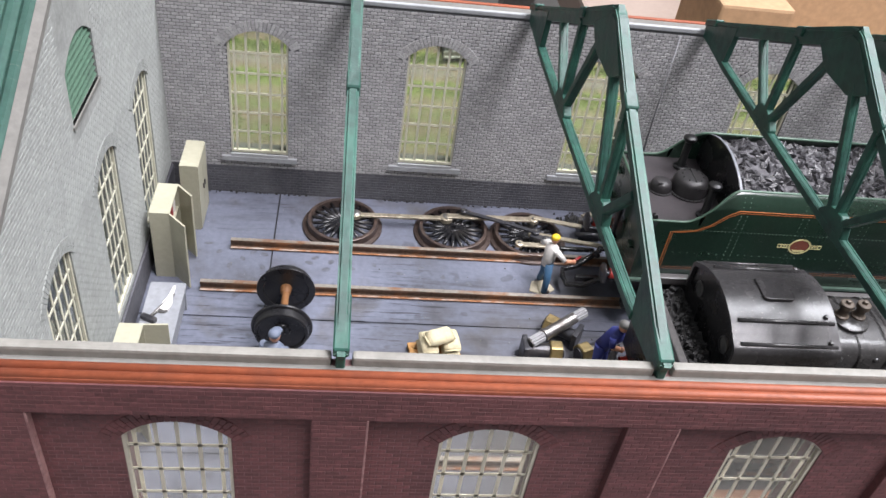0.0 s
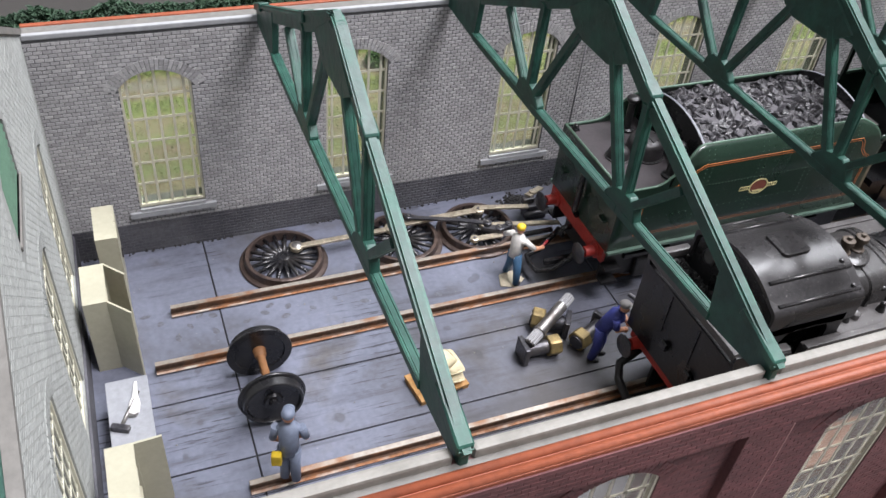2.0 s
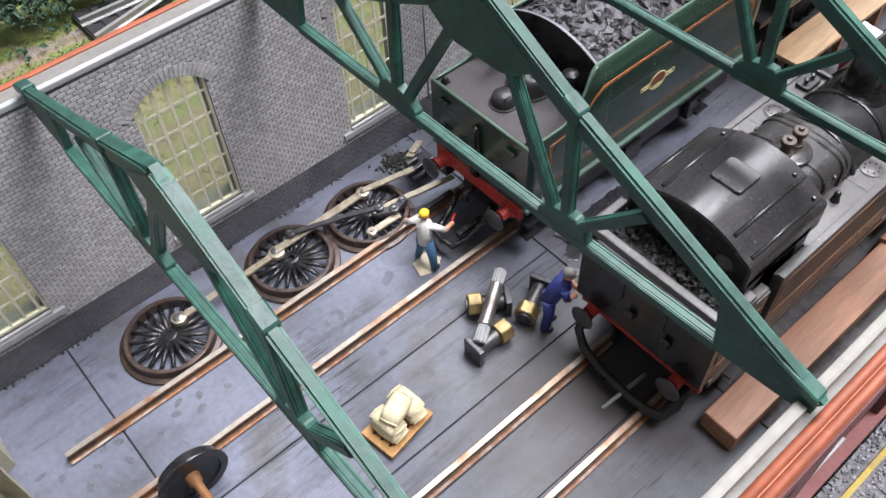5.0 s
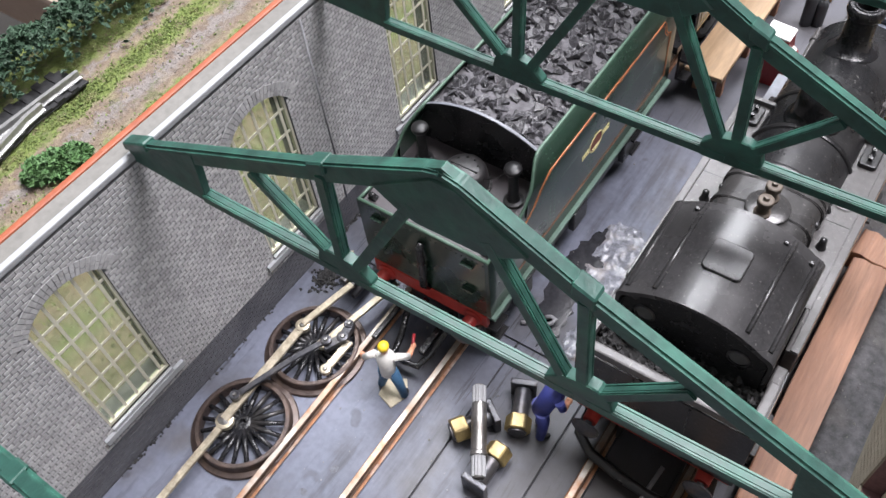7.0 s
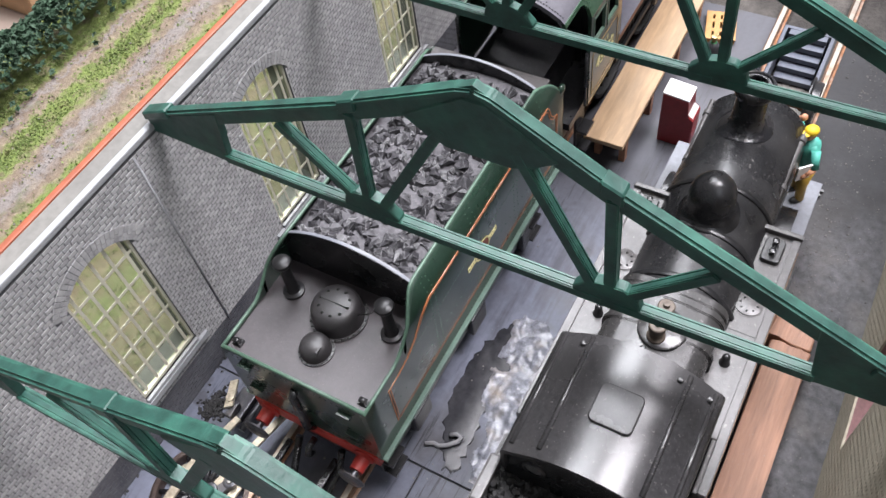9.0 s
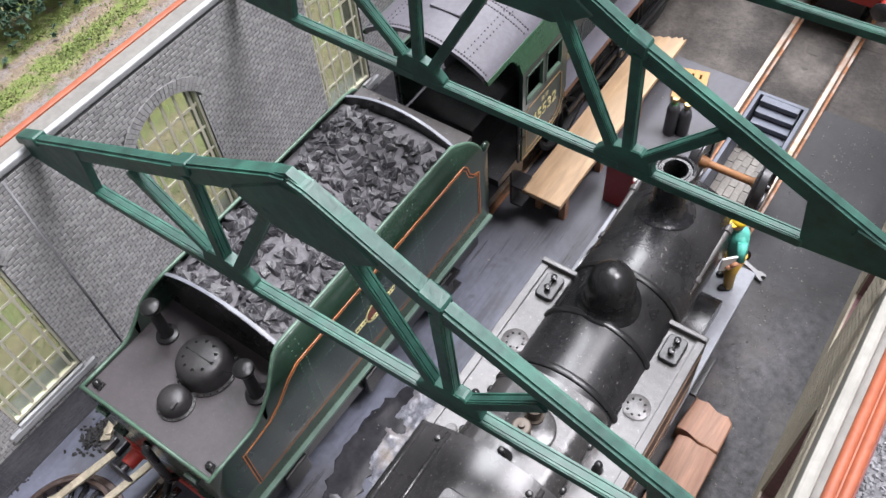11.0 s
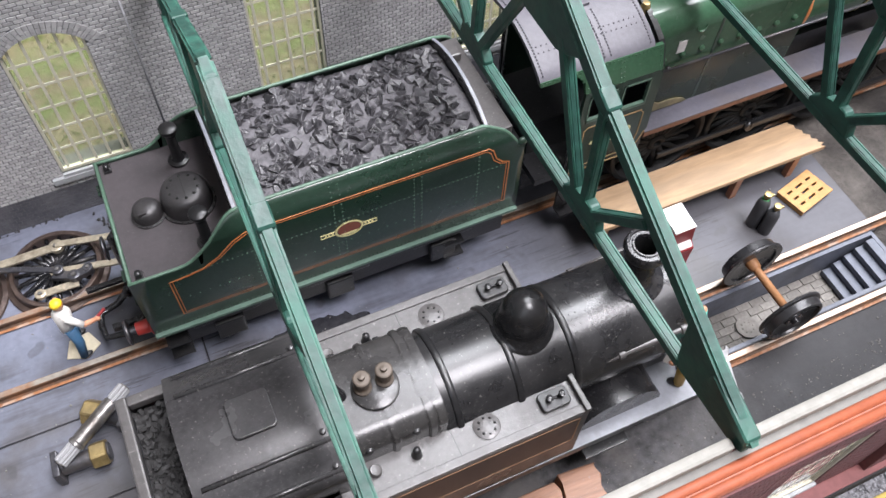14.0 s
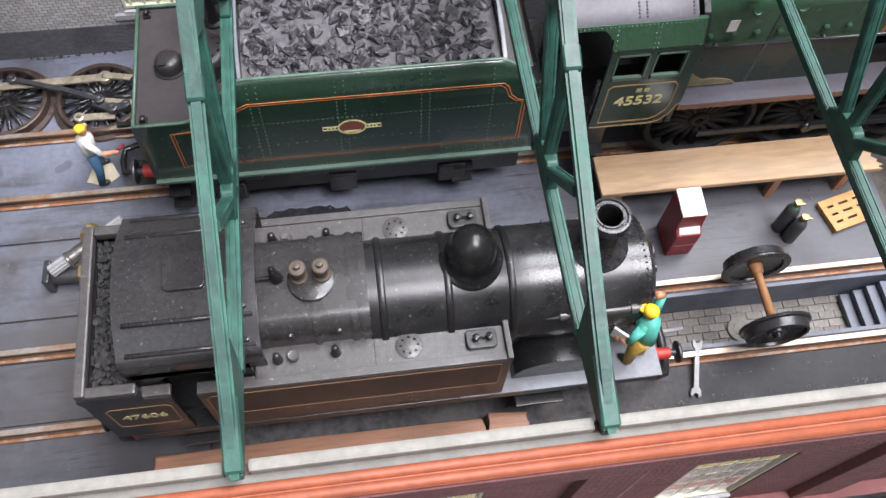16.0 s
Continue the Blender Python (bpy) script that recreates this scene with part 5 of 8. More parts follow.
    coal = part("coal_bed", bm, COAL_SLACK, t, "grey dusty bed of shiny black coal")
    verts, faces = [], []
    rnd = random.Random(7)
    kinds = [broken_lump(rnd) for k in range(24)]
    for k in range(560):
        x, y = rnd.uniform(22.8, 69.4), rnd.uniform(-12.4, 12.4)
        pile(verts, faces, rnd, kinds[k % 24], (x, y, hz(x, y) - 0.25 + rnd.uniform(-0.25, 0.3)), rnd.uniform(1.2, 2.1))
    mesh_stuff("coal", verts, faces, COAL, coal)
    # buffer beam, coupling
    bm = bm_new()
    box(bm, -0.2, 1.0, -14.0, 14.0, 13.8, 17.8, 0.15)
    part("buffer_beam", bm, RED_BEAM, t, "worn red buffer beam")
    for y in (-10.8, 10.8):
        buffer(t, -0.2, y, 15.4, -1)
    bm = bm_new()
    tube(bm, [(-1.2, 0, 14.5), (-3.4, 0, 14.6), (-4.0, 0, 13.0), (-3.2, 0, 11.8)], 0.7, 8)
    part("coupling_hook", bm, BLACK_SATIN, t)
    bm = bm_new()
    tube(bm, [(-0.5, -5, 12), (-3, -5.2, 8), (-7, -4, 4.5), (-11, -3.2, 4.0), (-11.5, 0, 4.0), (-11, 3.0, 4.0), (-7, 4, 4.5), (-1, 5, 10)], 0.75, 8)
    box(bm, -9, -1, -3.5, -2.2, 5.5, 7.0, 0.2)
    box(bm, -12, -2, 6.5, 7.6, 7.5, 8.6, 0.2)
    part("hook_loop", bm, BLACK_SATIN, t, "black tension lock coupling")
    bm = bm_new()
    box(bm, 1, 77, -12.2, 12.2, 14, 18.4)
    box(bm, 1, 77, -6, 6, 8, 14)
    part("underframe", bm, BLACK_LOCO, t)


def lump(verts, faces, rnd, c, size, flat):
    """A broken angular lump: a skewed and turned octahedron-like block."""
    m = Euler((rnd.uniform(0, 6), rnd.uniform(0, 6), rnd.uniform(0, 6))).to_matrix()
    p = len(verts)
    pts = [(-1, -1, -1), (1, -1, -1), (1, 1, -1), (-1, 1, -1), (-1, -1, 1), (1, -1, 1), (1, 1, 1), (-1, 1, 1)]
    for q in pts:
        v = m @ Vector([e * rnd.uniform(0.35, 1.0) * s for e, s in zip(q, (size * 0.62, size * 0.5, size * 0.36))])
        verts.append(MM * (Vector(c) + Vector((v.x, v.y, v.z * flat / 0.62))))
    faces += [tuple(p + i for i in f) for f in ((0, 3, 2, 1), (4, 5, 6, 7), (0, 1, 5, 4), (1, 2, 6, 5), (2, 3, 7, 6), (3, 0, 4, 7))]


def broken_lump(rnd):
    """Corners and facets of one angular, split lump about 2 mm long."""
    bm = bm_new()
    for k in range(11):
        v = Vector((rnd.gauss(0, 1), rnd.gauss(0, 1), rnd.gauss(0, 1))).normalized() * rnd.uniform(0.75, 1.0)
        bm.verts.new((v.x * 1.25, v.y * 0.95, v.z * 0.75))
    got = bmesh.ops.convex_hull(bm, input=bm.verts)
    bmesh.ops.delete(bm, geom=list({e for e in got["geom_interior"] + got["geom_unused"] if isinstance(e, bmesh.types.BMVert)}), context="VERTS")
    bmesh.ops.dissolve_limit(bm, angle_limit=radians(24), verts=bm.verts, edges=bm.edges)
    bm.verts.index_update()
    out = [v.co.copy() for v in bm.verts], [tuple(v.index for v in f.verts) for f in bm.faces]
    bm.free()
    return out


def pile(verts, faces, rnd, kind, c, size):
    """Adds a turned copy of a broken lump."""
    m = Euler((rnd.uniform(-0.9, 0.9), rnd.uniform(-0.9, 0.9), rnd.uniform(0, 6.3))).to_matrix()
    p = len(verts)
    verts += [MM * (Vector(c) + m @ (size * v)) for v in kind[0]]
    faces += [tuple(p + i for i in f) for f in kind[1]]


def mesh_stuff(name, verts, faces, mat, parent=None, label=""):
    me = bpy.data.meshes.new(name)
    me.from_pydata(verts, [], faces)
    me.materials.append(mat)
    ob = new(name, me)
    ob.parent = parent
    return tagged(ob, label=label, kind="stuff")


tender()


def tank_engine():
    X, Y = 100.6, -45.4
    t = thing("tank_locomotive", X, Y, 0, "weathered black tank locomotive with side tanks on the near shed rails", "locomotive")
    H = 15.6
    # running plate and frames
    # rear length is black: the cab gap's shade is put into its colour
    bm = bm_new()
    box(bm, 4.6, 64.0, -H - 0.2, H + 0.2, 15.6, 16.4, 0.15)
    part("running_plate", bm, BLACK_LOCO, t)
    bm = bm_new()
    box(bm, 64.0, 102.9, -H - 0.2, H + 0.2, 15.6, 16.4, 0.15)
    part("running_plate", bm, RUN_PLATE, t, "dusty grey running plate")
    bm = bm_new()
    for s in (-1, 1):
        box(bm, 5, 101.8, min(s * 6.2, s * 7), max(s * 6.2, s * 7), 3.5, 24)
    box(bm, 8, 100, -6, 6, 6, 15)
    part("frame", bm, BLACK_LOCO, t)
    for s in (-1, 1):
        bm = bm_new()
        box(bm, 5, 101.8, min(s * (H - 0.6), s * (H + 0.1)), max(s * (H - 0.6), s * (H + 0.1)), 13.6, 15.4)
        part("valance", bm, BLACK_LOCO, t)
        for x in (28, 55, 82):
            spoked_wheel(t, x, s * 8.2, 12.2, 10.0, (0, s, 0), 14, tyre=DARK_STEEL)
        for x in (12, 75):
            bm = bm_new()
            box(bm, x, x + 9.5, min(s * 12.8, s * 16.9), max(s * 12.8, s * 16.9), 9.6, 10.4, 0.15)
            box(bm, x, x + 9.5, min(s * 12.5, s * 13.0), max(s * 12.5, s * 13.0), 8, 15.4)
            part("footstep", bm, BLACK_LOCO, t)
    # bunker
    bm = bm_new()
    for s in (-1, 1):
        prism(bm, [(1.8, 16.4), (15.6, 16.4), (15.6, 35.6), (11.4, 35.6), (10.8, 38.0), (1.6, 38.0), (1.4, 36.8), (1.8, 35.2)], "y", min(s * H, s * (H - 0.9)), max(s * H, s * (H - 0.9)))
    prism(bm, [(-H + 0.9, 16.4), (H - 0.9, 16.4), (H - 0.9, 35.4), (-H + 0.9, 35.4)], "x", 1.8, 2.8)
    bunker = part("bunker", bm, BLACK_LOCO, t)
    bm = bm_new()
    box(bm, 1.2, 3.0, -H + 0.5, H - 0.1, 37.0, 38.9, 0.35)
    for s in (-1, 1):
        box(bm, 3.0, 10.9, min(s * (H - 0.2), s * (H - 2.0)), max(s * (H - 0.2), s * (H - 2.0)), 37.0, 38.9, 0.35)
        box(bm, 11.0, 15.7, min(s * (H - 0.3), s * (H - 2.2)), max(s * (H - 0.3), s * (H - 2.2)), 35.0, 36.2, 0.3)
    part("bunker_rim", bm, GREY_DECK, bunker, "worn grey bunker rim")
    for y in (-6.6, 2.1):
        bm = bm_new()
        prism(bm, [(1.8, 22.2), (1.0, 22.2), (0.7, 22.6), (0.7, 24.0), (1.0, 24.4), (1.2, 24.4), (1.2, 23.0), (1.8, 23.0)], "y", y - 0.9, y + 0.9)
        part("lamp_iron", bm, BLACK_SATIN, bunker)
    for y in (-5.0, 5.0):
        bm = bm_new()
        box(bm, 1.55, 1.8, y - 0.2, y + 0.2, 24.6, 34.8, 0.06)
        part("beading", bm, BLACK_SATIN, bunker)
    bm = bm_new()
    grid = [[bm.verts.new((2.4 + 8.6 * i / 10, -14.4 + 28.8 * j / 30, 34.6 + 1.0 * noise.noise(Vector((i * 0.5, j * 0.5, 3))))) for j in range(31)] for i in range(11)]
    for i in range(10):
        for j in range(30):
            bm.faces.new((grid[i][j], grid[i + 1][j], grid[i + 1][j + 1], grid[i][j + 1]))
    part("coal_dross", bm, COAL_DUST, bunker, "grey-green dusty coal dross")
    verts, faces = [], []
    rnd = random.Random(3)
    for k in range(330):
        lump(verts, faces, rnd, (rnd.uniform(3, 10), rnd.uniform(-14, 14), 35.0 + rnd.uniform(-0.2, 0.9)), rnd.uniform(0.5, 1.5), 0.7)
    mesh_stuff("coal", verts, faces, COAL_DUST, bunker)
    # cab
    B = 13.2
    shoulder = arc(-B + 1.8, 43.7, 1.8, 180, 112, 5)
    crown = arch_line(0, 11.2, 45.7, 49.4, 18)
    roof = [(-B, 38.6)] + shoulder + crown + [(-y, z) for y, z in shoulder[::-1]] + [(B, 38.6)]
    inner = [(y * 0.95, z - 0.8) for y, z in roof]
    bm = bm_new()
    prism(bm, roof + inner[::-1], "x", 9.7, 31.6)
    cab_roof = shade_auto(part("cab_roof", bm, CAB_BLACK, t, "dusty satin black arched cab roof"), 40)
    for y, z in ((-11.8, 45.35), (-7.7, 47.75), (7.5, 47.8), (11.9, 45.3)):
        bm = bm_new()
        tube(bm, [(11.1, y, z + 0.1), (31.0, y, z + 0.1)], 0.42, 10)
        part("roof_rib", bm, CAB_BLACK, cab_roof)
    bm = bm_new()
    rounded_slab(bm, 17.5, 24.1, -3.4, 3.2, 48.2, 49.85, 1.0)
    part("roof_hatch", bm, CAB_BLACK, cab_roof)
    for x, y, z in ((29.6, 8.6, 47.2), (29.5, -6.5, 48.1), (29.6, -11.2, 45.7)):
        bm = bm_new()
        lathe(bm, [(0.5, 0), (0.5, 0.3), (0.42, 0.62), (0, 0.8)], (x, y, z), seg=12)
        part("roof_knob", bm, CAB_BLACK, cab_roof)
    for x, name in ((10.4, "cab_back"), (28.2, "cab_front")):
        bm = bm_new()
        prism(bm, [(-B + 0.9, 16.4), (B - 0.9, 16.4), (B - 0.9, 42)] + [(y, z - 0.8) for y, z in crown[::-1]] + [(-B + 0.9, 42)], "x", x, x + 0.8)
        w = part(name, bm, BLACK_SATIN, t)
        for y in (-8, 8):
            bm = bm_new()
            lathe(bm, [(1.5, 0), (1.9, 0.1), (1.9, 0.4), (1.5, 0.4)], (x - 0.3, y, 41.2), (1, 0, 0), 20)
            part("porthole_rim", bm, DARK_STEEL, w)
            bm = bm_new()
            cyl(bm, (x - 0.15, y, 41.2), (x - 0.05, y, 41.2), 1.5, seg=20)
            part("porthole", bm, surface("porthole_glint_%d_%d" % (x, y + 9), (0.10, 0.10, 0.10), 0.2), w)
    for s in (-1, 1):
        bm = bm_new()
        a, b = min(s * B, s * (B - 0.8)), max(s * B, s * (B - 0.8))
        prism(bm, [(10.4, 34.0), (13.6, 34.0), (14.0, 36.6), (15.4, 38.4), (17.6, 39.0), (24.0, 39.0), (25.2, 38.2), (25.6, 37.0), (25.6, 31.0), (24.6, 29.0), (24.6, 16.4), (29.0, 16.4), (29.0, 40.6), (10.4, 40.6)], "y", a, b)
        part("cab_side", bm, BLACK_LOCO, t)
    bm = bm_new()
    box(bm, 12, 28, -12, 12, 16.4, 18)
    part("cab_floor", bm, BLACK_LOCO, t)
    bm = bm_new()
    cyl(bm, (26.6, 0, 30), (28.1, 0, 30), 8, seg=24)
    backhead = part("cab_backhead", bm, BLACK_LOCO, t)
    bm = bm_new()
    tube(bm, [(26.8, -7, 35), (25.6, -8, 36.4), (19.0, -11.4, 38.2)], 0.5, 8)
    part("pipe", bm, RED_PAINT, backhead, "dull red cab pipe")
    # side tanks
    for s in (-1, 1):
        yo, yi = s * H, s * 7.6
        a, b = min(yo, yi), max(yo, yi)
        bm = bm_new()
        box(bm, 29.1, 71.8, a, b, 16.4, 37.8, 0.25)
        tank = part("side_tank", bm, GREY_DECK, t, "dusty dark grey side tank")
        bm = bm_new()
        oo = s * (H + 0.03)
        box(bm, 19.6, 29.1, min(s * 13.4, yo), max(s * 13.4, yo), 16.4, 37.8, 0.25)
        part("tank_ledge", bm, GREY_DECK, tank, "dusty grey tank ledge beside the cab")
        bm = bm_new()
        box(bm, 19.8, 71.6, min(yo, oo), max(yo, oo), 17, 37.3)
        part("tank_side", bm, BLACK_LOCO, tank, "black tank side")
        bm = bm_new()
        prism(bm, [(21.6, 24.2), (69.6, 24.2), (70.2, 24.8), (70.2, 35.4), (69.6, 36.0), (21.6, 36.0), (20.8, 35.2), (20.8, 25.0)], "y", min(oo, oo + s * 0.03), max(oo, oo + s * 0.03))
        part("tank_panel", bm, BROWN_TANK, tank, "dark brown lined tank panel")
        bm = bm_new()
        strip(bm, [(21.6, 24.2), (69.6, 24.2), (70.2, 24.8), (70.2, 35.4), (69.6, 36.0), (21.6, 36.0), (20.8, 35.2), (20.8, 25.0)], oo + s * 0.02, 0.2, s, True)
        part("lining", bm, surface("buff_lining_%d" % (s + 2), (0.27, 0.15, 0.075), 0.5), tank, "thin buff lining")
        bm = bm_new()
        box(bm, 70.9, 71.9, a - 0.1, b, 37.6, 39.0, 0.2)
        e = s * (H - 1.5)
        box(bm, 19.7, 70.9, min(e, s * (H - 0.05)), max(e, s * (H - 0.05)), 37.7, 38.25, 0.12)
        part("tank_rim", bm, GREY_DECK, tank, "worn grey tank rim")
        bm = bm_new()
        c = (54.8, s * 11.2, 37.8)
        lathe(bm, [(2.5, 0), (2.5, 0.1), (2.3, 0.1), (2.3, 0.26), (2.2, 0.32), (0, 0.32)], c, seg=32)
        plate = part("filler_plate", bm, GREY_DECK, tank)
        bm = bm_new()
        rivets(bm, [(c[0] + 1.45 * math.cos(q), c[1] + 1.45 * math.sin(q), 38.05) for q in [k * math.pi / 4 for k in range(8)]], (0, 0, 1), 0.30, 0.36)
        part("bolts", bm, BLACK_SATIN, plate, kind="stuff")
        bm = bm_new()
        rounded_slab(bm, 64.3, 69.6, s * 11.6 - 1.7, s * 11.6 + 1.7, 37.8, 38.9, 0.8)
        lid = part("tank_lid", bm, BLACK_LOCO, tank)
        for x in (66.0, 68.3):
            bm = bm_new()
            lathe(bm, [(0.35, 0), (0.35, 0.5), (0.6, 0.7), (0.6, 1.1), (0, 1.4)], (x, s * 11.6, 38.9), seg=12)
            part("lid_knob", bm, BLACK_SATIN, lid)
        bm = bm_new()
        cyl(bm, (66, s * 11.6, 39.3), (68.3, s * 11.6, 39.3), 0.18, seg=8)
        part("lid_bar", bm, BLACK_SATIN, lid)
        for x, y in ((32.9, 11.2), (42.5, 11.0)):
            bm = bm_new()
            lathe(bm, [(0.95, 0), (0.9, 0.25), (0.55, 1.9), (0.68, 2.1), (0.62, 2.5), (0.3, 2.8), (0, 2.9)], (x, s * y, 37.8), seg=14)
            part("tank_stud", bm, BLACK_SATIN, tank)
        bm = bm_new()
        lathe(bm, [(1.0, 0), (1.0, 1.25), (0.88, 1.4), (0.6, 1.35), (0, 1.3)], (35.5, s * 11.0, 37.8), seg=18)
        part("tank_cap", bm, GREY_DECK, tank)
        bm = bm_new()
        box(bm, 48.9, 49.06, a + 0.4, b, 37.8, 37.85)
        part("seam", bm, BLACK_LOCO, tank)
        # splasher and handrail ahead of the tank
        bm = bm_new()
        prof = [(74, 16.4)] + [(83 + 9 * math.cos(q), 16.4 + 7.2 * math.sin(q)) for q in [math.pi * (1 - k / 14) for k in range(15)]] + [(92, 16.4)]
        prism(bm, prof, "y", min(s * 7, s * 13.2), max(s * 7, s * 13.2))
        shade_auto(part("splasher", bm, DOME_BLACK, t))
        bm = bm_new()
        tube(bm, [(71.6, s * 8.6, 35.0), (81.6, s * 8.9, 35.4), (94.0, s * 9.2, 35.9), (97.6, s * 9.3, 36.0)], 0.62, 12)
        for x, z in ((81.6, 35.4), (94.0, 35.9)):
            lathe(bm, [(0.62, -0.7), (0.9, -0.55), (0.9, 0.55), (0.62, 0.7)], (x, s * (8.9 if x < 90 else 9.2), z), (1, 0, 0), 14)
        part("handrail", bm, GREY_DECK, t, "dusty grey pipe along the boiler side")
    # firebox
    bm = bm_new()
    fb = [(-8.9, 34)] + [(-8.9, 41)] + arc(-4.9, 41.6, 4.0, 180, 105, 6) + [(y, z) for y, z in arch_line(0, 5.6, 45.5, 46.2, 6)] + arc(4.9, 41.6, 4.0, 75, 0, 6) + [(8.9, 41), (8.9, 34)]
    prism(bm, fb, "x", 28.9, 47.6)
    firebox = shade_auto(part("firebox", bm, FIREBOX_GREY, t, "dusty black square-shouldered firebox"), 40)
    for x0, x1, k in ((45.6, 46.9, 1.045), (47.2, 48.8, 1.03), (30.6, 31.5, 1.015), (39.4, 40.6, 1.045)):
        for a, b, g in ((x0, x1, 0.5 + 0.5 * k), (x0 + 0.22, x1 - 0.22, k)):
            bm = bm_new()
            prism(bm, [(y * g, 40 + (z - 40) * g) for y, z in fb], "x", a, b)
            shade_auto(part("firebox_band", bm, FIREBOX_GREY, firebox), 40)
    for s in (-1, 1):
        for x in (35.5, 43.5):
            bm = bm_new()
            lathe(bm, [(0.8, 0), (0.8, 0.4), (0.5, 0.8), (0, 0.9)], (x, s * 8.4, 42.2), (0, s, 0.3), 12)
            part("wash_plug", bm, BLACK_SATIN, firebox)
    bm = bm_new()
    lathe(bm, [(3.9, 0), (3.9, 0.7), (3.6, 0.9), (0, 1.0)], (39.8, -0.6, 46.0), seg=32)
    base = part("valve_base", bm, FIREBOX_GREY, firebox)
    for x in (37.9, 41.6):
        bm = bm_new()
        lathe(bm, [(1.5, 0), (1.5, 0.5), (1.15, 0.8), (0.95, 1.4), (0.95, 2.7), (1.4, 2.9), (1.4, 4.0), (1.2, 4.15), (0.55, 4.2), (0.5, 4.9), (0, 5.0)], (x, -0.2, 46.9), seg=18, smooth=False)
        part("safety_valve", bm, surface("dull_brown_brass_%d" % int(x), (0.085, 0.066, 0.05), 0.5, 0.2), base, "dull brown brass safety valve")
    bm = bm_new()
    lathe(bm, [(1.15, -0.6), (1.1, 0.3), (0.75, 2.6), (0.6, 3.6), (0.35, 4.0), (0, 4.1)], (34.2, 0.2, 46.0), (-0.15, 0.1, 1), 16)
    cyl(bm, (30.0, 0.2, 46.8), (34.0, 0.2, 46.9), 0.35, seg=10)
    part("whistle", bm, BLACK_SATIN, firebox)
    # boiler, smokebox
    bm = bm_new()
    R, C = 10.1, 31.4
    lathe(bm, [(R, 0), (R, 24)], (48.6, 0, C), (1, 0, 0), 48)
    boiler = part("boiler", bm, BLACK_SATIN, t, "satin black boiler barrel")
    for x in (50.4, 61.6, 72.4):
        bm = bm_new()
        lathe(bm, [(R, 0), (R + 0.3, 0.1), (R + 0.42, 0.35), (R + 0.42, 0.95), (R + 0.3, 1.2), (R, 1.3)], (x, 0, C), (1, 0, 0), 48)
        part("boiler_band", bm, BLACK_LOCO, boiler)
    bm = bm_new()
    lathe(bm, [(R + 0.15, 72.6), (R + 0.15, 97.2), (R - 0.5, 97.8), (0, 97.8)], (0, 0, C), (1, 0, 0), 48)
    smoke = part("smokebox", bm, BLACK_SATIN, t)
    bm = bm_new()
    rivets(bm, [(x, (R + 0.16) * math.cos(a), C + (R + 0.16) * math.sin(a)) for x in (96.4,) for a in [math.pi * k / 30 for k in range(31)]], (0.0, 0, 1), 0.22, 0.25)
    rivets(bm, [(x, (R + 0.16) * math.cos(a), C + (R + 0.16) * math.sin(a)) for x in (74.6, 75.8) for a in [math.pi * k / 30 for k in range(31)]], (0.0, 0, 1), 0.12, 0.12)
    part("rivets", bm, BLACK_LOCO, smoke, kind="stuff")
    bm = bm_new()
    lathe(bm, [(7.6, 0), (7.6, 0.6), (6.5, 1.3), (0, 2.0)], (97.8, 0, C), (1, 0, 0), 32)
    cyl(bm, (99.6, 0, C), (101.4, 0, C), 0.9, seg=12)
    part("smokebox_door", bm, BLACK_LOCO, smoke)
    bm = bm_new()
    lathe(bm, [(4.1, -3.6), (4.1, 4.6), (3.95, 5.7), (3.55, 6.9), (2.9, 7.9), (2.0, 8.7), (1.0, 9.2), (0, 9.3)], (66.6, 0.6, C + R - 0.7), seg=36)
    saddle(bm, 66.6, 0.6, C, R, ((4.1, 1.9), (4.25, 1.1), (4.6, 0.6), (5.0, 0.36), (5.4, 0.28), (5.45, -0.2)))
    part("dome", bm, DOME_BLACK, boiler, "glossy black steam dome")
    bm = bm_new()
    lathe(bm, [(4.4, -1.8), (3.5, -0.6), (3.0, 0.6), (2.8, 8.2), (3.5, 8.5), (3.75, 9.3), (3.65, 10.3), (3.35, 10.7), (2.95, 10.75), (2.8, 10.4), (2.5, 10.4), (2.4, 10.65), (2.1, 10.65), (1.95, 10.2), (1.95, 9.6)], (88.7, 1.0, C + R - 0.4), seg=36)
    saddle(bm, 88.7, 1.0, C, R, ((2.8, 2.8), (3.1, 1.6), (3.8, 0.75), (4.8, 0.35), (5.2, 0.2), (5.25, -0.3)))
    chimney = part("chimney", bm, WHEEL_BLACK, smoke, "black chimney with a rolled lip")
    bm = bm_new()
    lathe(bm, [(1.95, 9.7), (1.9, 9.6), (1.9, -4.0), (0, -4.2)], (88.7, 1.0, C + R - 0.4), seg=30)
    # bore blackened and dulled, so the hole's shade is in the colour
    soot = surface("flue_bore_black", (0.006, 0.006, 0.006), 0.95, spread=0.2, dirt=(0.012, 0.012, 0.012))
    soot.node_tree.nodes["Principled BSDF"].inputs["Specular IOR Level"].default_value = 0.05
    part("flue", bm, soot, t, "chimney bore blackened for the shade inside")
    # buffer beams
    for x, way in ((4.6, -1), (101.8, 1)):
        bm = bm_new()
        box(bm, min(x, x + way * 1.1), max(x, x + way * 1.1), -H + 0.4, H - 0.4, 11.6 if way > 0 else 12.2, 15.6 if way > 0 else 17.0, 0.15)
        part("buffer_beam", bm, RED_BEAM, t, "worn red buffer beam")
        for y in (-11, 11):
            buffer(t, x + way, y, 14.4, way, True, 0.8 if way > 0 else 1.0)
        bm = bm_new()
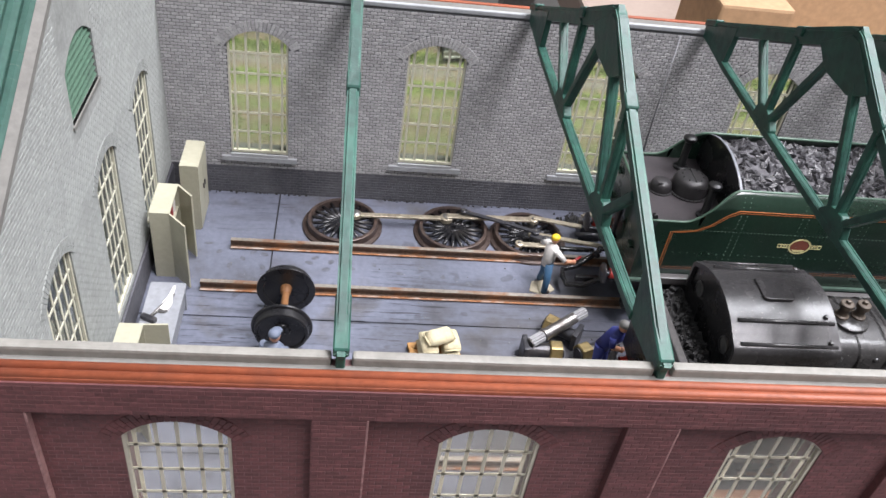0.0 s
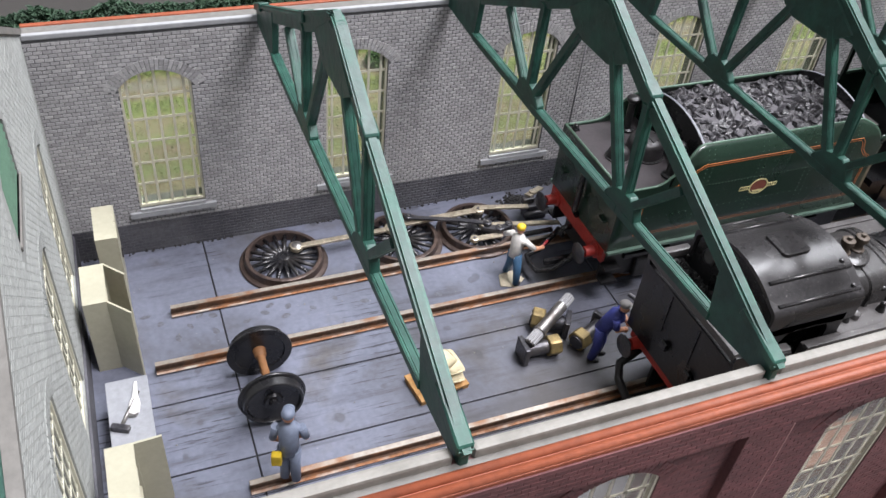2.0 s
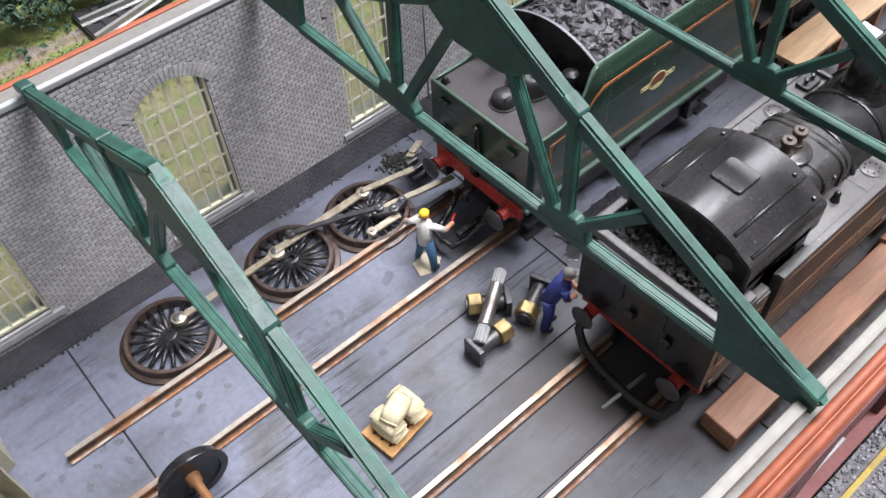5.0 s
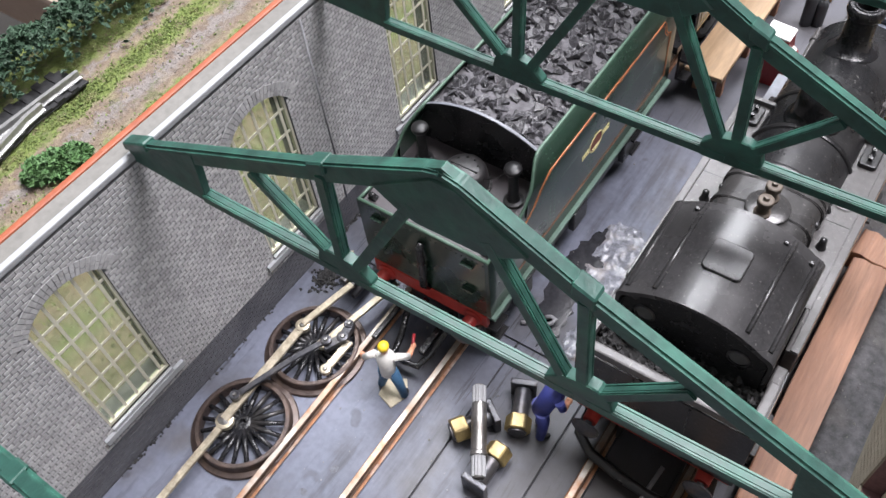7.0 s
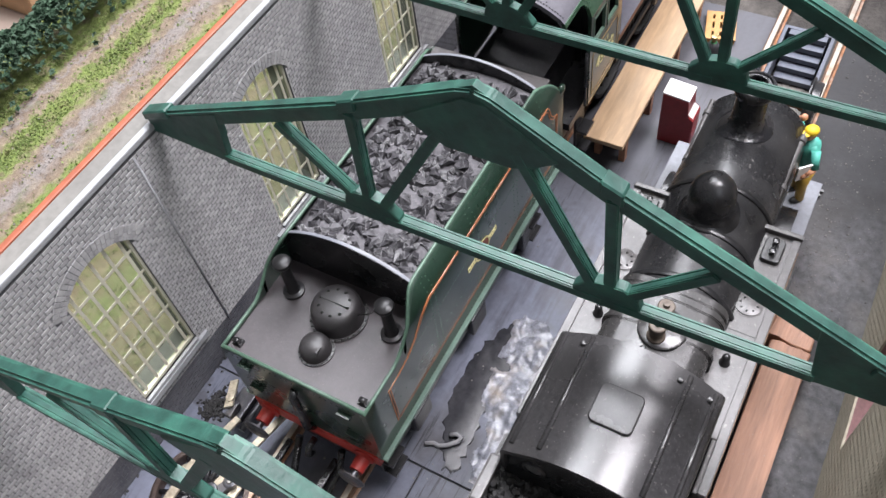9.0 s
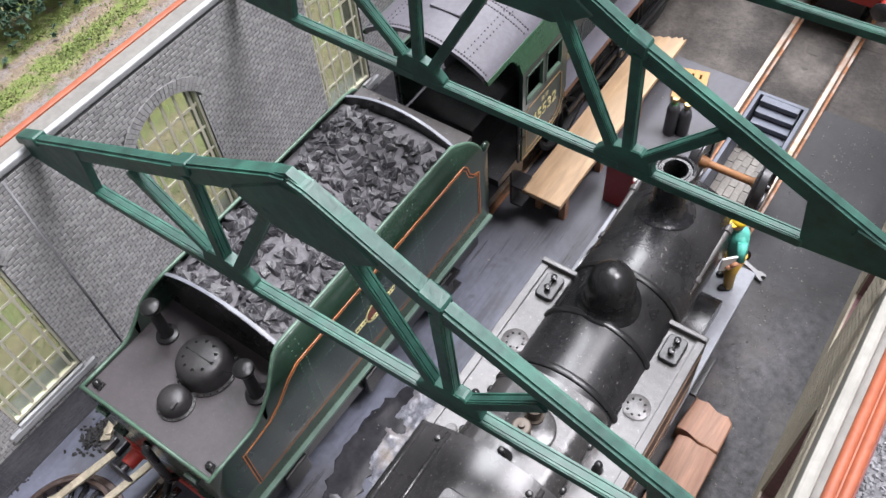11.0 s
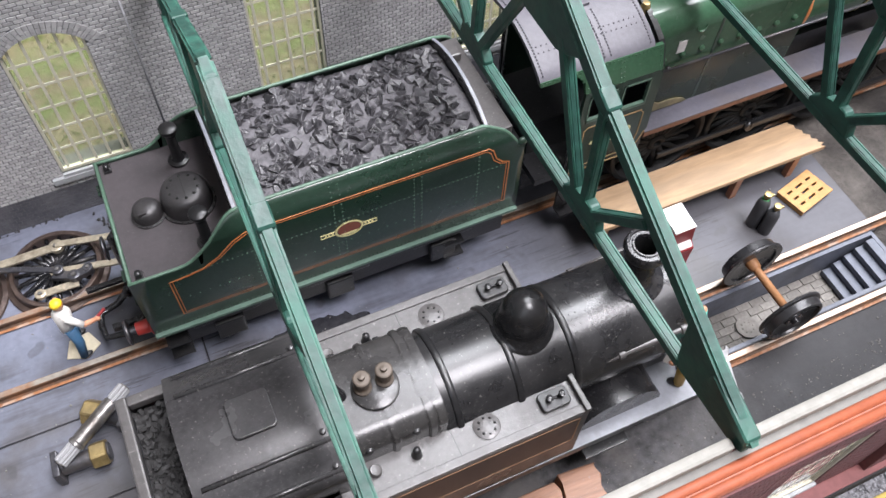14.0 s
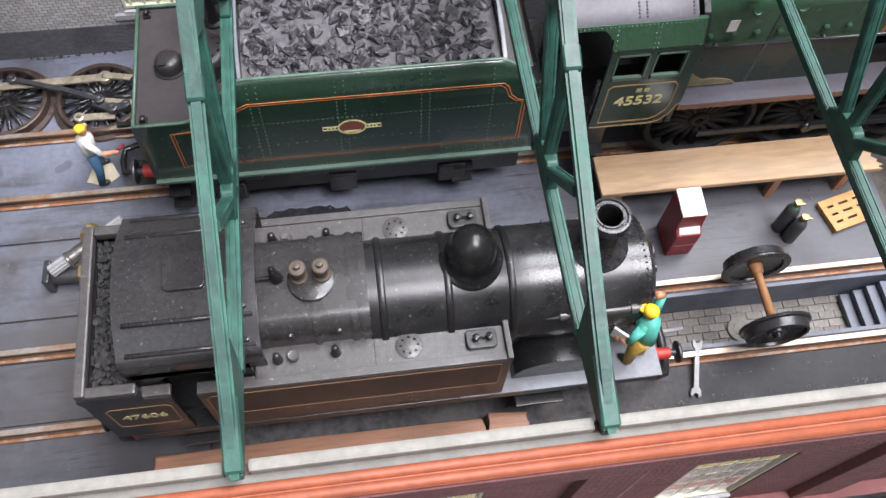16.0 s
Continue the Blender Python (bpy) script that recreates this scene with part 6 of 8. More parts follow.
        tube(bm, [(x - way, -12.0, 9.5), (x + way * 3, -12.8, 6.5), (x + way * 5.6, -12.0, 4.6), (x + way * 6.6, -9.0, 4.0), (x + way * 6.9, -4, 3.8), (x + way * 6.5, 3, 3.8), (x + way * 5.4, 9.5, 4.2), (x + way * 3.4, 13.0, 5.4), (x - way, 12.8, 9.5)], 1.05, 10)
        part("hook_loop", bm, BLACK_LOCO, t, "dusty black coupling loop")
        bm = bm_new()
        cyl(bm, (x + way * 1, -3.6, 5.0), (x + way * 12.5, -2.4, 3.0), 0.45, seg=8)
        part("coupling_pin", bm, PIPE_GREY, t, "thin grey coupling bar")
    # bunker number panel, both sides
    for s in (-1, 1):
        bm = bm_new()
        o = s * (H + 0.02)
        prism(bm, [(4.9, 22.4), (13.8, 22.4), (14.6, 23.2), (14.6, 31.4), (13.8, 32.2), (4.9, 32.2), (4.1, 31.4), (4.1, 23.2)], "y", min(o, o + s * 0.06), max(o, o + s * 0.06))
        panel = part("number_panel", bm, BROWN_TANK, bunker)
        bm = bm_new()
        strip(bm, [(4.9, 22.4), (13.8, 22.4), (14.6, 23.2), (14.6, 31.4), (13.8, 32.2), (4.9, 32.2), (4.1, 31.4), (4.1, 23.2)], o + s * 0.05, 0.24, s, True)
        part("lining", bm, surface("buff_panel_lining_%d" % (s + 2), (0.26, 0.155, 0.09), 0.5), panel)
        lettering("number", "47606", 3.0, FADED_TEXT, panel, pose(MM * 9.35, MM * (o + s * 0.12), MM * 27.2, 90, 0, 0 if s < 0 else 180))
    # tanks, bunker and firebox stand lower than they are drawn above
    for ob in t.children_recursive:
        root = ob
        while root.parent != t:
            root = root.parent
        if root.name.split(".")[0] in ("side_tank", "firebox"):
            if ob.location.z:
                ob.location.z = MM * 16.4 + 0.875 * (ob.location.z - MM * 16.4)
            else:
                for v in ob.data.vertices:
                    v.co.z = MM * 16.4 + 0.875 * (v.co.z - MM * 16.4)
    return t


tank_engine()


def express_engine():
    X, Y = 190.6, 6.4
    t = thing("express_locomotive", X, Y, 0, "lined green express locomotive with a dusty grey cab roof", "locomotive")
    H = 15.9
    # cab
    prof = [(-H, 24.4), (-H, 49.2), (-14.1, 54.0)] + arch_line(0, 13.3, 54.8, 58.5, 14) + [(14.1, 54.0), (H, 49.2), (H, 24.4)]
    roof = [(-14.1, 54.0)] + arch_line(0, 13.4, 54.9, 58.9, 18) + [(14.1, 54.0)]
    bm = bm_new()
    prism(bm, roof + [(y * 0.95, z - 0.8) for y, z in roof[::-1]], "x", -2.0, 22.8)
    r = shade_auto(part("cab_roof", bm, ROOF_GREY, t, "dusty violet-grey riveted cab roof"), 40)
    bm = bm_new()
    pts = []
    for y, z in arch_line(0, 13.4, 54.9, 58.9, 44):
        pts += [(x, y, z + 0.02) for x in (-1.2, 21.9)] + ([(x, y, z + 0.02) for x in (11.8, 13.2)] if abs(y) > 4 else [])
    rivets(bm, pts, (0, 0, 1), 0.26, 0.24)
    for s in (-1, 1):
        rivets(bm, [(-0.4 + 1.1 * k, s * 8.4, 57.40) for k in range(20)] + [(-0.4 + 1.1 * k, s * 9.6, 56.92) for k in range(20)], (0, 0, 1), 0.2, 0.2)
    part("rivets", bm, ROOF_RIVET, r, kind="stuff")
    bm = bm_new()
    box(bm, 5.5, 13.5, -3.4, 3.4, 58.2, 59.3, 0.2)
    part("roof_ventilator", bm, ROOF_GREY, r)
    bm = bm_new()
    lathe(bm, [(0.8, 0), (0.7, 1.2), (1.0, 1.4), (0.7, 2.4), (0, 2.6)], (24.4, -6.5, 55.6), seg=14)
    part("whistle", bm, BRASS, r, "small brass whistle")
    for s in (-1, 1):
        a, b = min(s * H, s * (H - 0.8)), max(s * H, s * (H - 0.8))
        bm = bm_new()
        # side sheet round two windows and the doorway
        prism(bm, [(7.6, 24.6), (20.4, 24.6), (22.6, 25.4), (24.2, 27.6), (25.2, 31.0), (25.6, 31.6), (25.2, 40.1), (7.6, 40.1)], "y", a, b)
        for x0, x1 in ((7.6, 8.9), (15.4, 16.5), (22.8, 25.2)):
            prism(bm, [(x0, 40.1), (x1, 40.1), (x1, 47.5), (x0, 47.5)], "y", a, b)
        prism(bm, [(7.6, 47.5), (25.0, 47.5), (24.8, 49.2), (7.6, 49.2)], "y", a, b)
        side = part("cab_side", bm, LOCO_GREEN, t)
        bm = bm_new()
        q = [(s * (H + 0.05), 49.1), (s * 14.2, 54.1), (s * 13.4, 54.1), (s * (H - 0.75), 49.1)]
        prism(bm, q, "x", 7.4, 24.6)
        # eave strip over the open doorway, with its rounded corner
        q = [(s * 14.45, 53.2), (s * 14.2, 54.1), (s * 13.4, 54.1), (s * 13.65, 53.2)]
        prism(bm, q, "x", -2.0, 7.4)
        for k in range(5):
            d = 0.45 * k * k / 4
            q = [(s * (14.5 + 0.32 * d), 53.2 - d), (s * 14.45, 53.3), (s * 13.65, 53.3), (s * (13.7 + 0.32 * d), 53.2 - d)]
            prism(bm, q, "x", 4.9 + 0.5 * k, 5.4 + 0.5 * k)
        # tilted panel takes the paler green, its extra light put into the colour
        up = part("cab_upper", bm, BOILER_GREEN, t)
        bm = bm_new()
        nn = Vector((0, s * 5.0, 1.7)).normalized()
        f = lambda x, k: (x, s * (H + 0.08) - s * 1.7 * k, 49.1 + 5.0 * k)
        rivets(bm, [f(-1.6 + 0.8 * k, 0.93) for k in range(33)] + [f(x, k / 5) for x in (8.0, 15.2, 15.9, 24.0) for k in range(5)], nn, 0.18, 0.18)
        part("rivets", bm, BOILER_GREEN, up, kind="stuff")
        bm = bm_new()
        for x0, x1 in ((8.9, 15.4), (16.5, 22.8)):
            for e in ((x0, x0 + 0.35, 40.1, 47.5), (x1 - 0.35, x1, 40.1, 47.5), (x0, x1, 40.1, 40.9), (x0, x1, 47.1, 47.5)):
                box(bm, e[0], e[1], min(s * (H - 0.6), s * (H + 0.12)), max(s * (H - 0.6), s * (H + 0.12)), e[2], e[3])
        part("window_rims", bm, surface("pale_window_rim_%d" % (s + 2), (0.09, 0.15, 0.11), 0.4), side)
        o = s * (H + 0.02)
        bm = bm_new()
        strip(bm, [(9.2, 26.4), (19.8, 26.4), (21.6, 27.4), (22.8, 29.2), (23.2, 31.0), (23.2, 37.4), (22.4, 38.4), (10.0, 38.4), (9.2, 37.6)], o, 0.3, s, True)
        strip(bm, [(7.8, 24.9), (20.3, 24.9), (22.4, 25.6), (23.9, 27.7), (25.0, 31.0)], o, 0.35, s)
        part("lining", bm, surface("buff_cab_lining_%d" % (s + 2), (0.36, 0.24, 0.11), 0.5), side, "thin buff cab lining")
        lettering("number", "45532", 4.0, CREAM_TEXT, side, pose(MM * 16.2, MM * (o + s * 0.1), MM * 33.2, 90, 0, 0 if s < 0 else 180))
        for k in range(2):
            bm = bm_new()
            box(bm, 15.0 + 1.6 * k, 16.1 + 1.6 * k, min(o, o + s * 0.1), max(o, o + s * 0.1), 36.0, 37.0)
            part("power_mark", bm, FADED_TEXT, side)
        bm = bm_new()
        cyl(bm, (6.9, s * (H - 0.4), 25), (6.9, s * (H - 0.4), 40), 0.4, seg=8)
        part("handrail", bm, BLACK_SATIN, t)
        # running plate, wheels and steps
        bm = bm_new()
        prism(bm, [(s * 15.7, 28.9), (s * 15.7, 29.8), (s * 9.0, 29.8), (s * 9.0, 28.9)], "x", 25.7, 132)
        plate = surface("dusty_violet_plate_%d" % (s + 2), (0.085, 0.082, 0.100), 0.45, dirt=(0.10, 0.085, 0.078), amount=0.75, patch=14, flecks=0.15)
        plate.node_tree.nodes["Principled BSDF"].inputs["Specular IOR Level"].default_value = 0.35
        part("running_plate", bm, plate, t, "dusty dark running plate")
        bm = bm_new()
        box(bm, 25.6, 132, min(s * 15.0, s * 15.75), max(s * 15.0, s * 15.75), 28.2, 29.5)
        part("plate_edge", bm, surface("rusty_edge_%d" % (s + 2), (0.20, 0.09, 0.05), 0.6), t)
        for x in (36, 62, 88):
            # wheels darkened by colour for the shade below the plate
            spoked_wheel(t, x, s * 8.4, 15.6, 12.8, (0, s, 0), 18, tyre=WHEEL_SHADED, iron=WHEEL_SHADED)
        # steel rod given black, so the shade down here is painted in
        bm = bm_new()
        box(bm, 36, 88, s * 11.6 - 0.4, s * 11.6 + 0.4, 11.4, 13.0, 0.2)
        cyl(bm, (62, s * 11, 12), (62, s * 13, 12), 1.3, seg=14)
        box(bm, 62, 112, s * 12.8 - 0.4, s * 12.8 + 0.4, 12.0, 13.6, 0.2)
        part("coupling_rod", bm, BLACK_LOCO, t, "side rod, blackened for the shade under the plate")
        bm = bm_new()
        for z in (7.5, 13.5):
            box(bm, 8.5, 13, min(s * 12.5, s * 15.6), max(s * 12.5, s * 15.6), z, z + 0.7)
        box(bm, 8.5, 13, min(s * 12.4, s * 13), max(s * 12.4, s * 13), 7.5, 24.4)
        part("footstep", bm, BLACK_LOCO, t)
    bm = bm_new()
    prism(bm, [(y * 0.97, z - 0.6) for y, z in prof], "x", 24.2, 25.4)
    box(bm, 0.5, 24.2, -14.6, 14.6, 22.5, 24.4)
    box(bm, 20, 24.2, -9, 9, 24.4, 46)
    cyl(bm, (19.2, 0, 34), (20, 0, 34), 3.2, seg=20)
    part("cab_front", bm, BLACK_LOCO, t)
    # firebox and boiler
    fbx = lambda h, w, r: [(-w + 0.5, 29.8), (-w, 42)] + [(-w, h - r)] + arc(-w + r, h - r, r, 180, 100, 7) + arc(w - r, h - r, r, 80, 0, 7) + [(w, 42), (w - 0.5, 29.8)]
    bm = bm_new()
    prism(bm, fbx(56.6, 11.6, 4.4), "x", 25.0, 64.0)
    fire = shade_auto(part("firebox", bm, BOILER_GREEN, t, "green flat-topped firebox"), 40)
    for s in (-1, 1):
        for k in range(8):
            bm = bm_new()
            lathe(bm, [(0.75, 0), (0.75, 0.3), (0.35, 0.7), (0, 0.7)], (28.1 + 4.65 * k, s * 11.6, 46.1), (0, s, 0), 12)
            part("wash_plug", bm, BOILER_GREEN, fire)
        for k in range(3):
            bm = bm_new()
            lathe(bm, [(1.35, -0.6), (1.35, 0.3), (1.1, 0.42), (0.95, 0.15), (0, 0.15)], (26.9 + 8.7 * k if k else 44.2, s * 11.3, 52.3 if k else 52.2), (0, s, 0.35), 18)
            part("plug_cover", bm, BOILER_GREEN, fire)
        bm = bm_new()
        prism(bm, [(y, z) for y, z in [(s * 11.68, 53.0), (s * 11.72, 42.0), (s * 11.2, 30.0), (s * 11.0, 30.0), (s * 11.4, 42.0), (s * 11.4, 53.0)]], "x", 40.4, 41.1)
        part("wrapper_band", bm, LOCO_GREEN, fire)
        # added skirt: darker green carries the inward slope's shade, browner patches the grime
        bm = bm_new()
        prism(bm, [(s * 11.66, 42.6), (s * 11.64, 41.8), (s * 11.17, 30.0), (s * 10.9, 30.0), (s * 11.4, 42.6)], "x", 25.2, 63.8)
        part("lower_cladding", bm, surface("shaded_grimy_green_%d" % (s + 2), (0.016, 0.028, 0.018), 0.26, dirt=(0.062, 0.054, 0.038), amount=0.8, patch=12, grain=1.0, spread=0.2, flecks=0.15), fire, "lower firebox side, shade and grime put in its green")
        bm = bm_new()
        smear = [(25.9, 30.3), (38.6, 30.3), (37.6, 31.3), (35.8, 32.0), (33.4, 32.4), (31.0, 32.3), (29.4, 33.4), (27.6, 35.2), (25.9, 35.8)]
        prism(bm, smear, "y", min(s * 11.35, s * 11.62), max(s * 11.35, s * 11.62))
        part("dried_smear", bm, surface("tan_smear_%d" % (s + 2), (0.20, 0.165, 0.095), 0.5, dirt=(0.09, 0.10, 0.06), amount=0.9, patch=4), fire, "dried tan smear on the lower firebox")
    bm = bm_new()
    for s in (-1, 1):
        cyl(bm, (25.6, s * 12.3, 43.4), (120, s * 12.3, 43.4), 0.3, seg=8)
        for x in (30, 52, 74, 96):
            cyl(bm, (x, s * 11.4, 43.4), (x, s * 12.4, 43.4), 0.5, seg=8)
    part("handrail", bm, DARK_STEEL, t, "dull steel handrail")
    bm = bm_new()
    box(bm, 31.0, 32.9, -11.75, -11.6, 46.9, 49.9)
    part("plate", bm, WHITE_PAINT, fire, "small white enamel plate")
    bm = bm_new()
    lathe(bm, [(11.4, 0), (10.7, 56)], (64, 0, 45.2), (1, 0, 0), 44)
    boiler = part("boiler", bm, BOILER_GREEN, t, "green boiler barrel")
    for x in (64.2, 82, 100):
        bm = bm_new()
        R = 11.5 - 0.8 * (x - 64) / 56
        lathe(bm, [(R, 0), (R + 0.15, 0), (R + 0.15, 0.8), (R, 0.8)], (x, 0, 45.2), (1, 0, 0), 44)
        part("boiler_band", bm, LINING if x < 70 else FADED_TEXT, boiler, "orange boiler band")
    bm = bm_new()
    lathe(bm, [(10.8, 0), (10.8, 18), (9, 19.5), (0, 20)], (120, 0, 45.2), (1, 0, 0), 40)
    part("smokebox", bm, BLACK_LOCO, t)
    bm = bm_new()
    lathe(bm, [(3.4, -1), (2.8, 0.3), (2.6, 3), (1.5, 4.2), (0, 4.5)], (44, 0, 56.4), seg=24)
    part("safety_valve", bm, BRASS, fire, "brass safety valve cover")
    bm = bm_new()
    box(bm, 2, 138, -7.4, 7.4, 12, 34)
    box(bm, 26, 54, -9.5, 9.5, 24, 34)
    part("frame", bm, BLACK_LOCO, t)


express_engine()


def far_engine():
    t = thing("black_locomotive", 302, -45.4, 0, "black locomotive end with a red buffer beam on the far track", "locomotive")
    bm = bm_new()
    box(bm, 0, 1.2, -15, 15, 10.5, 17, 0.15)
    part("buffer_beam", bm, RED_BEAM, t, "red buffer beam")
    for y in (-11, 11):
        buffer(t, 0, y, 13.6, -1)
    bm = bm_new()
    box(bm, 1.2, 60, -15.4, 15.4, 16, 17.2)
    box(bm, 3, 60, -6, 6, 4, 16)
    part("footplate", bm, BLACK_LOCO, t)
    bm = bm_new()
    lathe(bm, [(0, -1.5), (7, -0.8), (9.8, 0), (10, 0.6), (10, 52)], (8, 0, 31), (1, 0, 0), 40)
    part("smokebox", bm, BLACK_LOCO, t)
    for s in (-1, 1):
        for x in (14, 38):
            spoked_wheel(t, x, s * 8.3, 10, 8, (0, s, 0), 12, tyre=DARK_STEEL)


far_engine()


# ---- loose things on the shed floor ----
def driving_wheel(x, y, r, pin, turn):
    t = thing("driving_wheel", x, y, 0, "rusty-rimmed black spoked driving wheel lying flat on the shed floor", "wheel", "wheels on the floor", turn)
    w = spoked_wheel(t, 0, 0, 1.42, r, (0, 0, 1), 19, boss=pin, depth=0.135)
    w.name = "spoked_wheel"
    bm = bm_new()
    lathe(bm, [(1.0, 1.2), (1.0, 3.6), (1.35, 3.7), (1.35, 4.4), (0.9, 4.7), (0, 4.8)], (pin[0] * r, pin[1] * r, 0), seg=18)
    part("crank_pin", bm, BARE_STEEL, t)


driving_wheel(35.8, 28.4, 10.2, (0.36, 0.12), 0)
driving_wheel(68.0, 27.6, 10.2, (-0.18, 0.28), 0)
driving_wheel(90.3, 26.6, 10.2, (0.14, 0.40), 0)


def flat_rod(name, pts, w, z, h, mat, label, category, eyes=(), fork=False):
    """A flat lying rod along (x, y) points with rounded eyes."""
    t = thing(name, pts[0][0], pts[0][1], 0, label, category)
    o = Vector(pts[0])
    bm = bm_new()
    for k, (p, q) in enumerate(zip(pts, pts[1:])):
        p, q = Vector(p) - o, Vector(q) - o
        d = (q - p).normalized()
        n = Vector((-d.y, d.x)) * w / 2
        prism(bm, [p + n, q + n, q - n, p - n], "z", z + 0.03 * k, z + h + 0.03 * k, bevel=0.12)
    part("bar", bm, mat, t)
    for (ex, ey), r in eyes:
        c = Vector((ex, ey)) - o
        bm = bm_new()
        lathe(bm, [(r * 0.45, z - 0.15), (r, z - 0.15), (r, z + h + 0.2), (r * 0.8, z + h + 0.35), (r * 0.45, z + h + 0.3)], (c.x, c.y, 0), seg=22)
        e = part("eye", bm, mat, t)
        bm = bm_new()
        lathe(bm, [(r * 0.45, z - 0.2), (r * 0.42, z + h + 0.3), (r * 0.3, z + h + 0.55), (0, z + h + 0.6)], (c.x, c.y, 0), seg=14)
        part("pin", bm, BARE_STEEL, e)
    return t


flat_rod("coupling_rod", [(39.4, 29.6), (66.0, 30.2)], 1.6, 3.2, 0.8, ROD_BRONZE, "worn bronze-coloured coupling rod lying across the spoked wheels", "rod", [((39.4, 29.6), 1.7), ((66.0, 30.2), 1.9)])
flat_rod("coupling_rod", [(66.0, 30.2), (92.0, 30.6)], 2.0, 4.2, 0.7, ROD_BRONZE, "broad worn coupling rod lying across two spoked wheels", "rod", [((92.0, 30.6), 1.6)])
flat_rod("connecting_rod", [(92.0, 30.6), (106.0, 27.6)], 1.6, 5.0, 0.7, ROD_BRONZE, "pale worn connecting rod running to a black bracket", "rod")
flat_rod("valve_rod", [(71.0, 31.2), (84.0, 26.6), (91.4, 23.2)], 1.3, 5.4, 0.7, DARK_STEEL, "dark steel valve rod lying over the wheels", "rod", [((71.0, 31.2), 1.1), ((91.4, 23.2), 1.2)])
flat_rod("slide_bar", [(90.6, 23.8), (112.0, 19.4)], 1.6, 4.4, 0.7, ROD_BRONZE, "pale slide bar lying beside the rails", "rod", [((90.6, 23.8), 1.2)])
flat_rod("link", [(86.4, 19.8), (94.6, 19.6)], 1.8, 3.6, 0.6, ROD_BRONZE, "short bronze-coloured link with an eye", "link", [((86.4, 19.8), 1.2)])
flat_rod("expansion_link", [(90.0, 23.0), (94.2, 21.0), (97.6, 21.6)], 2.0, 3.9, 1.5, DARK_STEEL, "dark steel valve gear knuckle", "link", [((94.2, 21.0), 1.3), ((97.4, 21.8), 1.1)])
t = thing("bracket", 110.0, 29.6, 0, "black valve gear bracket lying on the floor by the tender", "bracket")
bm = bm_new()
box(bm, -4, 2.5, -2.2, 1.6, 0.2, 5.2, 0.3)
box(bm, -5, -1.5, -1.0, 0.6, 5.2, 7.0, 0.3)
cyl(bm, (-5.5, -3, 3.2), (4, -3, 3.2), 0.8, seg=10)
part("body", bm, DARK_STEEL, t)
bm = bm_new()
prism(bm, [(-4, 1.0), (1.5, 3.4), (2.6, 2.2), (-2.8, -0.4)], "z", 7.0, 7.7)
lathe(bm, [(0.9, 0), (0.9, 0.5), (0, 0.6)], (-1.6, 1.0, 7.7), seg=12)
part("arm", bm, ROD_BRONZE, t)


def wheelset(x, y, z, label, far=7.5, r=6.5):
    t = thing("wheelset", x, y, z, label, "wheelset", "wagon wheelsets")
    for s in (-1, 1):
        spoked_wheel(t, 0, s * far, r * 1.08, r, (0, s, 0), 0, disc=True, tyre=WAGON_WHEEL)
    bm = bm_new()
    lathe(bm, [(0, -far + 0.4), (1.5, -far + 0.4), (1.3, -far + 2.2), (0.95, -far + 2.6), (0.9, far - 2.6), (1.3, far - 2.2), (1.5, far - 0.4), (0, far - 0.4)], (0, 0, r * 1.08), (0, 1, 0), 16)
    part("axle", bm, AXLE_RUST, t, "rust-brown axle")


wheelset(22.4, -13.4, 0.0, "black disc wagon wheelset with rusty axle on the floor")
wheelset(231.8, -45.0, 2.2, "black disc wagon wheelset with rusty axle on the pit rails", 7.7)


def bolt(x, y, turn, length, label, tilt=0.0, z=2.9):
    t = thing("large_bolt", x, y, z, label, "bolt", "giant bolts")
    t.matrix_basis = pose(MM * x, MM * y, MM * z, 0, tilt, turn)
    bm = bm_new()
    cyl(bm, (0.8, 0, 0), (length, 0, 0), 1.75, seg=20)
    for k in range(5):
        lathe(bm, [(1.75, 0), (1.95, 0.2), (1.75, 0.4)], (length - 3.0 + 0.6 * k, 0, 0), (1, 0, 0), 20)
    part("shank", bm, DARK_STEEL, t)
    bm = bm_new()
    box(bm, -0.6, 0.8, -2.7, 2.7, -2.7, 2.7, 0.3)
    part("square_head", bm, DARK_STEEL, t)
    bm = bm_new()
    prism(bm, [(2.75 * math.cos(k * math.pi / 3), 2.75 * math.sin(k * math.pi / 3)) for k in range(6)], "x", length - 3.6, length - 0.4, bevel=0.25)
    part("hex_nut", bm, BRASS, t, "dull brass hexagon nut")


bolt(82.4, -20.4, -2, 10.0, "dark steel square-headed bolt with brass nut on the floor")
bolt(97.0, -15.6, 146, 9.4, "dark steel bolt with a brass nut lying under a splined shaft")
bolt(105.6, -17.6, 203, 10.4, "dark steel bolt with a brass nut lying beside others")
t = thing("splined_shaft", 83.4, -20.9, 5.6, "bright steel splined shaft leaning on the large bolts", "shaft")
t.matrix_basis = pose(MM * 83.4, MM * -20.9, MM * 5.6, 0, -7.5, 32) @ Matrix.Diagonal((1, 0.82, 0.82, 1))
bm = bm_new()
lathe(bm, [(0, 0), (1.3, 0), (1.5, 0.4), (1.5, 4.2), (2.1, 4.4), (2.1, 5.0), (1.85, 5.2), (1.85, 14.6), (1.5, 14.8), (1.5, 18.2), (1.2, 18.6), (0, 18.6)], (0, 0, 0), (1, 0, 0), 24)
part("shaft", bm, BARE_STEEL, t)
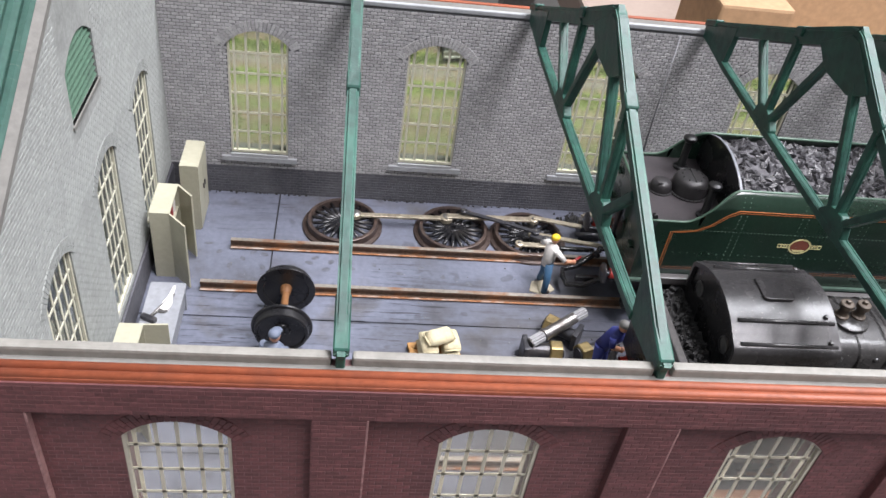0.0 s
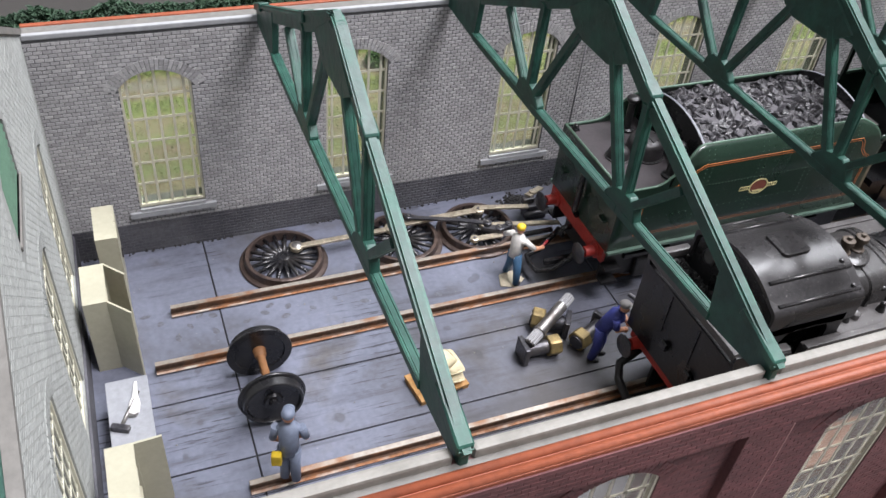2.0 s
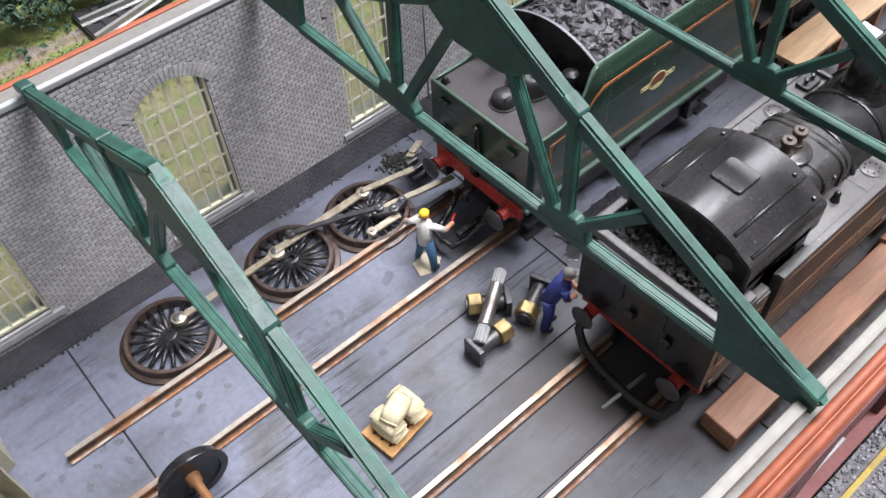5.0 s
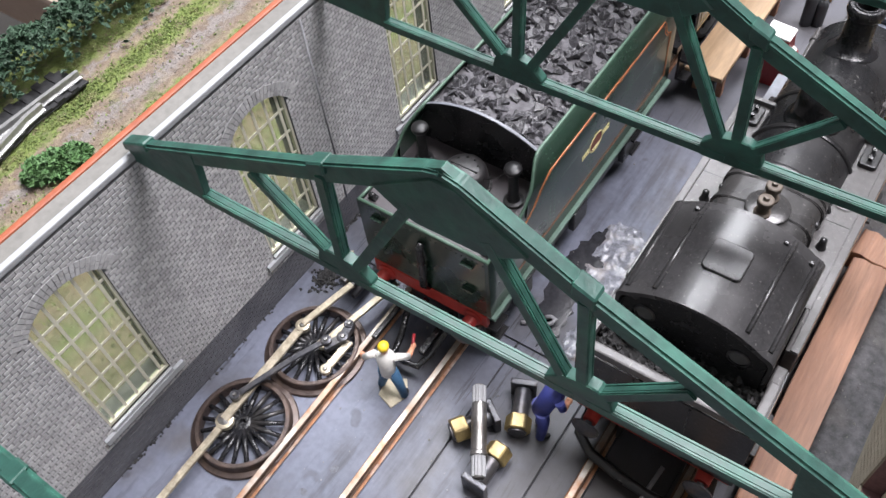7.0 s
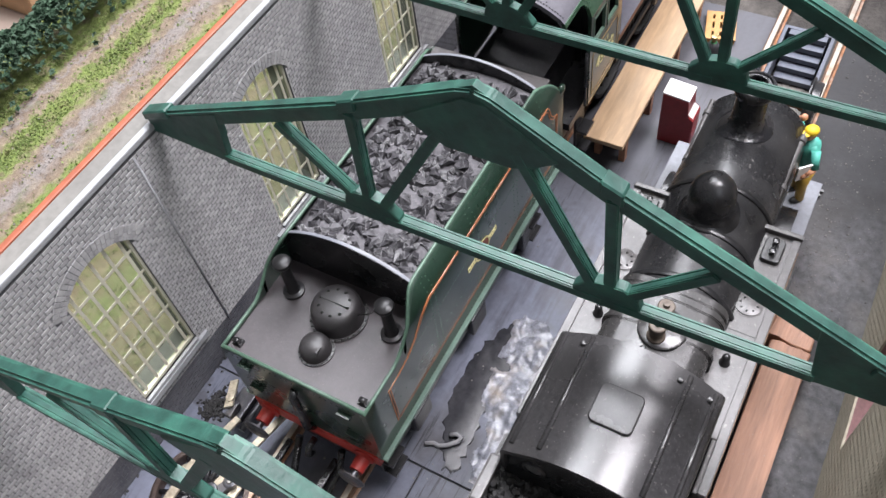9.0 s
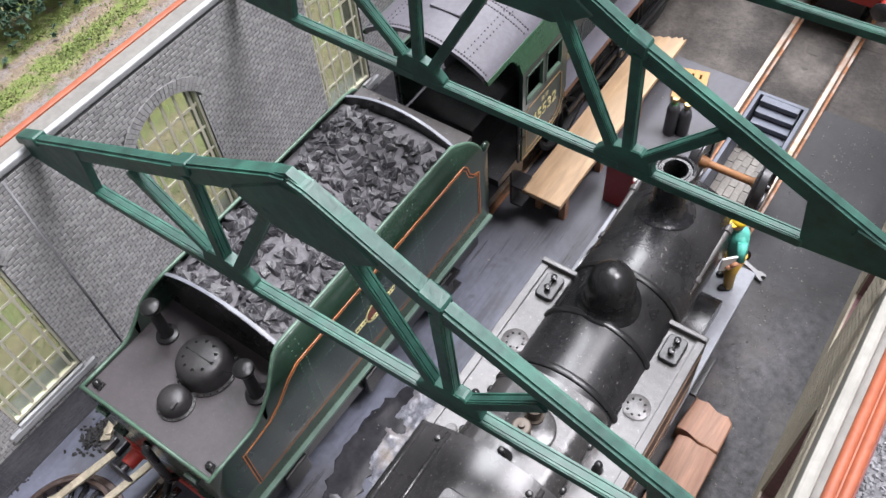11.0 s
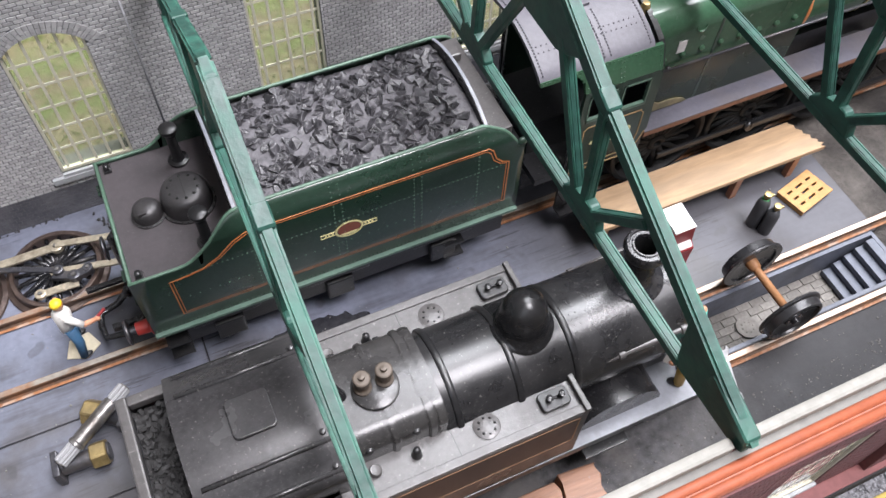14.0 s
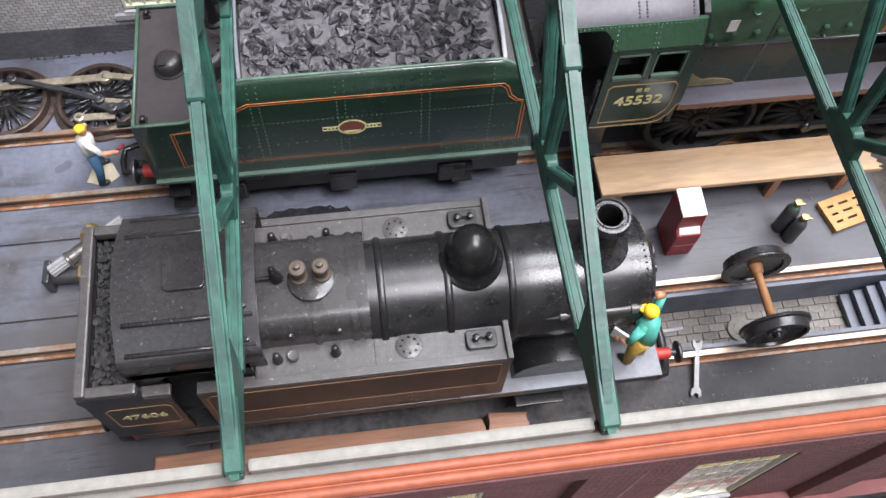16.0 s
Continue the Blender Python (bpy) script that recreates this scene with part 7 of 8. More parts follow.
for x0, x1 in ((0.3, 4.2), (14.9, 18.3)):
    bm = bm_new()
    prism(bm, [((1.72 if k % 4 < 2 else 1.5) * math.cos(k * math.pi / 24), (1.72 if k % 4 < 2 else 1.5) * math.sin(k * math.pi / 24)) for k in range(48)], "x", x0, x1)
    part("spline", bm, BRIGHT_TOOL, t)


def pallet(x, y, z, turn, lx, ly, label):
    t = thing("pallet", x, y, z, label, "pallet", "", turn)
    n = 4
    for k in range(n):
        yy = -ly / 2 + ly * k / n
        bm = bm_new()
        box(bm, -lx / 2, lx / 2, yy + (0.0 if k == 0 else 0.28), yy + ly / n - (0.0 if k == n - 1 else 0.28), 1.0, 1.6, 0.1)
        part("board", bm, PALLET_WOOD, t)
    for xx in (-lx / 2 + 0.1, -lx / 6 - 0.7, lx / 6 - 0.7, lx / 2 - 1.5):
        bm = bm_new()
        box(bm, xx, xx + 1.4, -ly / 2 + 0.2, ly / 2 - 0.2, 0.0, 1.52, 0.06)
        part("bearer", bm, PALLET_WOOD, t)


pallet(261.8, -22.8, 0, 14.5, 11.6, 8.1, "yellow wooden pallet lying empty on the floor")
pallet(60.0, -21.7, 0, 8.9, 12.6, 8.6, "yellow wooden pallet under a heap of sacks")


def sack(x, y, z, turn, tilt, size=1.0):
    t = thing("sack", x, y, z, "plump cream cement sack heaped on a pallet", "sack", "sacks on the pallet")
    t.matrix_basis = pose(MM * x, MM * y, MM * z, tilt, 0, turn)
    bm = bm_new()
    r = bmesh.ops.create_cube(bm, size=1)
    bmesh.ops.subdivide_edges(bm, edges=bm.edges, cuts=6, use_grid_fill=True)
    for v in bm.verts:
        c = v.co * 2
        k = max(0.0, (1 - abs(c.x) ** 6) * (1 - abs(c.y) ** 6)) ** 0.5
        v.co = Vector((c.x * 4.0 * (1 - 0.08 * c.y ** 2), c.y * 2.7 * (1 - 0.10 * c.x ** 2), c.z * (0.35 + 1.25 * k))) * size
        v.co += Vector((1, 1, 1)) * 0.16 * noise.noise(v.co * 0.7 + Vector((x, y, z)))
    for f in bm.faces:
        f.smooth = True
    part("body", bm, SACKING, t)
    bm = bm_new()
    for s in (-1, 1):
        tube(bm, [(s * 4.0 * size, -2.3 * size, 0), (s * 4.25 * size, 0, 0.2), (s * 4.0 * size, 2.3 * size, 0)], 0.22, 6)
    part("seam", bm, SACKING, t)


for q in ((57.8, -22.0, 3.0, 100, 0, 0.84), (58.0, -21.6, 5.2, 96, 2, 0.82), (63.6, -21.4, 3.0, 93, 0, 0.82), (63.4, -20.6, 5.2, 97, -2, 0.84), (60.4, -21.6, 7.5, 22, 3, 0.84)):
    sack(*q)


# ---- figures: one plain mesh each ----
BASE_PALE = surface("pale_figure_base", (0.46, 0.41, 0.30), 0.7, dirt=(0.30, 0.27, 0.21), grain=1.0, patch=3, bump=0.4)


def figure(x, y, z, turn, label, top, legs, hat, lean=0.0, arms=((3, 1.5, 12), (3, -1.5, 12)), base=None, brim=False, prop=None, stride=1.6, size=1.0):
    bm = bm_new()
    if base:
        prism(bm, [(-4.6, -0.6), (-0.6, -3.8), (3.8, -2.4), (3.2, 2.4), (-1.6, 3.4)], "z", 0.0, 0.5, slot=4, bevel=0.15)
    g = 0.5 if base else 0.0
    sx = math.sin(radians(lean))
    hip = Vector((0, 0, 10.2 + g))
    neck = hip + Vector((7.6 * sx, 0, 7.6 * math.cos(radians(lean))))
    for s in (-1, 1):
        foot = Vector((s * 0.5 * stride * 0.6, s * stride, 0.6 + g))
        knee = hip * 0.45 + foot * 0.55 + Vector((0.5, s * 0.25, 0))
        tube(bm, [hip + Vector((0, s * 1.0, 0.4)), knee, foot], [1.45, 1.2, 0.95], 10, slot=1)
        blob(bm, foot + Vector((0.7, 0, -0.1)), (1.5, 0.8, 0.6), 10, slot=3)
    tube(bm, [hip - Vector((0, 0, 0.6)), hip + (neck - hip) * 0.35, hip + (neck - hip) * 0.8, neck], [1.9, 1.95, 2.2, 0.9], 14, slot=0)
    blob(bm, hip + (neck - hip) * 0.78, (1.5, 2.6, 1.2), 14, slot=0)
    for s, q in zip((1, -1), arms):
        sh = hip + (neck - hip) * 0.84 + Vector((0, s * 2.4, 0))
        hand = Vector((q[0], q[1], q[2] + g))
        el = (sh + hand) / 2 + Vector((-0.6, s * 1.1, -0.8))
        if q[2] > 18:
            el = sh + Vector((0.5, s * 2.0, 2.4))
        tube(bm, [sh, el], [0.95, 0.8], 9, slot=0)
        tube(bm, [el, hand], [0.75, 0.55], 9, slot=2)
        blob(bm, hand, (0.75, 0.7, 0.8), 10, slot=2)
    head = neck + Vector((0.5 * sx + 0.15, 0, 1.7))
    blob(bm, head, (1.35, 1.2, 1.6), 14, slot=2)
    blob(bm, head + Vector((-0.1, 0, 0.75)), (1.48, 1.36, 1.05), 14, slot=5)
    if brim:
        blob(bm, head + Vector((1.2, 0, 0.6)), (1.1, 1.2, 0.25), 10, slot=5)
    if prop == "paper":
        q = arms[0]
        box(bm, q[0] - 1.4, q[0] + 1.6, q[1] - 0.2, q[1] + 0.2, q[2] - 0.8 + g, q[2] + 2.8 + g, slot=6)
    if prop == "tool":
        q = arms[1]
        tube(bm, [(q[0] - 1, q[1], q[2] + g), (q[0] + 2.4, q[1] + 0.4, q[2] + 1.2 + g)], 0.4, 8, slot=6)
    if prop == "bag":
        box(bm, -2.6, -1.0, 1.2, 3.2, 8.0, 11.0, 0.3, slot=6)
    extra = {"paper": WHITE_PAINT, "tool": RED_PAINT, "bag": PAINTS["yellow"]}.get(prop, WHITE_PAINT)
    me = mesh_from(bm, "figurine", [PAINTS[top], PAINTS[legs], SKIN, PAINTS["black"], BASE_PALE, PAINTS[hat], extra])
    ob = new("figurine", me)
    ob.matrix_basis = pose(MM * x, MM * y, MM * z, 0, 0, turn) @ Matrix.Scale(size, 4)
    tagged(ob, label, "figurine", "model workmen")


figure(91.4, 6.0, 0, 20, "model workman in white shirt, blue trousers and yellow helmet", "white", "denim", "yellow", 5, ((1.4, 6.2, 13.2), (6.2, -4.8, 13.0)), base=True, prop="tool", stride=3.2, size=0.87)
figure(100.2, -24.6, 0, -42, "model workman in blue overalls and grey cap at a buffer", "blue", "blue", "grey", 26, ((5.6, 0.6, 13.5), (5.2, -1.2, 13.0)), brim=True)
figure(22.0, -38.2, 2.6, 70, "model workman in slate overalls with a yellow bag", "slate", "slate", "slate", 6, ((2.4, 1.8, 10), (2.6, -1.8, 11.5)), brim=True, prop="bag", stride=1.2)
figure(198.7, -57.0, 16.4, 135, "model workman in teal shirt and mustard trousers holding a paper", "teal", "mustard", "yellow", 13, ((3.9, 3.9, 11.8), (2.4, -2.6, 21.4)), prop="paper", brim=True)


# ---- cabinets and table by the gable ----
def cabinet(x0, x1, y0, y1, h, label, doors=(), shut=False):
    t = thing("metal_locker", (x0 + x1) / 2, (y0 + y1) / 2, 0, label, "cabinet", "cream lockers")
    a, b = (x1 - x0) / 2, (y1 - y0) / 2
    bm = bm_new()
    box(bm, -a, -a + 0.5, -b, b, 0, h)
    box(bm, -a + 0.5, a, -b, -b + 0.5, 0, h)
    box(bm, -a + 0.5, a, b - 0.5, b, 0, h)
    box(bm, -a + 0.5, a, -b + 0.5, b - 0.5, h - 0.5, h)
    box(bm, -a + 0.5, a, -b + 0.5, b - 0.5, 0, 0.8)
    part("body", bm, CREAM_CAB, t)
    if shut:
        for s in (-1, 1):
            bm = bm_new()
            box(bm, a, a + 0.4, min(0.08 * s, s * b), max(0.08 * s, s * b), 0.6, h - 0.2, 0.08)
            d = part("door", bm, CREAM_CAB, t)
            bm = bm_new()
            box(bm, a + 0.4, a + 0.8, s * 0.9 - 0.15, s * 0.9 + 0.15, h * 0.5, h * 0.5 + 1.6)
            part("handle", bm, DARK_STEEL, d)
    else:
        for z in (h * 0.36, h * 0.66):
            bm = bm_new()
            box(bm, -a + 0.5, a - 0.3, -b + 0.5, b - 0.5, z, z + 0.4)
            part("shelf", bm, CREAM_CAB, t)
        for px, py, qx, qy in doors:
            d = Vector((qx - px, qy - py))
            n = Vector((-d.y, d.x)).normalized() * 0.22
            bm = bm_new()
            p, q = Vector((px, py)) - Vector(((x0 + x1) / 2, (y0 + y1) / 2)), Vector((qx, qy)) - Vector(((x0 + x1) / 2, (y0 + y1) / 2))
            prism(bm, [p + n, q + n, q - n, p - n], "z", 0.6, h - 0.1)
            dd = part("door", bm, CREAM_CAB, t)
            bm = bm_new()
            lathe(bm, [(0.35, 0), (0.35, 0.5), (0, 0.6)], (q.x - 0.12 * d.x, q.y - 0.12 * d.y, h * 0.55), (n.x, n.y, 0), 10)
            part("handle", bm, DARK_STEEL, dd)
    return t


cabinet(-7.9, -3.4, 23.6, 36.0, 21.4, "cream metal locker with shut doors by the wall corner", shut=True)
cabinet(-11.8, -6.8, 3.6, 16.0, 21.0, "cream metal locker with both doors standing open", doors=((-6.8, 3.7, -2.4, -0.9), (-6.8, 15.9, -2.7, 11.4)))
cabinet(-10.4, -5.4, -46.6, -34.2, 21.0, "cream metal locker with a door standing open beside the table", doors=((-5.4, -34.3, -0.4, -34.0), (-5.4, -46.5, -2.6, -50.2)))
for q, m, h in (((-8.4, 13.4), PAINTS["white"], 4.2), ((-8.6, 11.4), RED_PAINT, 3.4)):
    t = thing("canister", q[0], q[1], 21.0 * 0.66 + 0.4, "small painted canister on the locker shelf", "canister")
    bm = bm_new()
    lathe(bm, [(0, 0), (0.9, 0), (0.95, h - 0.7), (0.5, h - 0.2), (0, h)], seg=14)
    part("body", bm, m, t)
t = thing("workbench_table", -6.0, -17.8, 0, "plain grey table against the gable with tools on it", "table")
bm = bm_new()
box(bm, -4.3, 4.2, -10.4, 10.4, 7.4, 8.2, 0.12)
part("tabletop", bm, TABLE_GREY, t)
for x in (-3.8, 3.2):
    for y in (-9.8, 9.2):
        bm = bm_new()
        box(bm, x, x + 0.7, y, y + 0.7, 0, 7.4)
        part("leg", bm, TABLE_GREY, t)
bm = bm_new()
box(bm, 3.4, 3.7, -9.1, 9.2, 2.0, 6.2)
part("apron", bm, TABLE_GREY, t)
t = thing("paint_brush", -4.3, -9.9, 8.25, "white handled brush lying on the grey table", "brush")
bm = bm_new()
prism(bm, [(-0.25, 0.6), (0.35, 0.7), (0.1, -3.6), (0.5, -5.0), (0.0, -7.6), (-1.0, -8.0), (-2.2, -7.2), (-1.6, -4.6), (-0.7, -3.2)], "z", 0, 0.8, bevel=0.15)
part("body", bm, WHITE_PAINT, t)
bm = bm_new()
prism(bm, [(-0.2, -7.7), (-0.7, -8.4), (-2.2, -8.2), (-2.2, -7.3), (-1.0, -8.0)], "z", 0.05, 0.7)
part("ferrule", bm, BARE_STEEL, t)
t = thing("hammer", -8.2, -19.8, 8.25, "dark steel hammer lying on the grey table", "hammer")
t.matrix_basis = pose(MM * -8.2, MM * -20.6, MM * 8.25, 0, 0, 64)
bm = bm_new()
cyl(bm, (0.6, 0, 0.5), (9.6, 0, 0.45), 0.42, 0.34, seg=10)
part("handle", bm, BARE_STEEL, t)
bm = bm_new()
box(bm, -0.7, 0.7, -1.9, 1.9, 0, 1.2, 0.2)
part("head", bm, DARK_STEEL, t)

# ---- things by the pit and the bench ----
t = thing("long_bench", 202.8, -12.7, 0, "long pale wooden bench with one torn end beside the green locomotive", "bench")
bm = bm_new()
prism(bm, [(0, -4.4), (66.0, -4.4), (64.4, -3.8), (66.4, -3.2), (64.6, -2.6), (65.6, -1.8), (63.8, -1.0), (64.8, 0.0), (63.0, 1.0), (63.8, 2.0), (62.2, 3.0), (62.9, 4.2), (61.6, 5.0), (62.0, 5.7), (0, 5.7)], "z", 7.8, 9.2, bevel=0.15)
part("bench_top", bm, PLANK_PALE, t)
for x in (3.5, 21, 41, 58):
    for s in (-1, 1):
        bm = bm_new()
        box(bm, x, x + 1.8, s * 3.2 - 0.8, s * 3.2 + 0.8, 0, 7.8, 0.1)
        part("leg", bm, PLANK_RED, t)
    bm = bm_new()
    box(bm, x + 0.3, x + 1.5, -2.4, 2.4, 6.2, 7.8)
    part("rail", bm, PLANK_RED, t)

t = thing("red_cabinet", 219.4, -25.6, 0, "dark red workshop cabinet with a sloping white lid", "cabinet")
bm = bm_new()
prism(bm, [(-3.6, 0), (4.4, 0), (4.4, 15.6), (-2.0, 15.0), (-2.2, 10.4), (-3.8, 9.4)], "x", -2.8, 2.8, bevel=0.15)
part("body", bm, RED_PAINT, t)
bm = bm_new()
prism(bm, [(-2.1, 15.1), (4.5, 15.7), (4.5, 16.2), (-2.1, 15.6)], "x", -2.7, 2.7, bevel=0.12)
part("top", bm, WHITE_PAINT, t, "white lid")
bm = bm_new()
prism(bm, [(-1.9, 10.6), (-3.5, 9.6), (-3.4, 9.95), (-1.9, 10.95)], "x", -2.2, 2.4)
part("tray", bm, WHITE_PAINT, t, "white sloping tray")
for z in (2.4, 5.6):
    bm = bm_new()
    box(bm, -2.4, 2.6, -3.8, -3.6, z, z + 2.6, 0.06)
    part("drawer", bm, RED_PAINT, t)

GAS_GREY = surface("gas_cylinder_grey", (0.042, 0.044, 0.048), 0.45, dirt=(0.07, 0.07, 0.072), amount=0.5, grain=1.0, patch=5, bump=0.15)
for x, y, m, h in ((244.8, -25.0, GAS_GREY, 11.4), (246.2, -27.8, GAS_GREY, 9.6)):
    t = thing("gas_cylinder", x, y, 0, "black gas cylinder with a brass valve standing beside the pit", "cylinder", "gas cylinders")
    bm = bm_new()
    lathe(bm, [(0, 0), (1.5, 0), (1.6, 0.3), (1.6, h - 3), (1.2, h - 1.6), (0.6, h - 1.2), (0, h - 1.2)], seg=20)
    part("bottle", bm, m, t)
    bm = bm_new()
    lathe(bm, [(0.5, h - 1.2), (0.5, h - 0.4), (0.9, h - 0.2), (0.9, h + 0.6), (0, h + 0.8)], seg=12)
    cyl(bm, (0, 0, h - 0.4), (1.6, -0.4, h - 0.2), 0.35, seg=8)
    part("valve", bm, BRASS, t, "brass valve")
    bm = bm_new()
    lathe(bm, [(1.25, h - 1.9), (0.7, h - 1.15), (0.55, h - 1.1)], seg=18)
    part("shoulder", bm, PAINTS["green"] if h > 10 else m, t)

t = thing("timber_baulk", 105.6, -67.0, 0, "reddish brown timber board lying beside the tank locomotive", "board")
bm = bm_new()
prism(bm, [(0, -3.4), (30, -3.3), (63.6, -3.5), (64.0, -1.2), (63.3, 0.6), (64.2, 2.4), (63.6, 4.5), (30, 4.7), (0.2, 4.5)], "z", 0.0, 5.6, bevel=0.25)
part("board", bm, PLANK_RED, t)
t = thing("timber_offcut", 174.2, -64.0, 0, "short reddish brown timber offcut lying askew", "board")
t.matrix_basis = pose(MM * 174.4, MM * -64.6, 0, 0, 0, -3)
bm = bm_new()
prism(bm, [(-4.4, -6.0), (2.6, -5.6), (3.6, -4.2), (2.8, -2.0), (4.2, 0.2), (3.2, 1.6), (4.0, 2.6), (-4.2, 2.9), (-3.6, 0.6), (-4.6, -2.0)], "z", 0, 5.4, bevel=0.25)
part("board", bm, PLANK_RED, t)

t = thing("open_spanner", 216.9, -56.4, 1.7, "bright double-ended spanner lying across a rail", "spanner")
t.matrix_basis = pose(MM * 216.1, MM * -56.4, MM * 1.75, 0, -11, 76.6) @ Matrix.Scale(0.88, 4)
bm = bm_new()
jaw = lambda s: [(s * 4.4, -0.45), (s * 5.1, -1.15), (s * 6.5, -1.3), (s * 7.0, -0.7), (s * 6.0, -0.5), (s * 5.8, 0.0), (s * 6.0, 0.5), (s * 7.0, 0.7), (s * 6.5, 1.3), (s * 5.1, 1.15), (s * 4.6, 0.45)]
prism(bm, jaw(1) + jaw(-1)[::-1], "z", -0.35, 0.35, bevel=0.1)
part("body", bm, BRIGHT_TOOL, t)

# pit
bm = bm_new()
box(bm, 189, 270.6, -39.2, -38.2, -12, -0.2)
box(bm, 189, 270.6, -51.8, -50.8, -12, -0.2)
box(bm, 188.6, 189.4, -50.8, -39.2, -12, -0.2)
box(bm, 269.6, 270.6, -50.8, -39.2, -12, -0.2)
PIT = setting("inspection_pit", bm, PIT_BLUE, "blue-grey inspection pit sunk between the near rails", "pit")
bm = bm_new()
box(bm, 189.4, 269.6, -50.8, -39.2, -12.6, -10.2)
part("pit_floor", bm, PIT_STONE, PIT)
bm = bm_new()
box(bm, 0, 3.7, 0, 1.82, 0, 0.4, 0.12)
sett = mesh_from(bm, "sett", PIT_STONE)
for r in range(6):
    for c in range(18):
        o = new("sett", sett)
        o.location = MM * Vector((190 + 3.8 * c + 1.9 * (r % 2), -50.6 + 1.9 * r, -10.2 + 0.15 * math.sin(7 * c + 3 * r)))
        o.parent = PIT
for k in range(5):
    bm = bm_new()
    box(bm, 258.2 + 2.3 * k, 270, -50.0, -40.0, -9.4 + 1.9 * k, -7.9 + 1.9 * k, 0.12)
    part("step", bm, PIT_BLUE, PIT)
t = thing("drain_cover", 233.0, -45.2, -9.6, "round grey drain cover on the pit floor", "cover")
bm = bm_new()
lathe(bm, [(0, 0.25), (2.2, 0.25), (2.4, 0.4), (2.9, 0.4), (2.9, 0)], seg=26)
rivets(bm, [(1.4 * math.cos(a), 1.4 * math.sin(a), 0.25) for a in [k * math.pi / 4 for k in range(8)]], (0, 0, 1), 0.25, 0.2)
part("cover", bm, PIT_STONE, t)


# spill between the engines
def spill(name, outline, mat, label, h, seed, lumps=0):
    rnd = random.Random(seed)
    bm = bm_new()
    pts = []
    n = len(outline)
    for k in range(n):
        a, b = Vector(outline[k]), Vector(outline[(k + 1) % n])
        for j in range(6):
            p = a.lerp(b, j / 6)
            pts.append(p + Vector((rnd.uniform(-0.5, 0.5), rnd.uniform(-0.5, 0.5) + 0.5 * math.sin(1.9 * p.x))))
    c = sum(pts, Vector((0, 0))) / len(pts)
    n = len(pts)
    foot = [bm.verts.new((p.x, p.y, 0.02)) for p in pts]
    brim = [bm.verts.new((*p.lerp((pts[k - 1] + pts[(k + 1) % n]) / 2, 0.3).lerp(c, 0.025), h)) for k, p in enumerate(pts)]
    for k in range(n):
        bm.faces.new((foot[k], foot[(k + 1) % n], brim[(k + 1) % n], brim[k])).smooth = True
    bm.faces.new(brim)
    for k in range(lumps):
        p = rnd.choice(pts)
        q = c.lerp(p, rnd.uniform(0.2, 0.9))
        w = rnd.uniform(1.6, 2.8) if k % 3 == 0 else rnd.uniform(0.25, 0.5)
        blob(bm, (q.x, q.y, h * 0.75), (w, w * rnd.uniform(0.75, 1.1), rnd.uniform(0.18, 0.3)), 20)
    ob = part(name, bm, mat)
    tagged(ob, label, "spill")


spill("oil_spill", [(153.5, -12.0), (148, -9.4), (140, -7.6), (132, -7.8), (126, -9.4), (121, -11.4), (116.8, -14.2), (117.2, -17), (122, -16.2), (128, -16), (136, -16), (145, -16.2), (152, -16)], PUDDLE_DARK, "wet black oil patch on the floor between the locomotives", 0.16, 4, 0)


def glaze(name, outline, label, crest):
    """A blistered glossy puddle: a fine grid over the outline that swells into lumps and thins out at the rim."""
    pts = [Vector(p) for p in outline]
    n = len(pts)

    def inside(q):
        """Distance to the rim; negative outside."""
        odd, near = False, 1e9
        for k in range(n):
            a, b = pts[k], pts[(k + 1) % n]
            d = b - a
            u = max(0.0, min(1.0, (q - a).dot(d) / d.dot(d)))
            near = min(near, (q - a - u * d).length)
            if (a.y > q.y) != (b.y > q.y) and q.x < a.x + d.x * (q.y - a.y) / d.y:
                odd = not odd
        return near if odd else -near

    step = 0.4
    x0, x1 = min(p.x for p in pts), max(p.x for p in pts)
    y0, y1 = min(p.y for p in pts), max(p.y for p in pts)
    bm = bm_new()
    grid = {}
    for i in range(int((x1 - x0) / step) + 2):
        for j in range(int((y1 - y0) / step) + 2):
            q = Vector((x0 + i * step, y0 + j * step))
            d = inside(q) + 0.9 * noise.noise(Vector((q.x * 0.45, q.y * 0.45, 2))) + 0.5 * noise.noise(Vector((q.x * 1.1, q.y * 1.1, 7)))
            if d < -0.1:
                continue
            rim = min(1.0, max(0.0, d) / 1.6) ** 0.5
            lump_h = max(0.0, noise.noise(Vector((q.x * 0.22, q.y * 0.30, 11))) + 0.15) + 0.55 * max(0.0, noise.noise(Vector((q.x * 0.62, q.y * 0.62, 5))))
            grid[i, j] = bm.verts.new((q.x, q.y, 0.04 + rim * (0.22 + crest * lump_h)))
    for (i, j), v in grid.items():
        q = [grid.get(k) for k in ((i + 1, j), (i + 1, j + 1), (i, j + 1))]
        if all(q):
            bm.faces.new((v, *q)).smooth = True
    tagged(part(name, bm, SPILT_GREY), label, "spill")


glaze("glaze_spill", [(155.8, -13.6), (153, -11.9), (149, -12.5), (145, -12.2), (143.6, -13.6), (143.2, -16.4), (142.6, -18.2), (141.8, -16), (141.2, -12.0), (139.6, -13.4), (135.7, -13.4), (132, -14.6), (130.4, -17.4), (126, -18.6), (122, -18.0), (116.8, -20.0), (117.6, -23), (124, -26), (134, -27), (146, -26.6), (153, -23), (156.4, -18)], "blistered glossy silver-grey puddle beside the tank locomotive", 1.5)
t = thing("bent_wire", 119.8, -8.3, 0, "short bent grey wire lying on the floor", "wire")
bm = bm_new()
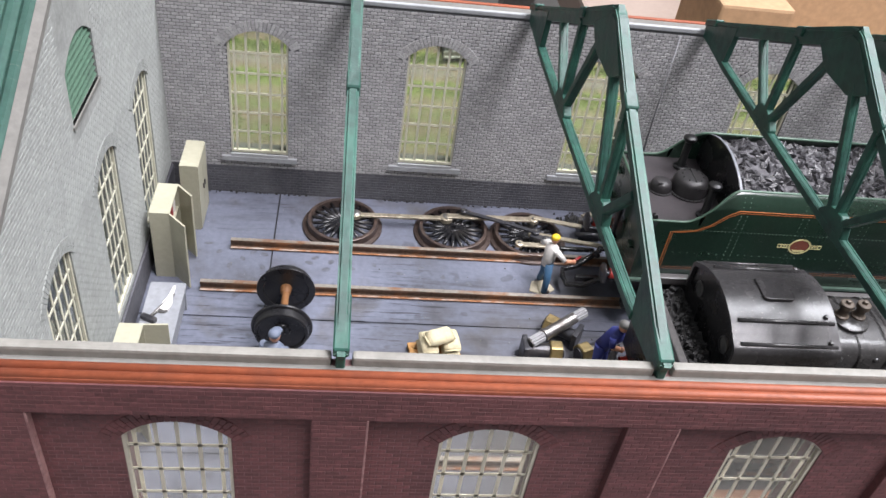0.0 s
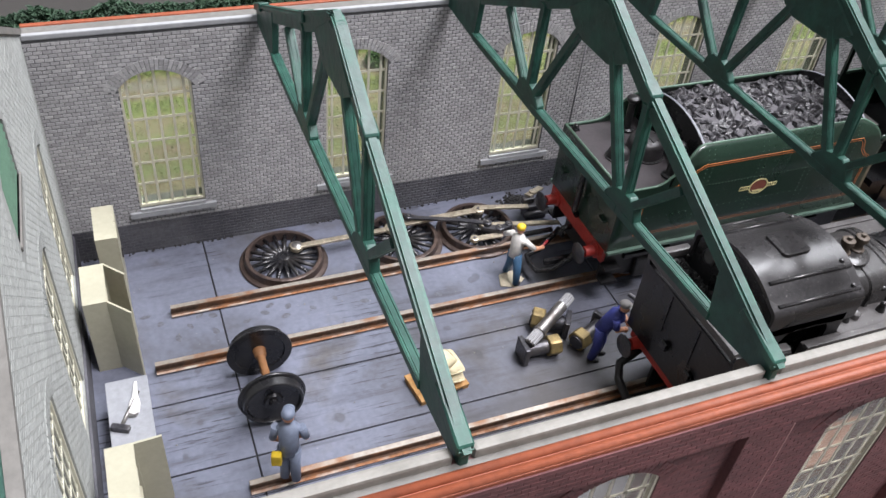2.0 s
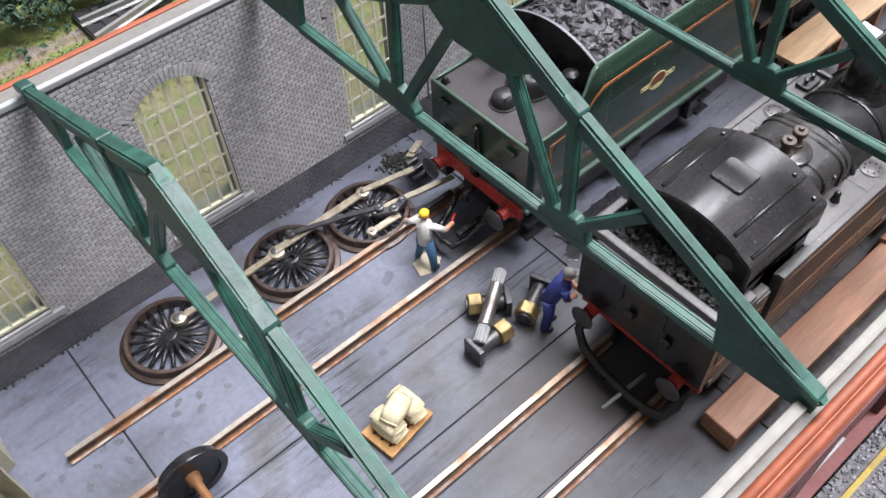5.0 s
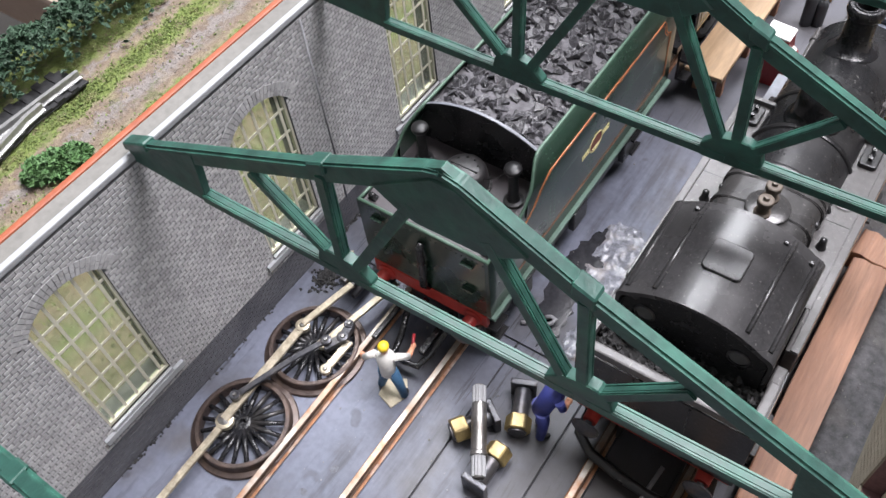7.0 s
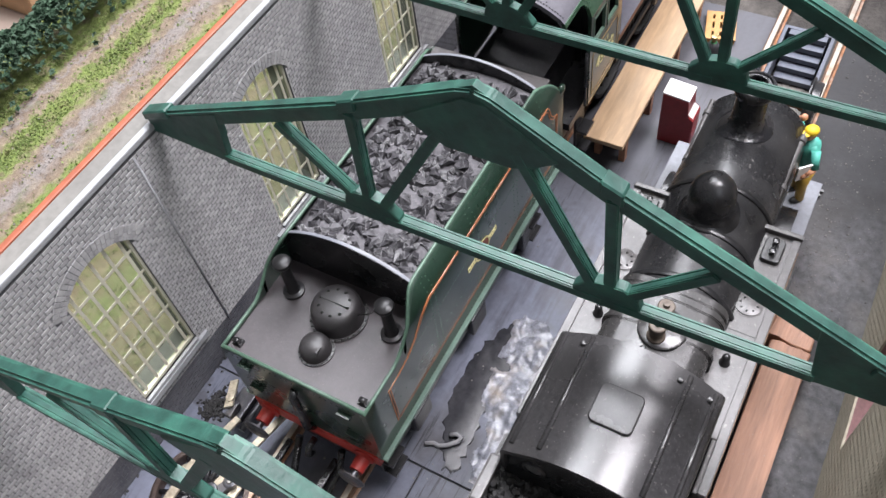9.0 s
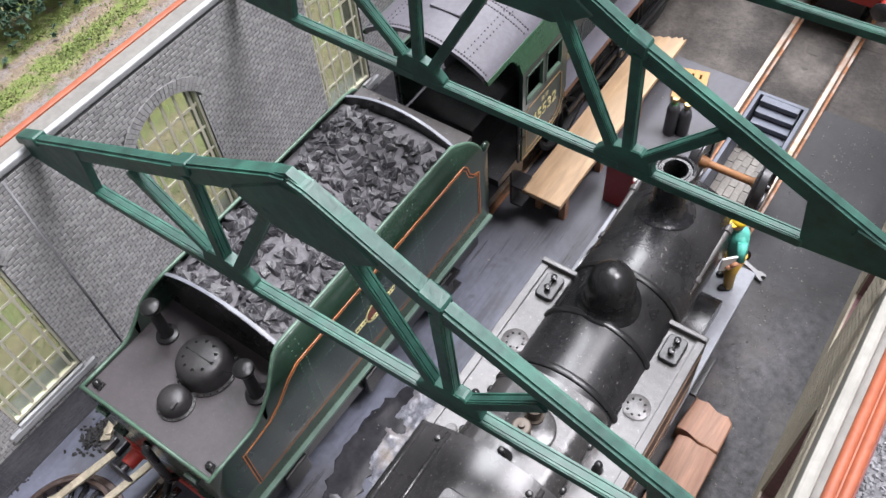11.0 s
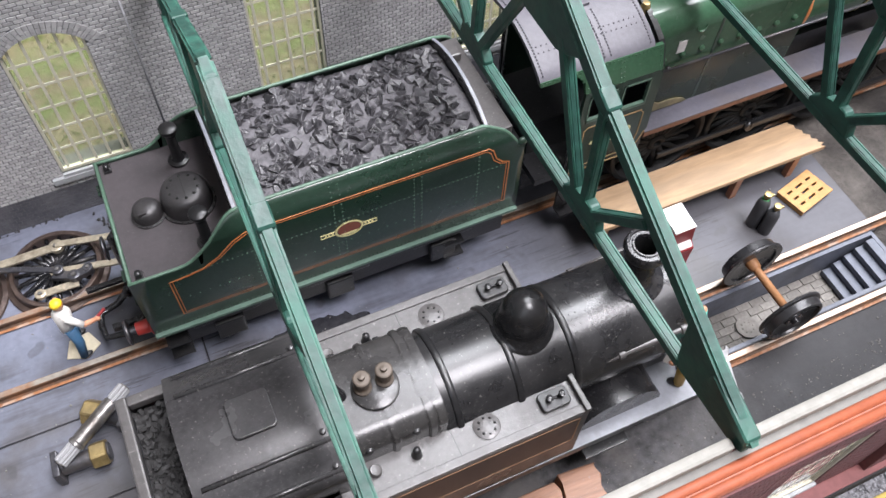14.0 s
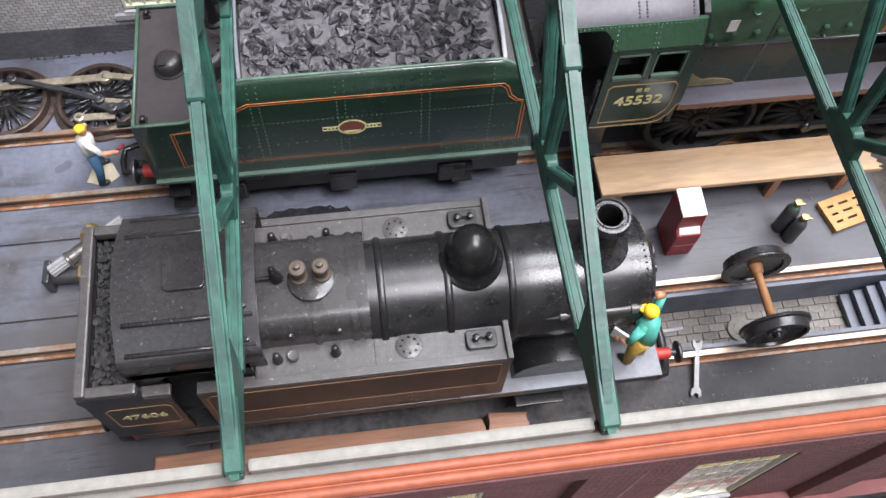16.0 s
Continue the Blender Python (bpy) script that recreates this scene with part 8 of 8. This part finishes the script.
tube(bm, [(0, 0, 0.5), (0.9, -1.6, 0.5), (0.8, -2.8, 0.5), (1.7, -4.4, 0.6), (3.2, -6.0, 1.0), (4.2, -6.2, 1.2), (4.4, -5.0, 1.1), (3.8, -3.8, 0.8)], 0.5, 8)
part("wire", bm, PIPE_GREY, t)

# oily boot marks across the floor by the lockers
rnd = random.Random(33)
bm = bm_new()
for x, y in ((6.2, 8.9), (9.3, 12.1), (12.0, 15.2), (15.0, 14.2), (14.9, 8.7), (28.8, 13.8), (33.1, 12.4), (27.2, 11.7), (31.8, 9.3), (38.9, 10.2), (22.5, 10.1), (45.0, 12.0), (-0.4, 17.9), (2.7, 14.6), (52.0, 9.0), (58.0, 11.6), (64.0, 8.2), (71.0, 6.0)):
    a = rnd.uniform(0, 3.1)
    w, h = rnd.uniform(0.55, 0.85), rnd.uniform(0.9, 1.4)
    ring = [bm.verts.new((x + math.cos(a) * h * math.cos(q) - math.sin(a) * w * math.sin(q), y + math.sin(a) * h * math.cos(q) + math.cos(a) * w * math.sin(q), 0.05)) for q in [k * math.pi / 6 + rnd.uniform(-0.2, 0.2) for k in range(12)]]
    bm.faces.new(ring)
tagged(part("boot_marks", bm, surface("oily_boot_mark", (0.082, 0.085, 0.102), 0.45, dirt=(0.13, 0.137, 0.168), amount=0.9, grain=0.8, patch=1.2, spread=0.3), kind="stuff"), "dark oily boot marks on the painted floor", "marks")

# crumbs and flakes on the floor
rnd = random.Random(21)
verts, faces = [], []
for k in range(900):
    lump(verts, faces, rnd, (rnd.uniform(112, 270), min(-56, -62 - abs(rnd.gauss(0, 7))) if rnd.random() < 0.9 else -58, 0.1), abs(rnd.gauss(0.12, 0.16)) + 0.14, 0.35)
ob = mesh_stuff("ash_grit", verts, faces, ASH_GRIT)
tagged(ob, "loose ash grit along the front wall", "debris")
verts, faces = [], []
for k in range(150):
    x, y = rnd.uniform(-5, 268), rnd.choice((rnd.uniform(-78, -56), rnd.uniform(-34, -2), rnd.uniform(3, 14)))
    if 187 < x < 272 and -53 < y < -37:
        continue
    lump(verts, faces, rnd, (x, y, 0.12), rnd.uniform(0.2, 0.5), 0.4)
ob = mesh_stuff("floor_crumbs", verts, faces, WALL_TOP)
tagged(ob, "pale crumbs and flakes scattered on the shed floor", "debris")
verts, faces = [], []
for c in [rnd.uniform(-8, 240) for k in range(26)]:
    for k in range(14):
        lump(verts, faces, rnd, (c + rnd.gauss(0, 3.5), BACK - 0.2 - abs(rnd.gauss(0, 0.35)), rnd.uniform(0, 0.25)), rnd.uniform(0.3, 0.9), 0.5)
for k in range(260):
    a, q = rnd.uniform(0, 6.3), abs(rnd.gauss(0, 2.0))
    lump(verts, faces, rnd, (107 + q * math.cos(a) * 1.3, 37.0 + min(4.6, q * math.sin(a)), max(0.1, 1.0 - 0.4 * q)), rnd.uniform(0.5, 1.1), 0.6)
ob = mesh_stuff("soot_drift", verts, faces, COAL_DUST)
tagged(ob, "black soot and coal dust along the wall foot", "debris")

# ---- outside: lane, hedge, bushes, spare track, platform ----
bm = bm_new()
box(bm, -160, 520, -230, FRONT - 7.3, -1.5, 0.4, 0.1)
setting("platform", bm, CONCRETE, "speckled grey granite chip path along the red brick wall", "path")
bm = bm_new()
box(bm, -160, 520, -91.3, -90.1, 0.4, 0.9, 0.15)
setting("platform_line", bm, YELLOW_LINE, "worn yellow painted kerb line on the granite path", "kerb")


def foliage(name, count, place, size, mat, label, category, seed, kind=""):
    """Many small leaf clumps, each a few crossed blades."""
    rnd = random.Random(seed)
    verts, faces = [], []
    for k in range(count):
        c = Vector(place(rnd))
        for j in range(3):
            m = Euler((rnd.uniform(-0.9, 0.9), rnd.uniform(-0.9, 0.9), rnd.uniform(0, 6.3))).to_matrix()
            s = size * rnd.uniform(0.6, 1.4)
            p = len(verts)
            for q in ((-0.5, 0, 0), (0, -0.35, 0.25), (0.6, 0, 0.1), (0, 0.35, 0.25)):
                verts.append(MM * (c + m @ (Vector(q) * s)))
            faces.append((p, p + 1, p + 2, p + 3))
    ob = mesh_stuff(name, verts, faces, mat)
    if kind != "stuff":
        ob["kind"] = "object"
    return tagged(ob, label, category)


def hedge_place(r):
    x = r.uniform(-60, 420)
    w = 7 + 3 * noise.noise(Vector((x * 0.06, 0, 0)))
    y = 158 + r.gauss(0, 1) * w * 0.55
    h = 12 + 4 * noise.noise(Vector((x * 0.08, 5, 0)))
    return x, y, max(0.2, h * math.sqrt(max(0.02, 1 - ((y - 158) / (w * 1.4)) ** 2)) * r.uniform(0.72, 1.05))


hedge = foliage("hedge", 12000, hedge_place, 2.0, LEAF, "dense dark green hedge along the far side of the lane", "hedge", 5, "stuff")
for x, y, s in ((97, 121, 6), (92, 124, 4.5), (102, 119, 4)):
    def bush_place(r, x=x, y=y, s=s):
        v = Vector((r.gauss(0, 1), r.gauss(0, 1), r.gauss(0, 1))).normalized()
        v *= s * r.uniform(0.5, 0.95) * (1 + 0.5 * noise.noise(v * 2.2 + Vector((x, y, 0))))
        return x + v.x, y + v.y * 0.8, max(0.1, v.z * 0.8 + 1.5)
    b = thing("bush", x, y, -0.4, "small bright green foam bush beside the lane", "bush", "bushes by the lane")
    b.matrix_basis = Matrix.Identity(4)
    f = foliage("foliage", 700, bush_place, 1.7, LEAF_BRIGHT, "", "", int(x))
    f.parent = b
    del f["kind"]


def grass_place(r):
    while True:
        y = r.choice((r.gauss(112.5, 2.6), r.gauss(136.8, 2.4), r.gauss(136.8, 2.4), r.gauss(151.8, 1.4), r.uniform(52, 112), r.uniform(60, 150)))
        if 52 < y < 170:
            return r.uniform(-40, 400), y, r.uniform(-0.7, 0.1)


foliage("grass", 6500, lambda r: (r.uniform(-72, -24), 8 + 32 * r.random() ** 1.1, r.uniform(-1.9, -1.2)), 0.95, BLADE, "mossy green scatter beside the gable", "grass", 13, "stuff")
foliage("grass", 34000, grass_place, 0.62, BLADE, "static grass tufts on the lane verge", "grass", 11, "stuff")
verts, faces = [], []
for k in range(1800):
    y = rnd.choice((rnd.gauss(126, 2.2), rnd.gauss(126, 2.2), rnd.gauss(146, 1.4), rnd.uniform(100, 146)))
    lump(verts, faces, rnd, (rnd.uniform(-40, 380), y, rnd.uniform(-0.6, -0.1)), rnd.uniform(0.2, 0.6), 0.5)
ob = mesh_stuff("lane_stones", verts, faces, surface("lane_stone", (0.20, 0.180, 0.165), 0.85, dirt=(0.13, 0.11, 0.09), amount=0.6, grain=1.0, patch=4, bump=0.3, per_piece=0.2))
tagged(ob, "pale stones and grit in the ruts of the lane", "stones")
t = thing("spare_track", 60, 142.0, 0.6, "spare length of model turnout with bright rails lying on the verge", "track")
SILVER_RAIL = surface("nickel_rail", (0.48, 0.48, 0.47), 0.35, 0.7, dirt=(0.22, 0.22, 0.21), amount=0.6, grain=1.0, patch=6, bump=0.15)
near_edge = lambda x: min(-0.2, -9.9 + 0.228 * x)
bm = bm_new()
prism(bm, [(12, near_edge(12) - 1.4), (44, near_edge(44) - 1.4), (63.6, -2.2), (62.2, 9.6), (12, 11.0)], "z", 0, 0.9, bevel=0.15)
part("sleeper_web", bm, PAINTS["black"], t)
for k in range(10):
    x = 12.6 + 5.0 * k
    bm = bm_new()
    box(bm, x, x + 2.6, near_edge(x) - 1.8, 10.6, 0.7, 1.4, 0.1)
    part("sleeper", bm, PAINTS["black"], t)
for line in ([(12, 2.6), (63.2, 0.6)], [(12, -7.8), (14.2, -7.4), (42.5, -1.0), (48.7, -0.6)]):
    bm = bm_new()
    for (xa, ya), (xb, yb) in zip(line, line[1:]):
        d = Vector((xb - xa, yb - ya, 0)).normalized()
        side = Vector((-d.y, d.x, 0))
        rings = [[bm.verts.new(Vector((px, py, 1.4)) + side * (p * 0.9) + Vector((0, 0, q))) for p, q in RAIL] for px, py in ((xa, ya), (xb, yb))]
        n = len(RAIL)
        for k in range(n):
            bm.faces.new((rings[0][k], rings[0][(k + 1) % n], rings[1][(k + 1) % n], rings[1][k]))
        bm.faces.new(rings[0][::-1])
        bm.faces.new(rings[1])
    part("rail", bm, SILVER_RAIL, t, "bright nickel rail")

verts, faces = [], []
for k in range(5200):
    x, y = rnd.uniform(-95, -24), rnd.uniform(-105, 8)
    lump(verts, faces, rnd, (x, y, -1.4 + rnd.uniform(0, 0.4)), rnd.uniform(0.6, 1.7), 0.6)
ob = mesh_stuff("ballast", verts, faces, surface("dark_ballast", (0.05, 0.052, 0.055), 0.7, dirt=(0.16, 0.16, 0.16), amount=0.4, grain=1.2, patch=3, bump=0.4, per_piece=0.5))
tagged(ob, "dark grey ballast chips beside the gable", "ballast")

# sleepers of the tracks past the shed floor
bm = bm_new()
box(bm, 0, 3.4, -16, 16, 0, 1.0, 0.15)
sl = mesh_from(bm, "sleeper", SLEEPER)
for yc in (8.6, -45.1):
    tr = tagged(new("sleeper_bed"), "row of dark wooden sleepers under the rails outside the shed", "sleepers")
    for k in range(6):
        o = new("sleeper", sl)
        o.location = MM * Vector((274 + 9.2 * k, yc, -2.75))
        o.parent = tr

# granite chips on the path
verts, faces = [], []
for k in range(9000):
    y = -87.2 - abs(rnd.gauss(0, 13))
    x = rnd.uniform(20, 260)
    if -91.9 < y < -89.5:
        continue
    lump(verts, faces, rnd, (x, y, 0.5), rnd.uniform(0.4, 1.1), 0.7)
ob = mesh_stuff("granite_chips", verts, faces, surface("granite_chip", (0.27, 0.27, 0.285), 0.75, dirt=(0.15, 0.15, 0.16), amount=0.5, grain=1.0, patch=3, bump=0.3, per_piece=0.45))
tagged(ob, "loose grey granite chips along the red brick wall", "gravel")
t = thing("packing_crate", 208.0, -97.0, 0.4, "small yellow-brown wooden packing crate on the granite path", "crate", turn=24)
for k in range(4):
    bm = bm_new()
    box(bm, -4.0, 4.0, -3.2 + 1.62 * k, -1.7 + 1.62 * k, 4.4, 5.0, 0.08)
    part("lid_board", bm, PALLET_WOOD, t)
for s in (-1, 1):
    bm = bm_new()
    box(bm, -4.0, 4.0, s * 2.9 - 0.3, s * 2.9 + 0.3, 0.0, 4.4, 0.08)
    part("side_board", bm, PALLET_WOOD, t)
    bm = bm_new()
    box(bm, s * 3.7 - 0.3, s * 3.7 + 0.3, -2.6, 2.6, 0.0, 4.4, 0.08)
    part("end_board", bm, PLANK_RED, t)

# room things beyond the layout
t = thing("worktable", 300, 500, -750, "pale tan worktable beyond the layout", "table")
bm = bm_new()
box(bm, -110, 620, -310, 300, 650, 680, 3)
part("tabletop", bm, surface("tan_laminate", (0.36, 0.285, 0.24), 0.5, grain=3, patch=90, bump=0.05, spread=0.05, amount=0.4, dirt=(0.27, 0.20, 0.165)), t)
for x in (-90, 560):
    for y in (-290, 250):
        bm = bm_new()
        box(bm, x, x + 36, y, y + 36, 0, 650, 2)
        part("leg", bm, PIPE_GREY, t)
for x, y, sx, sy, sz, lab in ((262, 300, 44, 60, 48, "small brown cardboard box on the worktable"), (420, 430, 240, 150, 90, "large open brown cardboard box on the worktable")):
    t = thing("cardboard_box", x, y, -70, lab, "box", "boxes in the room")
    bm = bm_new()
    box(bm, -sx / 2, sx / 2, -sy / 2, sy / 2, 0, sz, 2)
    part("carton", bm, CARDBOARD, t)
    bm = bm_new()
    box(bm, -sx / 2, sx / 2, -8, 8, sz, sz + 0.6)
    part("tape", bm, PALLET_WOOD, t)

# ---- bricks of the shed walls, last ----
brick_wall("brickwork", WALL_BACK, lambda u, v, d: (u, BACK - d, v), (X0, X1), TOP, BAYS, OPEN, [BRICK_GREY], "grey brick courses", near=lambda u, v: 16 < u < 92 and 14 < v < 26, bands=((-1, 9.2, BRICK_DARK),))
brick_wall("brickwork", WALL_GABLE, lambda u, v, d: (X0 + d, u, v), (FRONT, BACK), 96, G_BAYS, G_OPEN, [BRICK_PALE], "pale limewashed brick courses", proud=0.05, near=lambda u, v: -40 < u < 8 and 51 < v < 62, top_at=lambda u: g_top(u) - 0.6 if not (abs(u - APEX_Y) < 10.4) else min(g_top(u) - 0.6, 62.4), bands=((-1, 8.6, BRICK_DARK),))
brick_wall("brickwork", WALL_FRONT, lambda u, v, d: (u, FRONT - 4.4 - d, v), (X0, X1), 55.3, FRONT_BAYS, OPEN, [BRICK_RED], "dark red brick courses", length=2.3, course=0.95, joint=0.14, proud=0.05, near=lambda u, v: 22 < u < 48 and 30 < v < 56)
bm = bm_new()
wall_bays(bm, "y", FRONT, FRONT + 0.4, X0, X1, FRONT_BAYS, *OPEN, TOP - 3.6)
part("inner_lining", bm, BRICK_BUFF, WALL_FRONT)
brick_wall("brickwork", WALL_FRONT, lambda u, v, d: (u, FRONT + 0.4 + d, v), (X0, X1), TOP - 3.8, FRONT_BAYS, OPEN, [BRICK_BUFF], "pale buff inner brick courses", proud=0.06, near=None)
for k in range(7):
    c = -11.9 + 48.1 * k
    brick_wall("brickwork", WALL_FRONT, lambda u, v, d: (u, FRONT - 5.9 - d, v), (max(c - 4.2, X0 - 5), c + 4.2), 55.3, [], OPEN, [BRICK_RED], "dark red pier courses", length=2.3, course=0.95, joint=0.14, proud=0.05)
brick_wall("brickwork", WALL_FRONT, lambda u, v, d: (u, FRONT - 6.0 - d, v + 55.5), (X0 - 5, X1), 6.1, [], OPEN, [BRICK_RED], "dark red frieze courses", length=2.3, course=0.95, joint=0.14, proud=0.05)
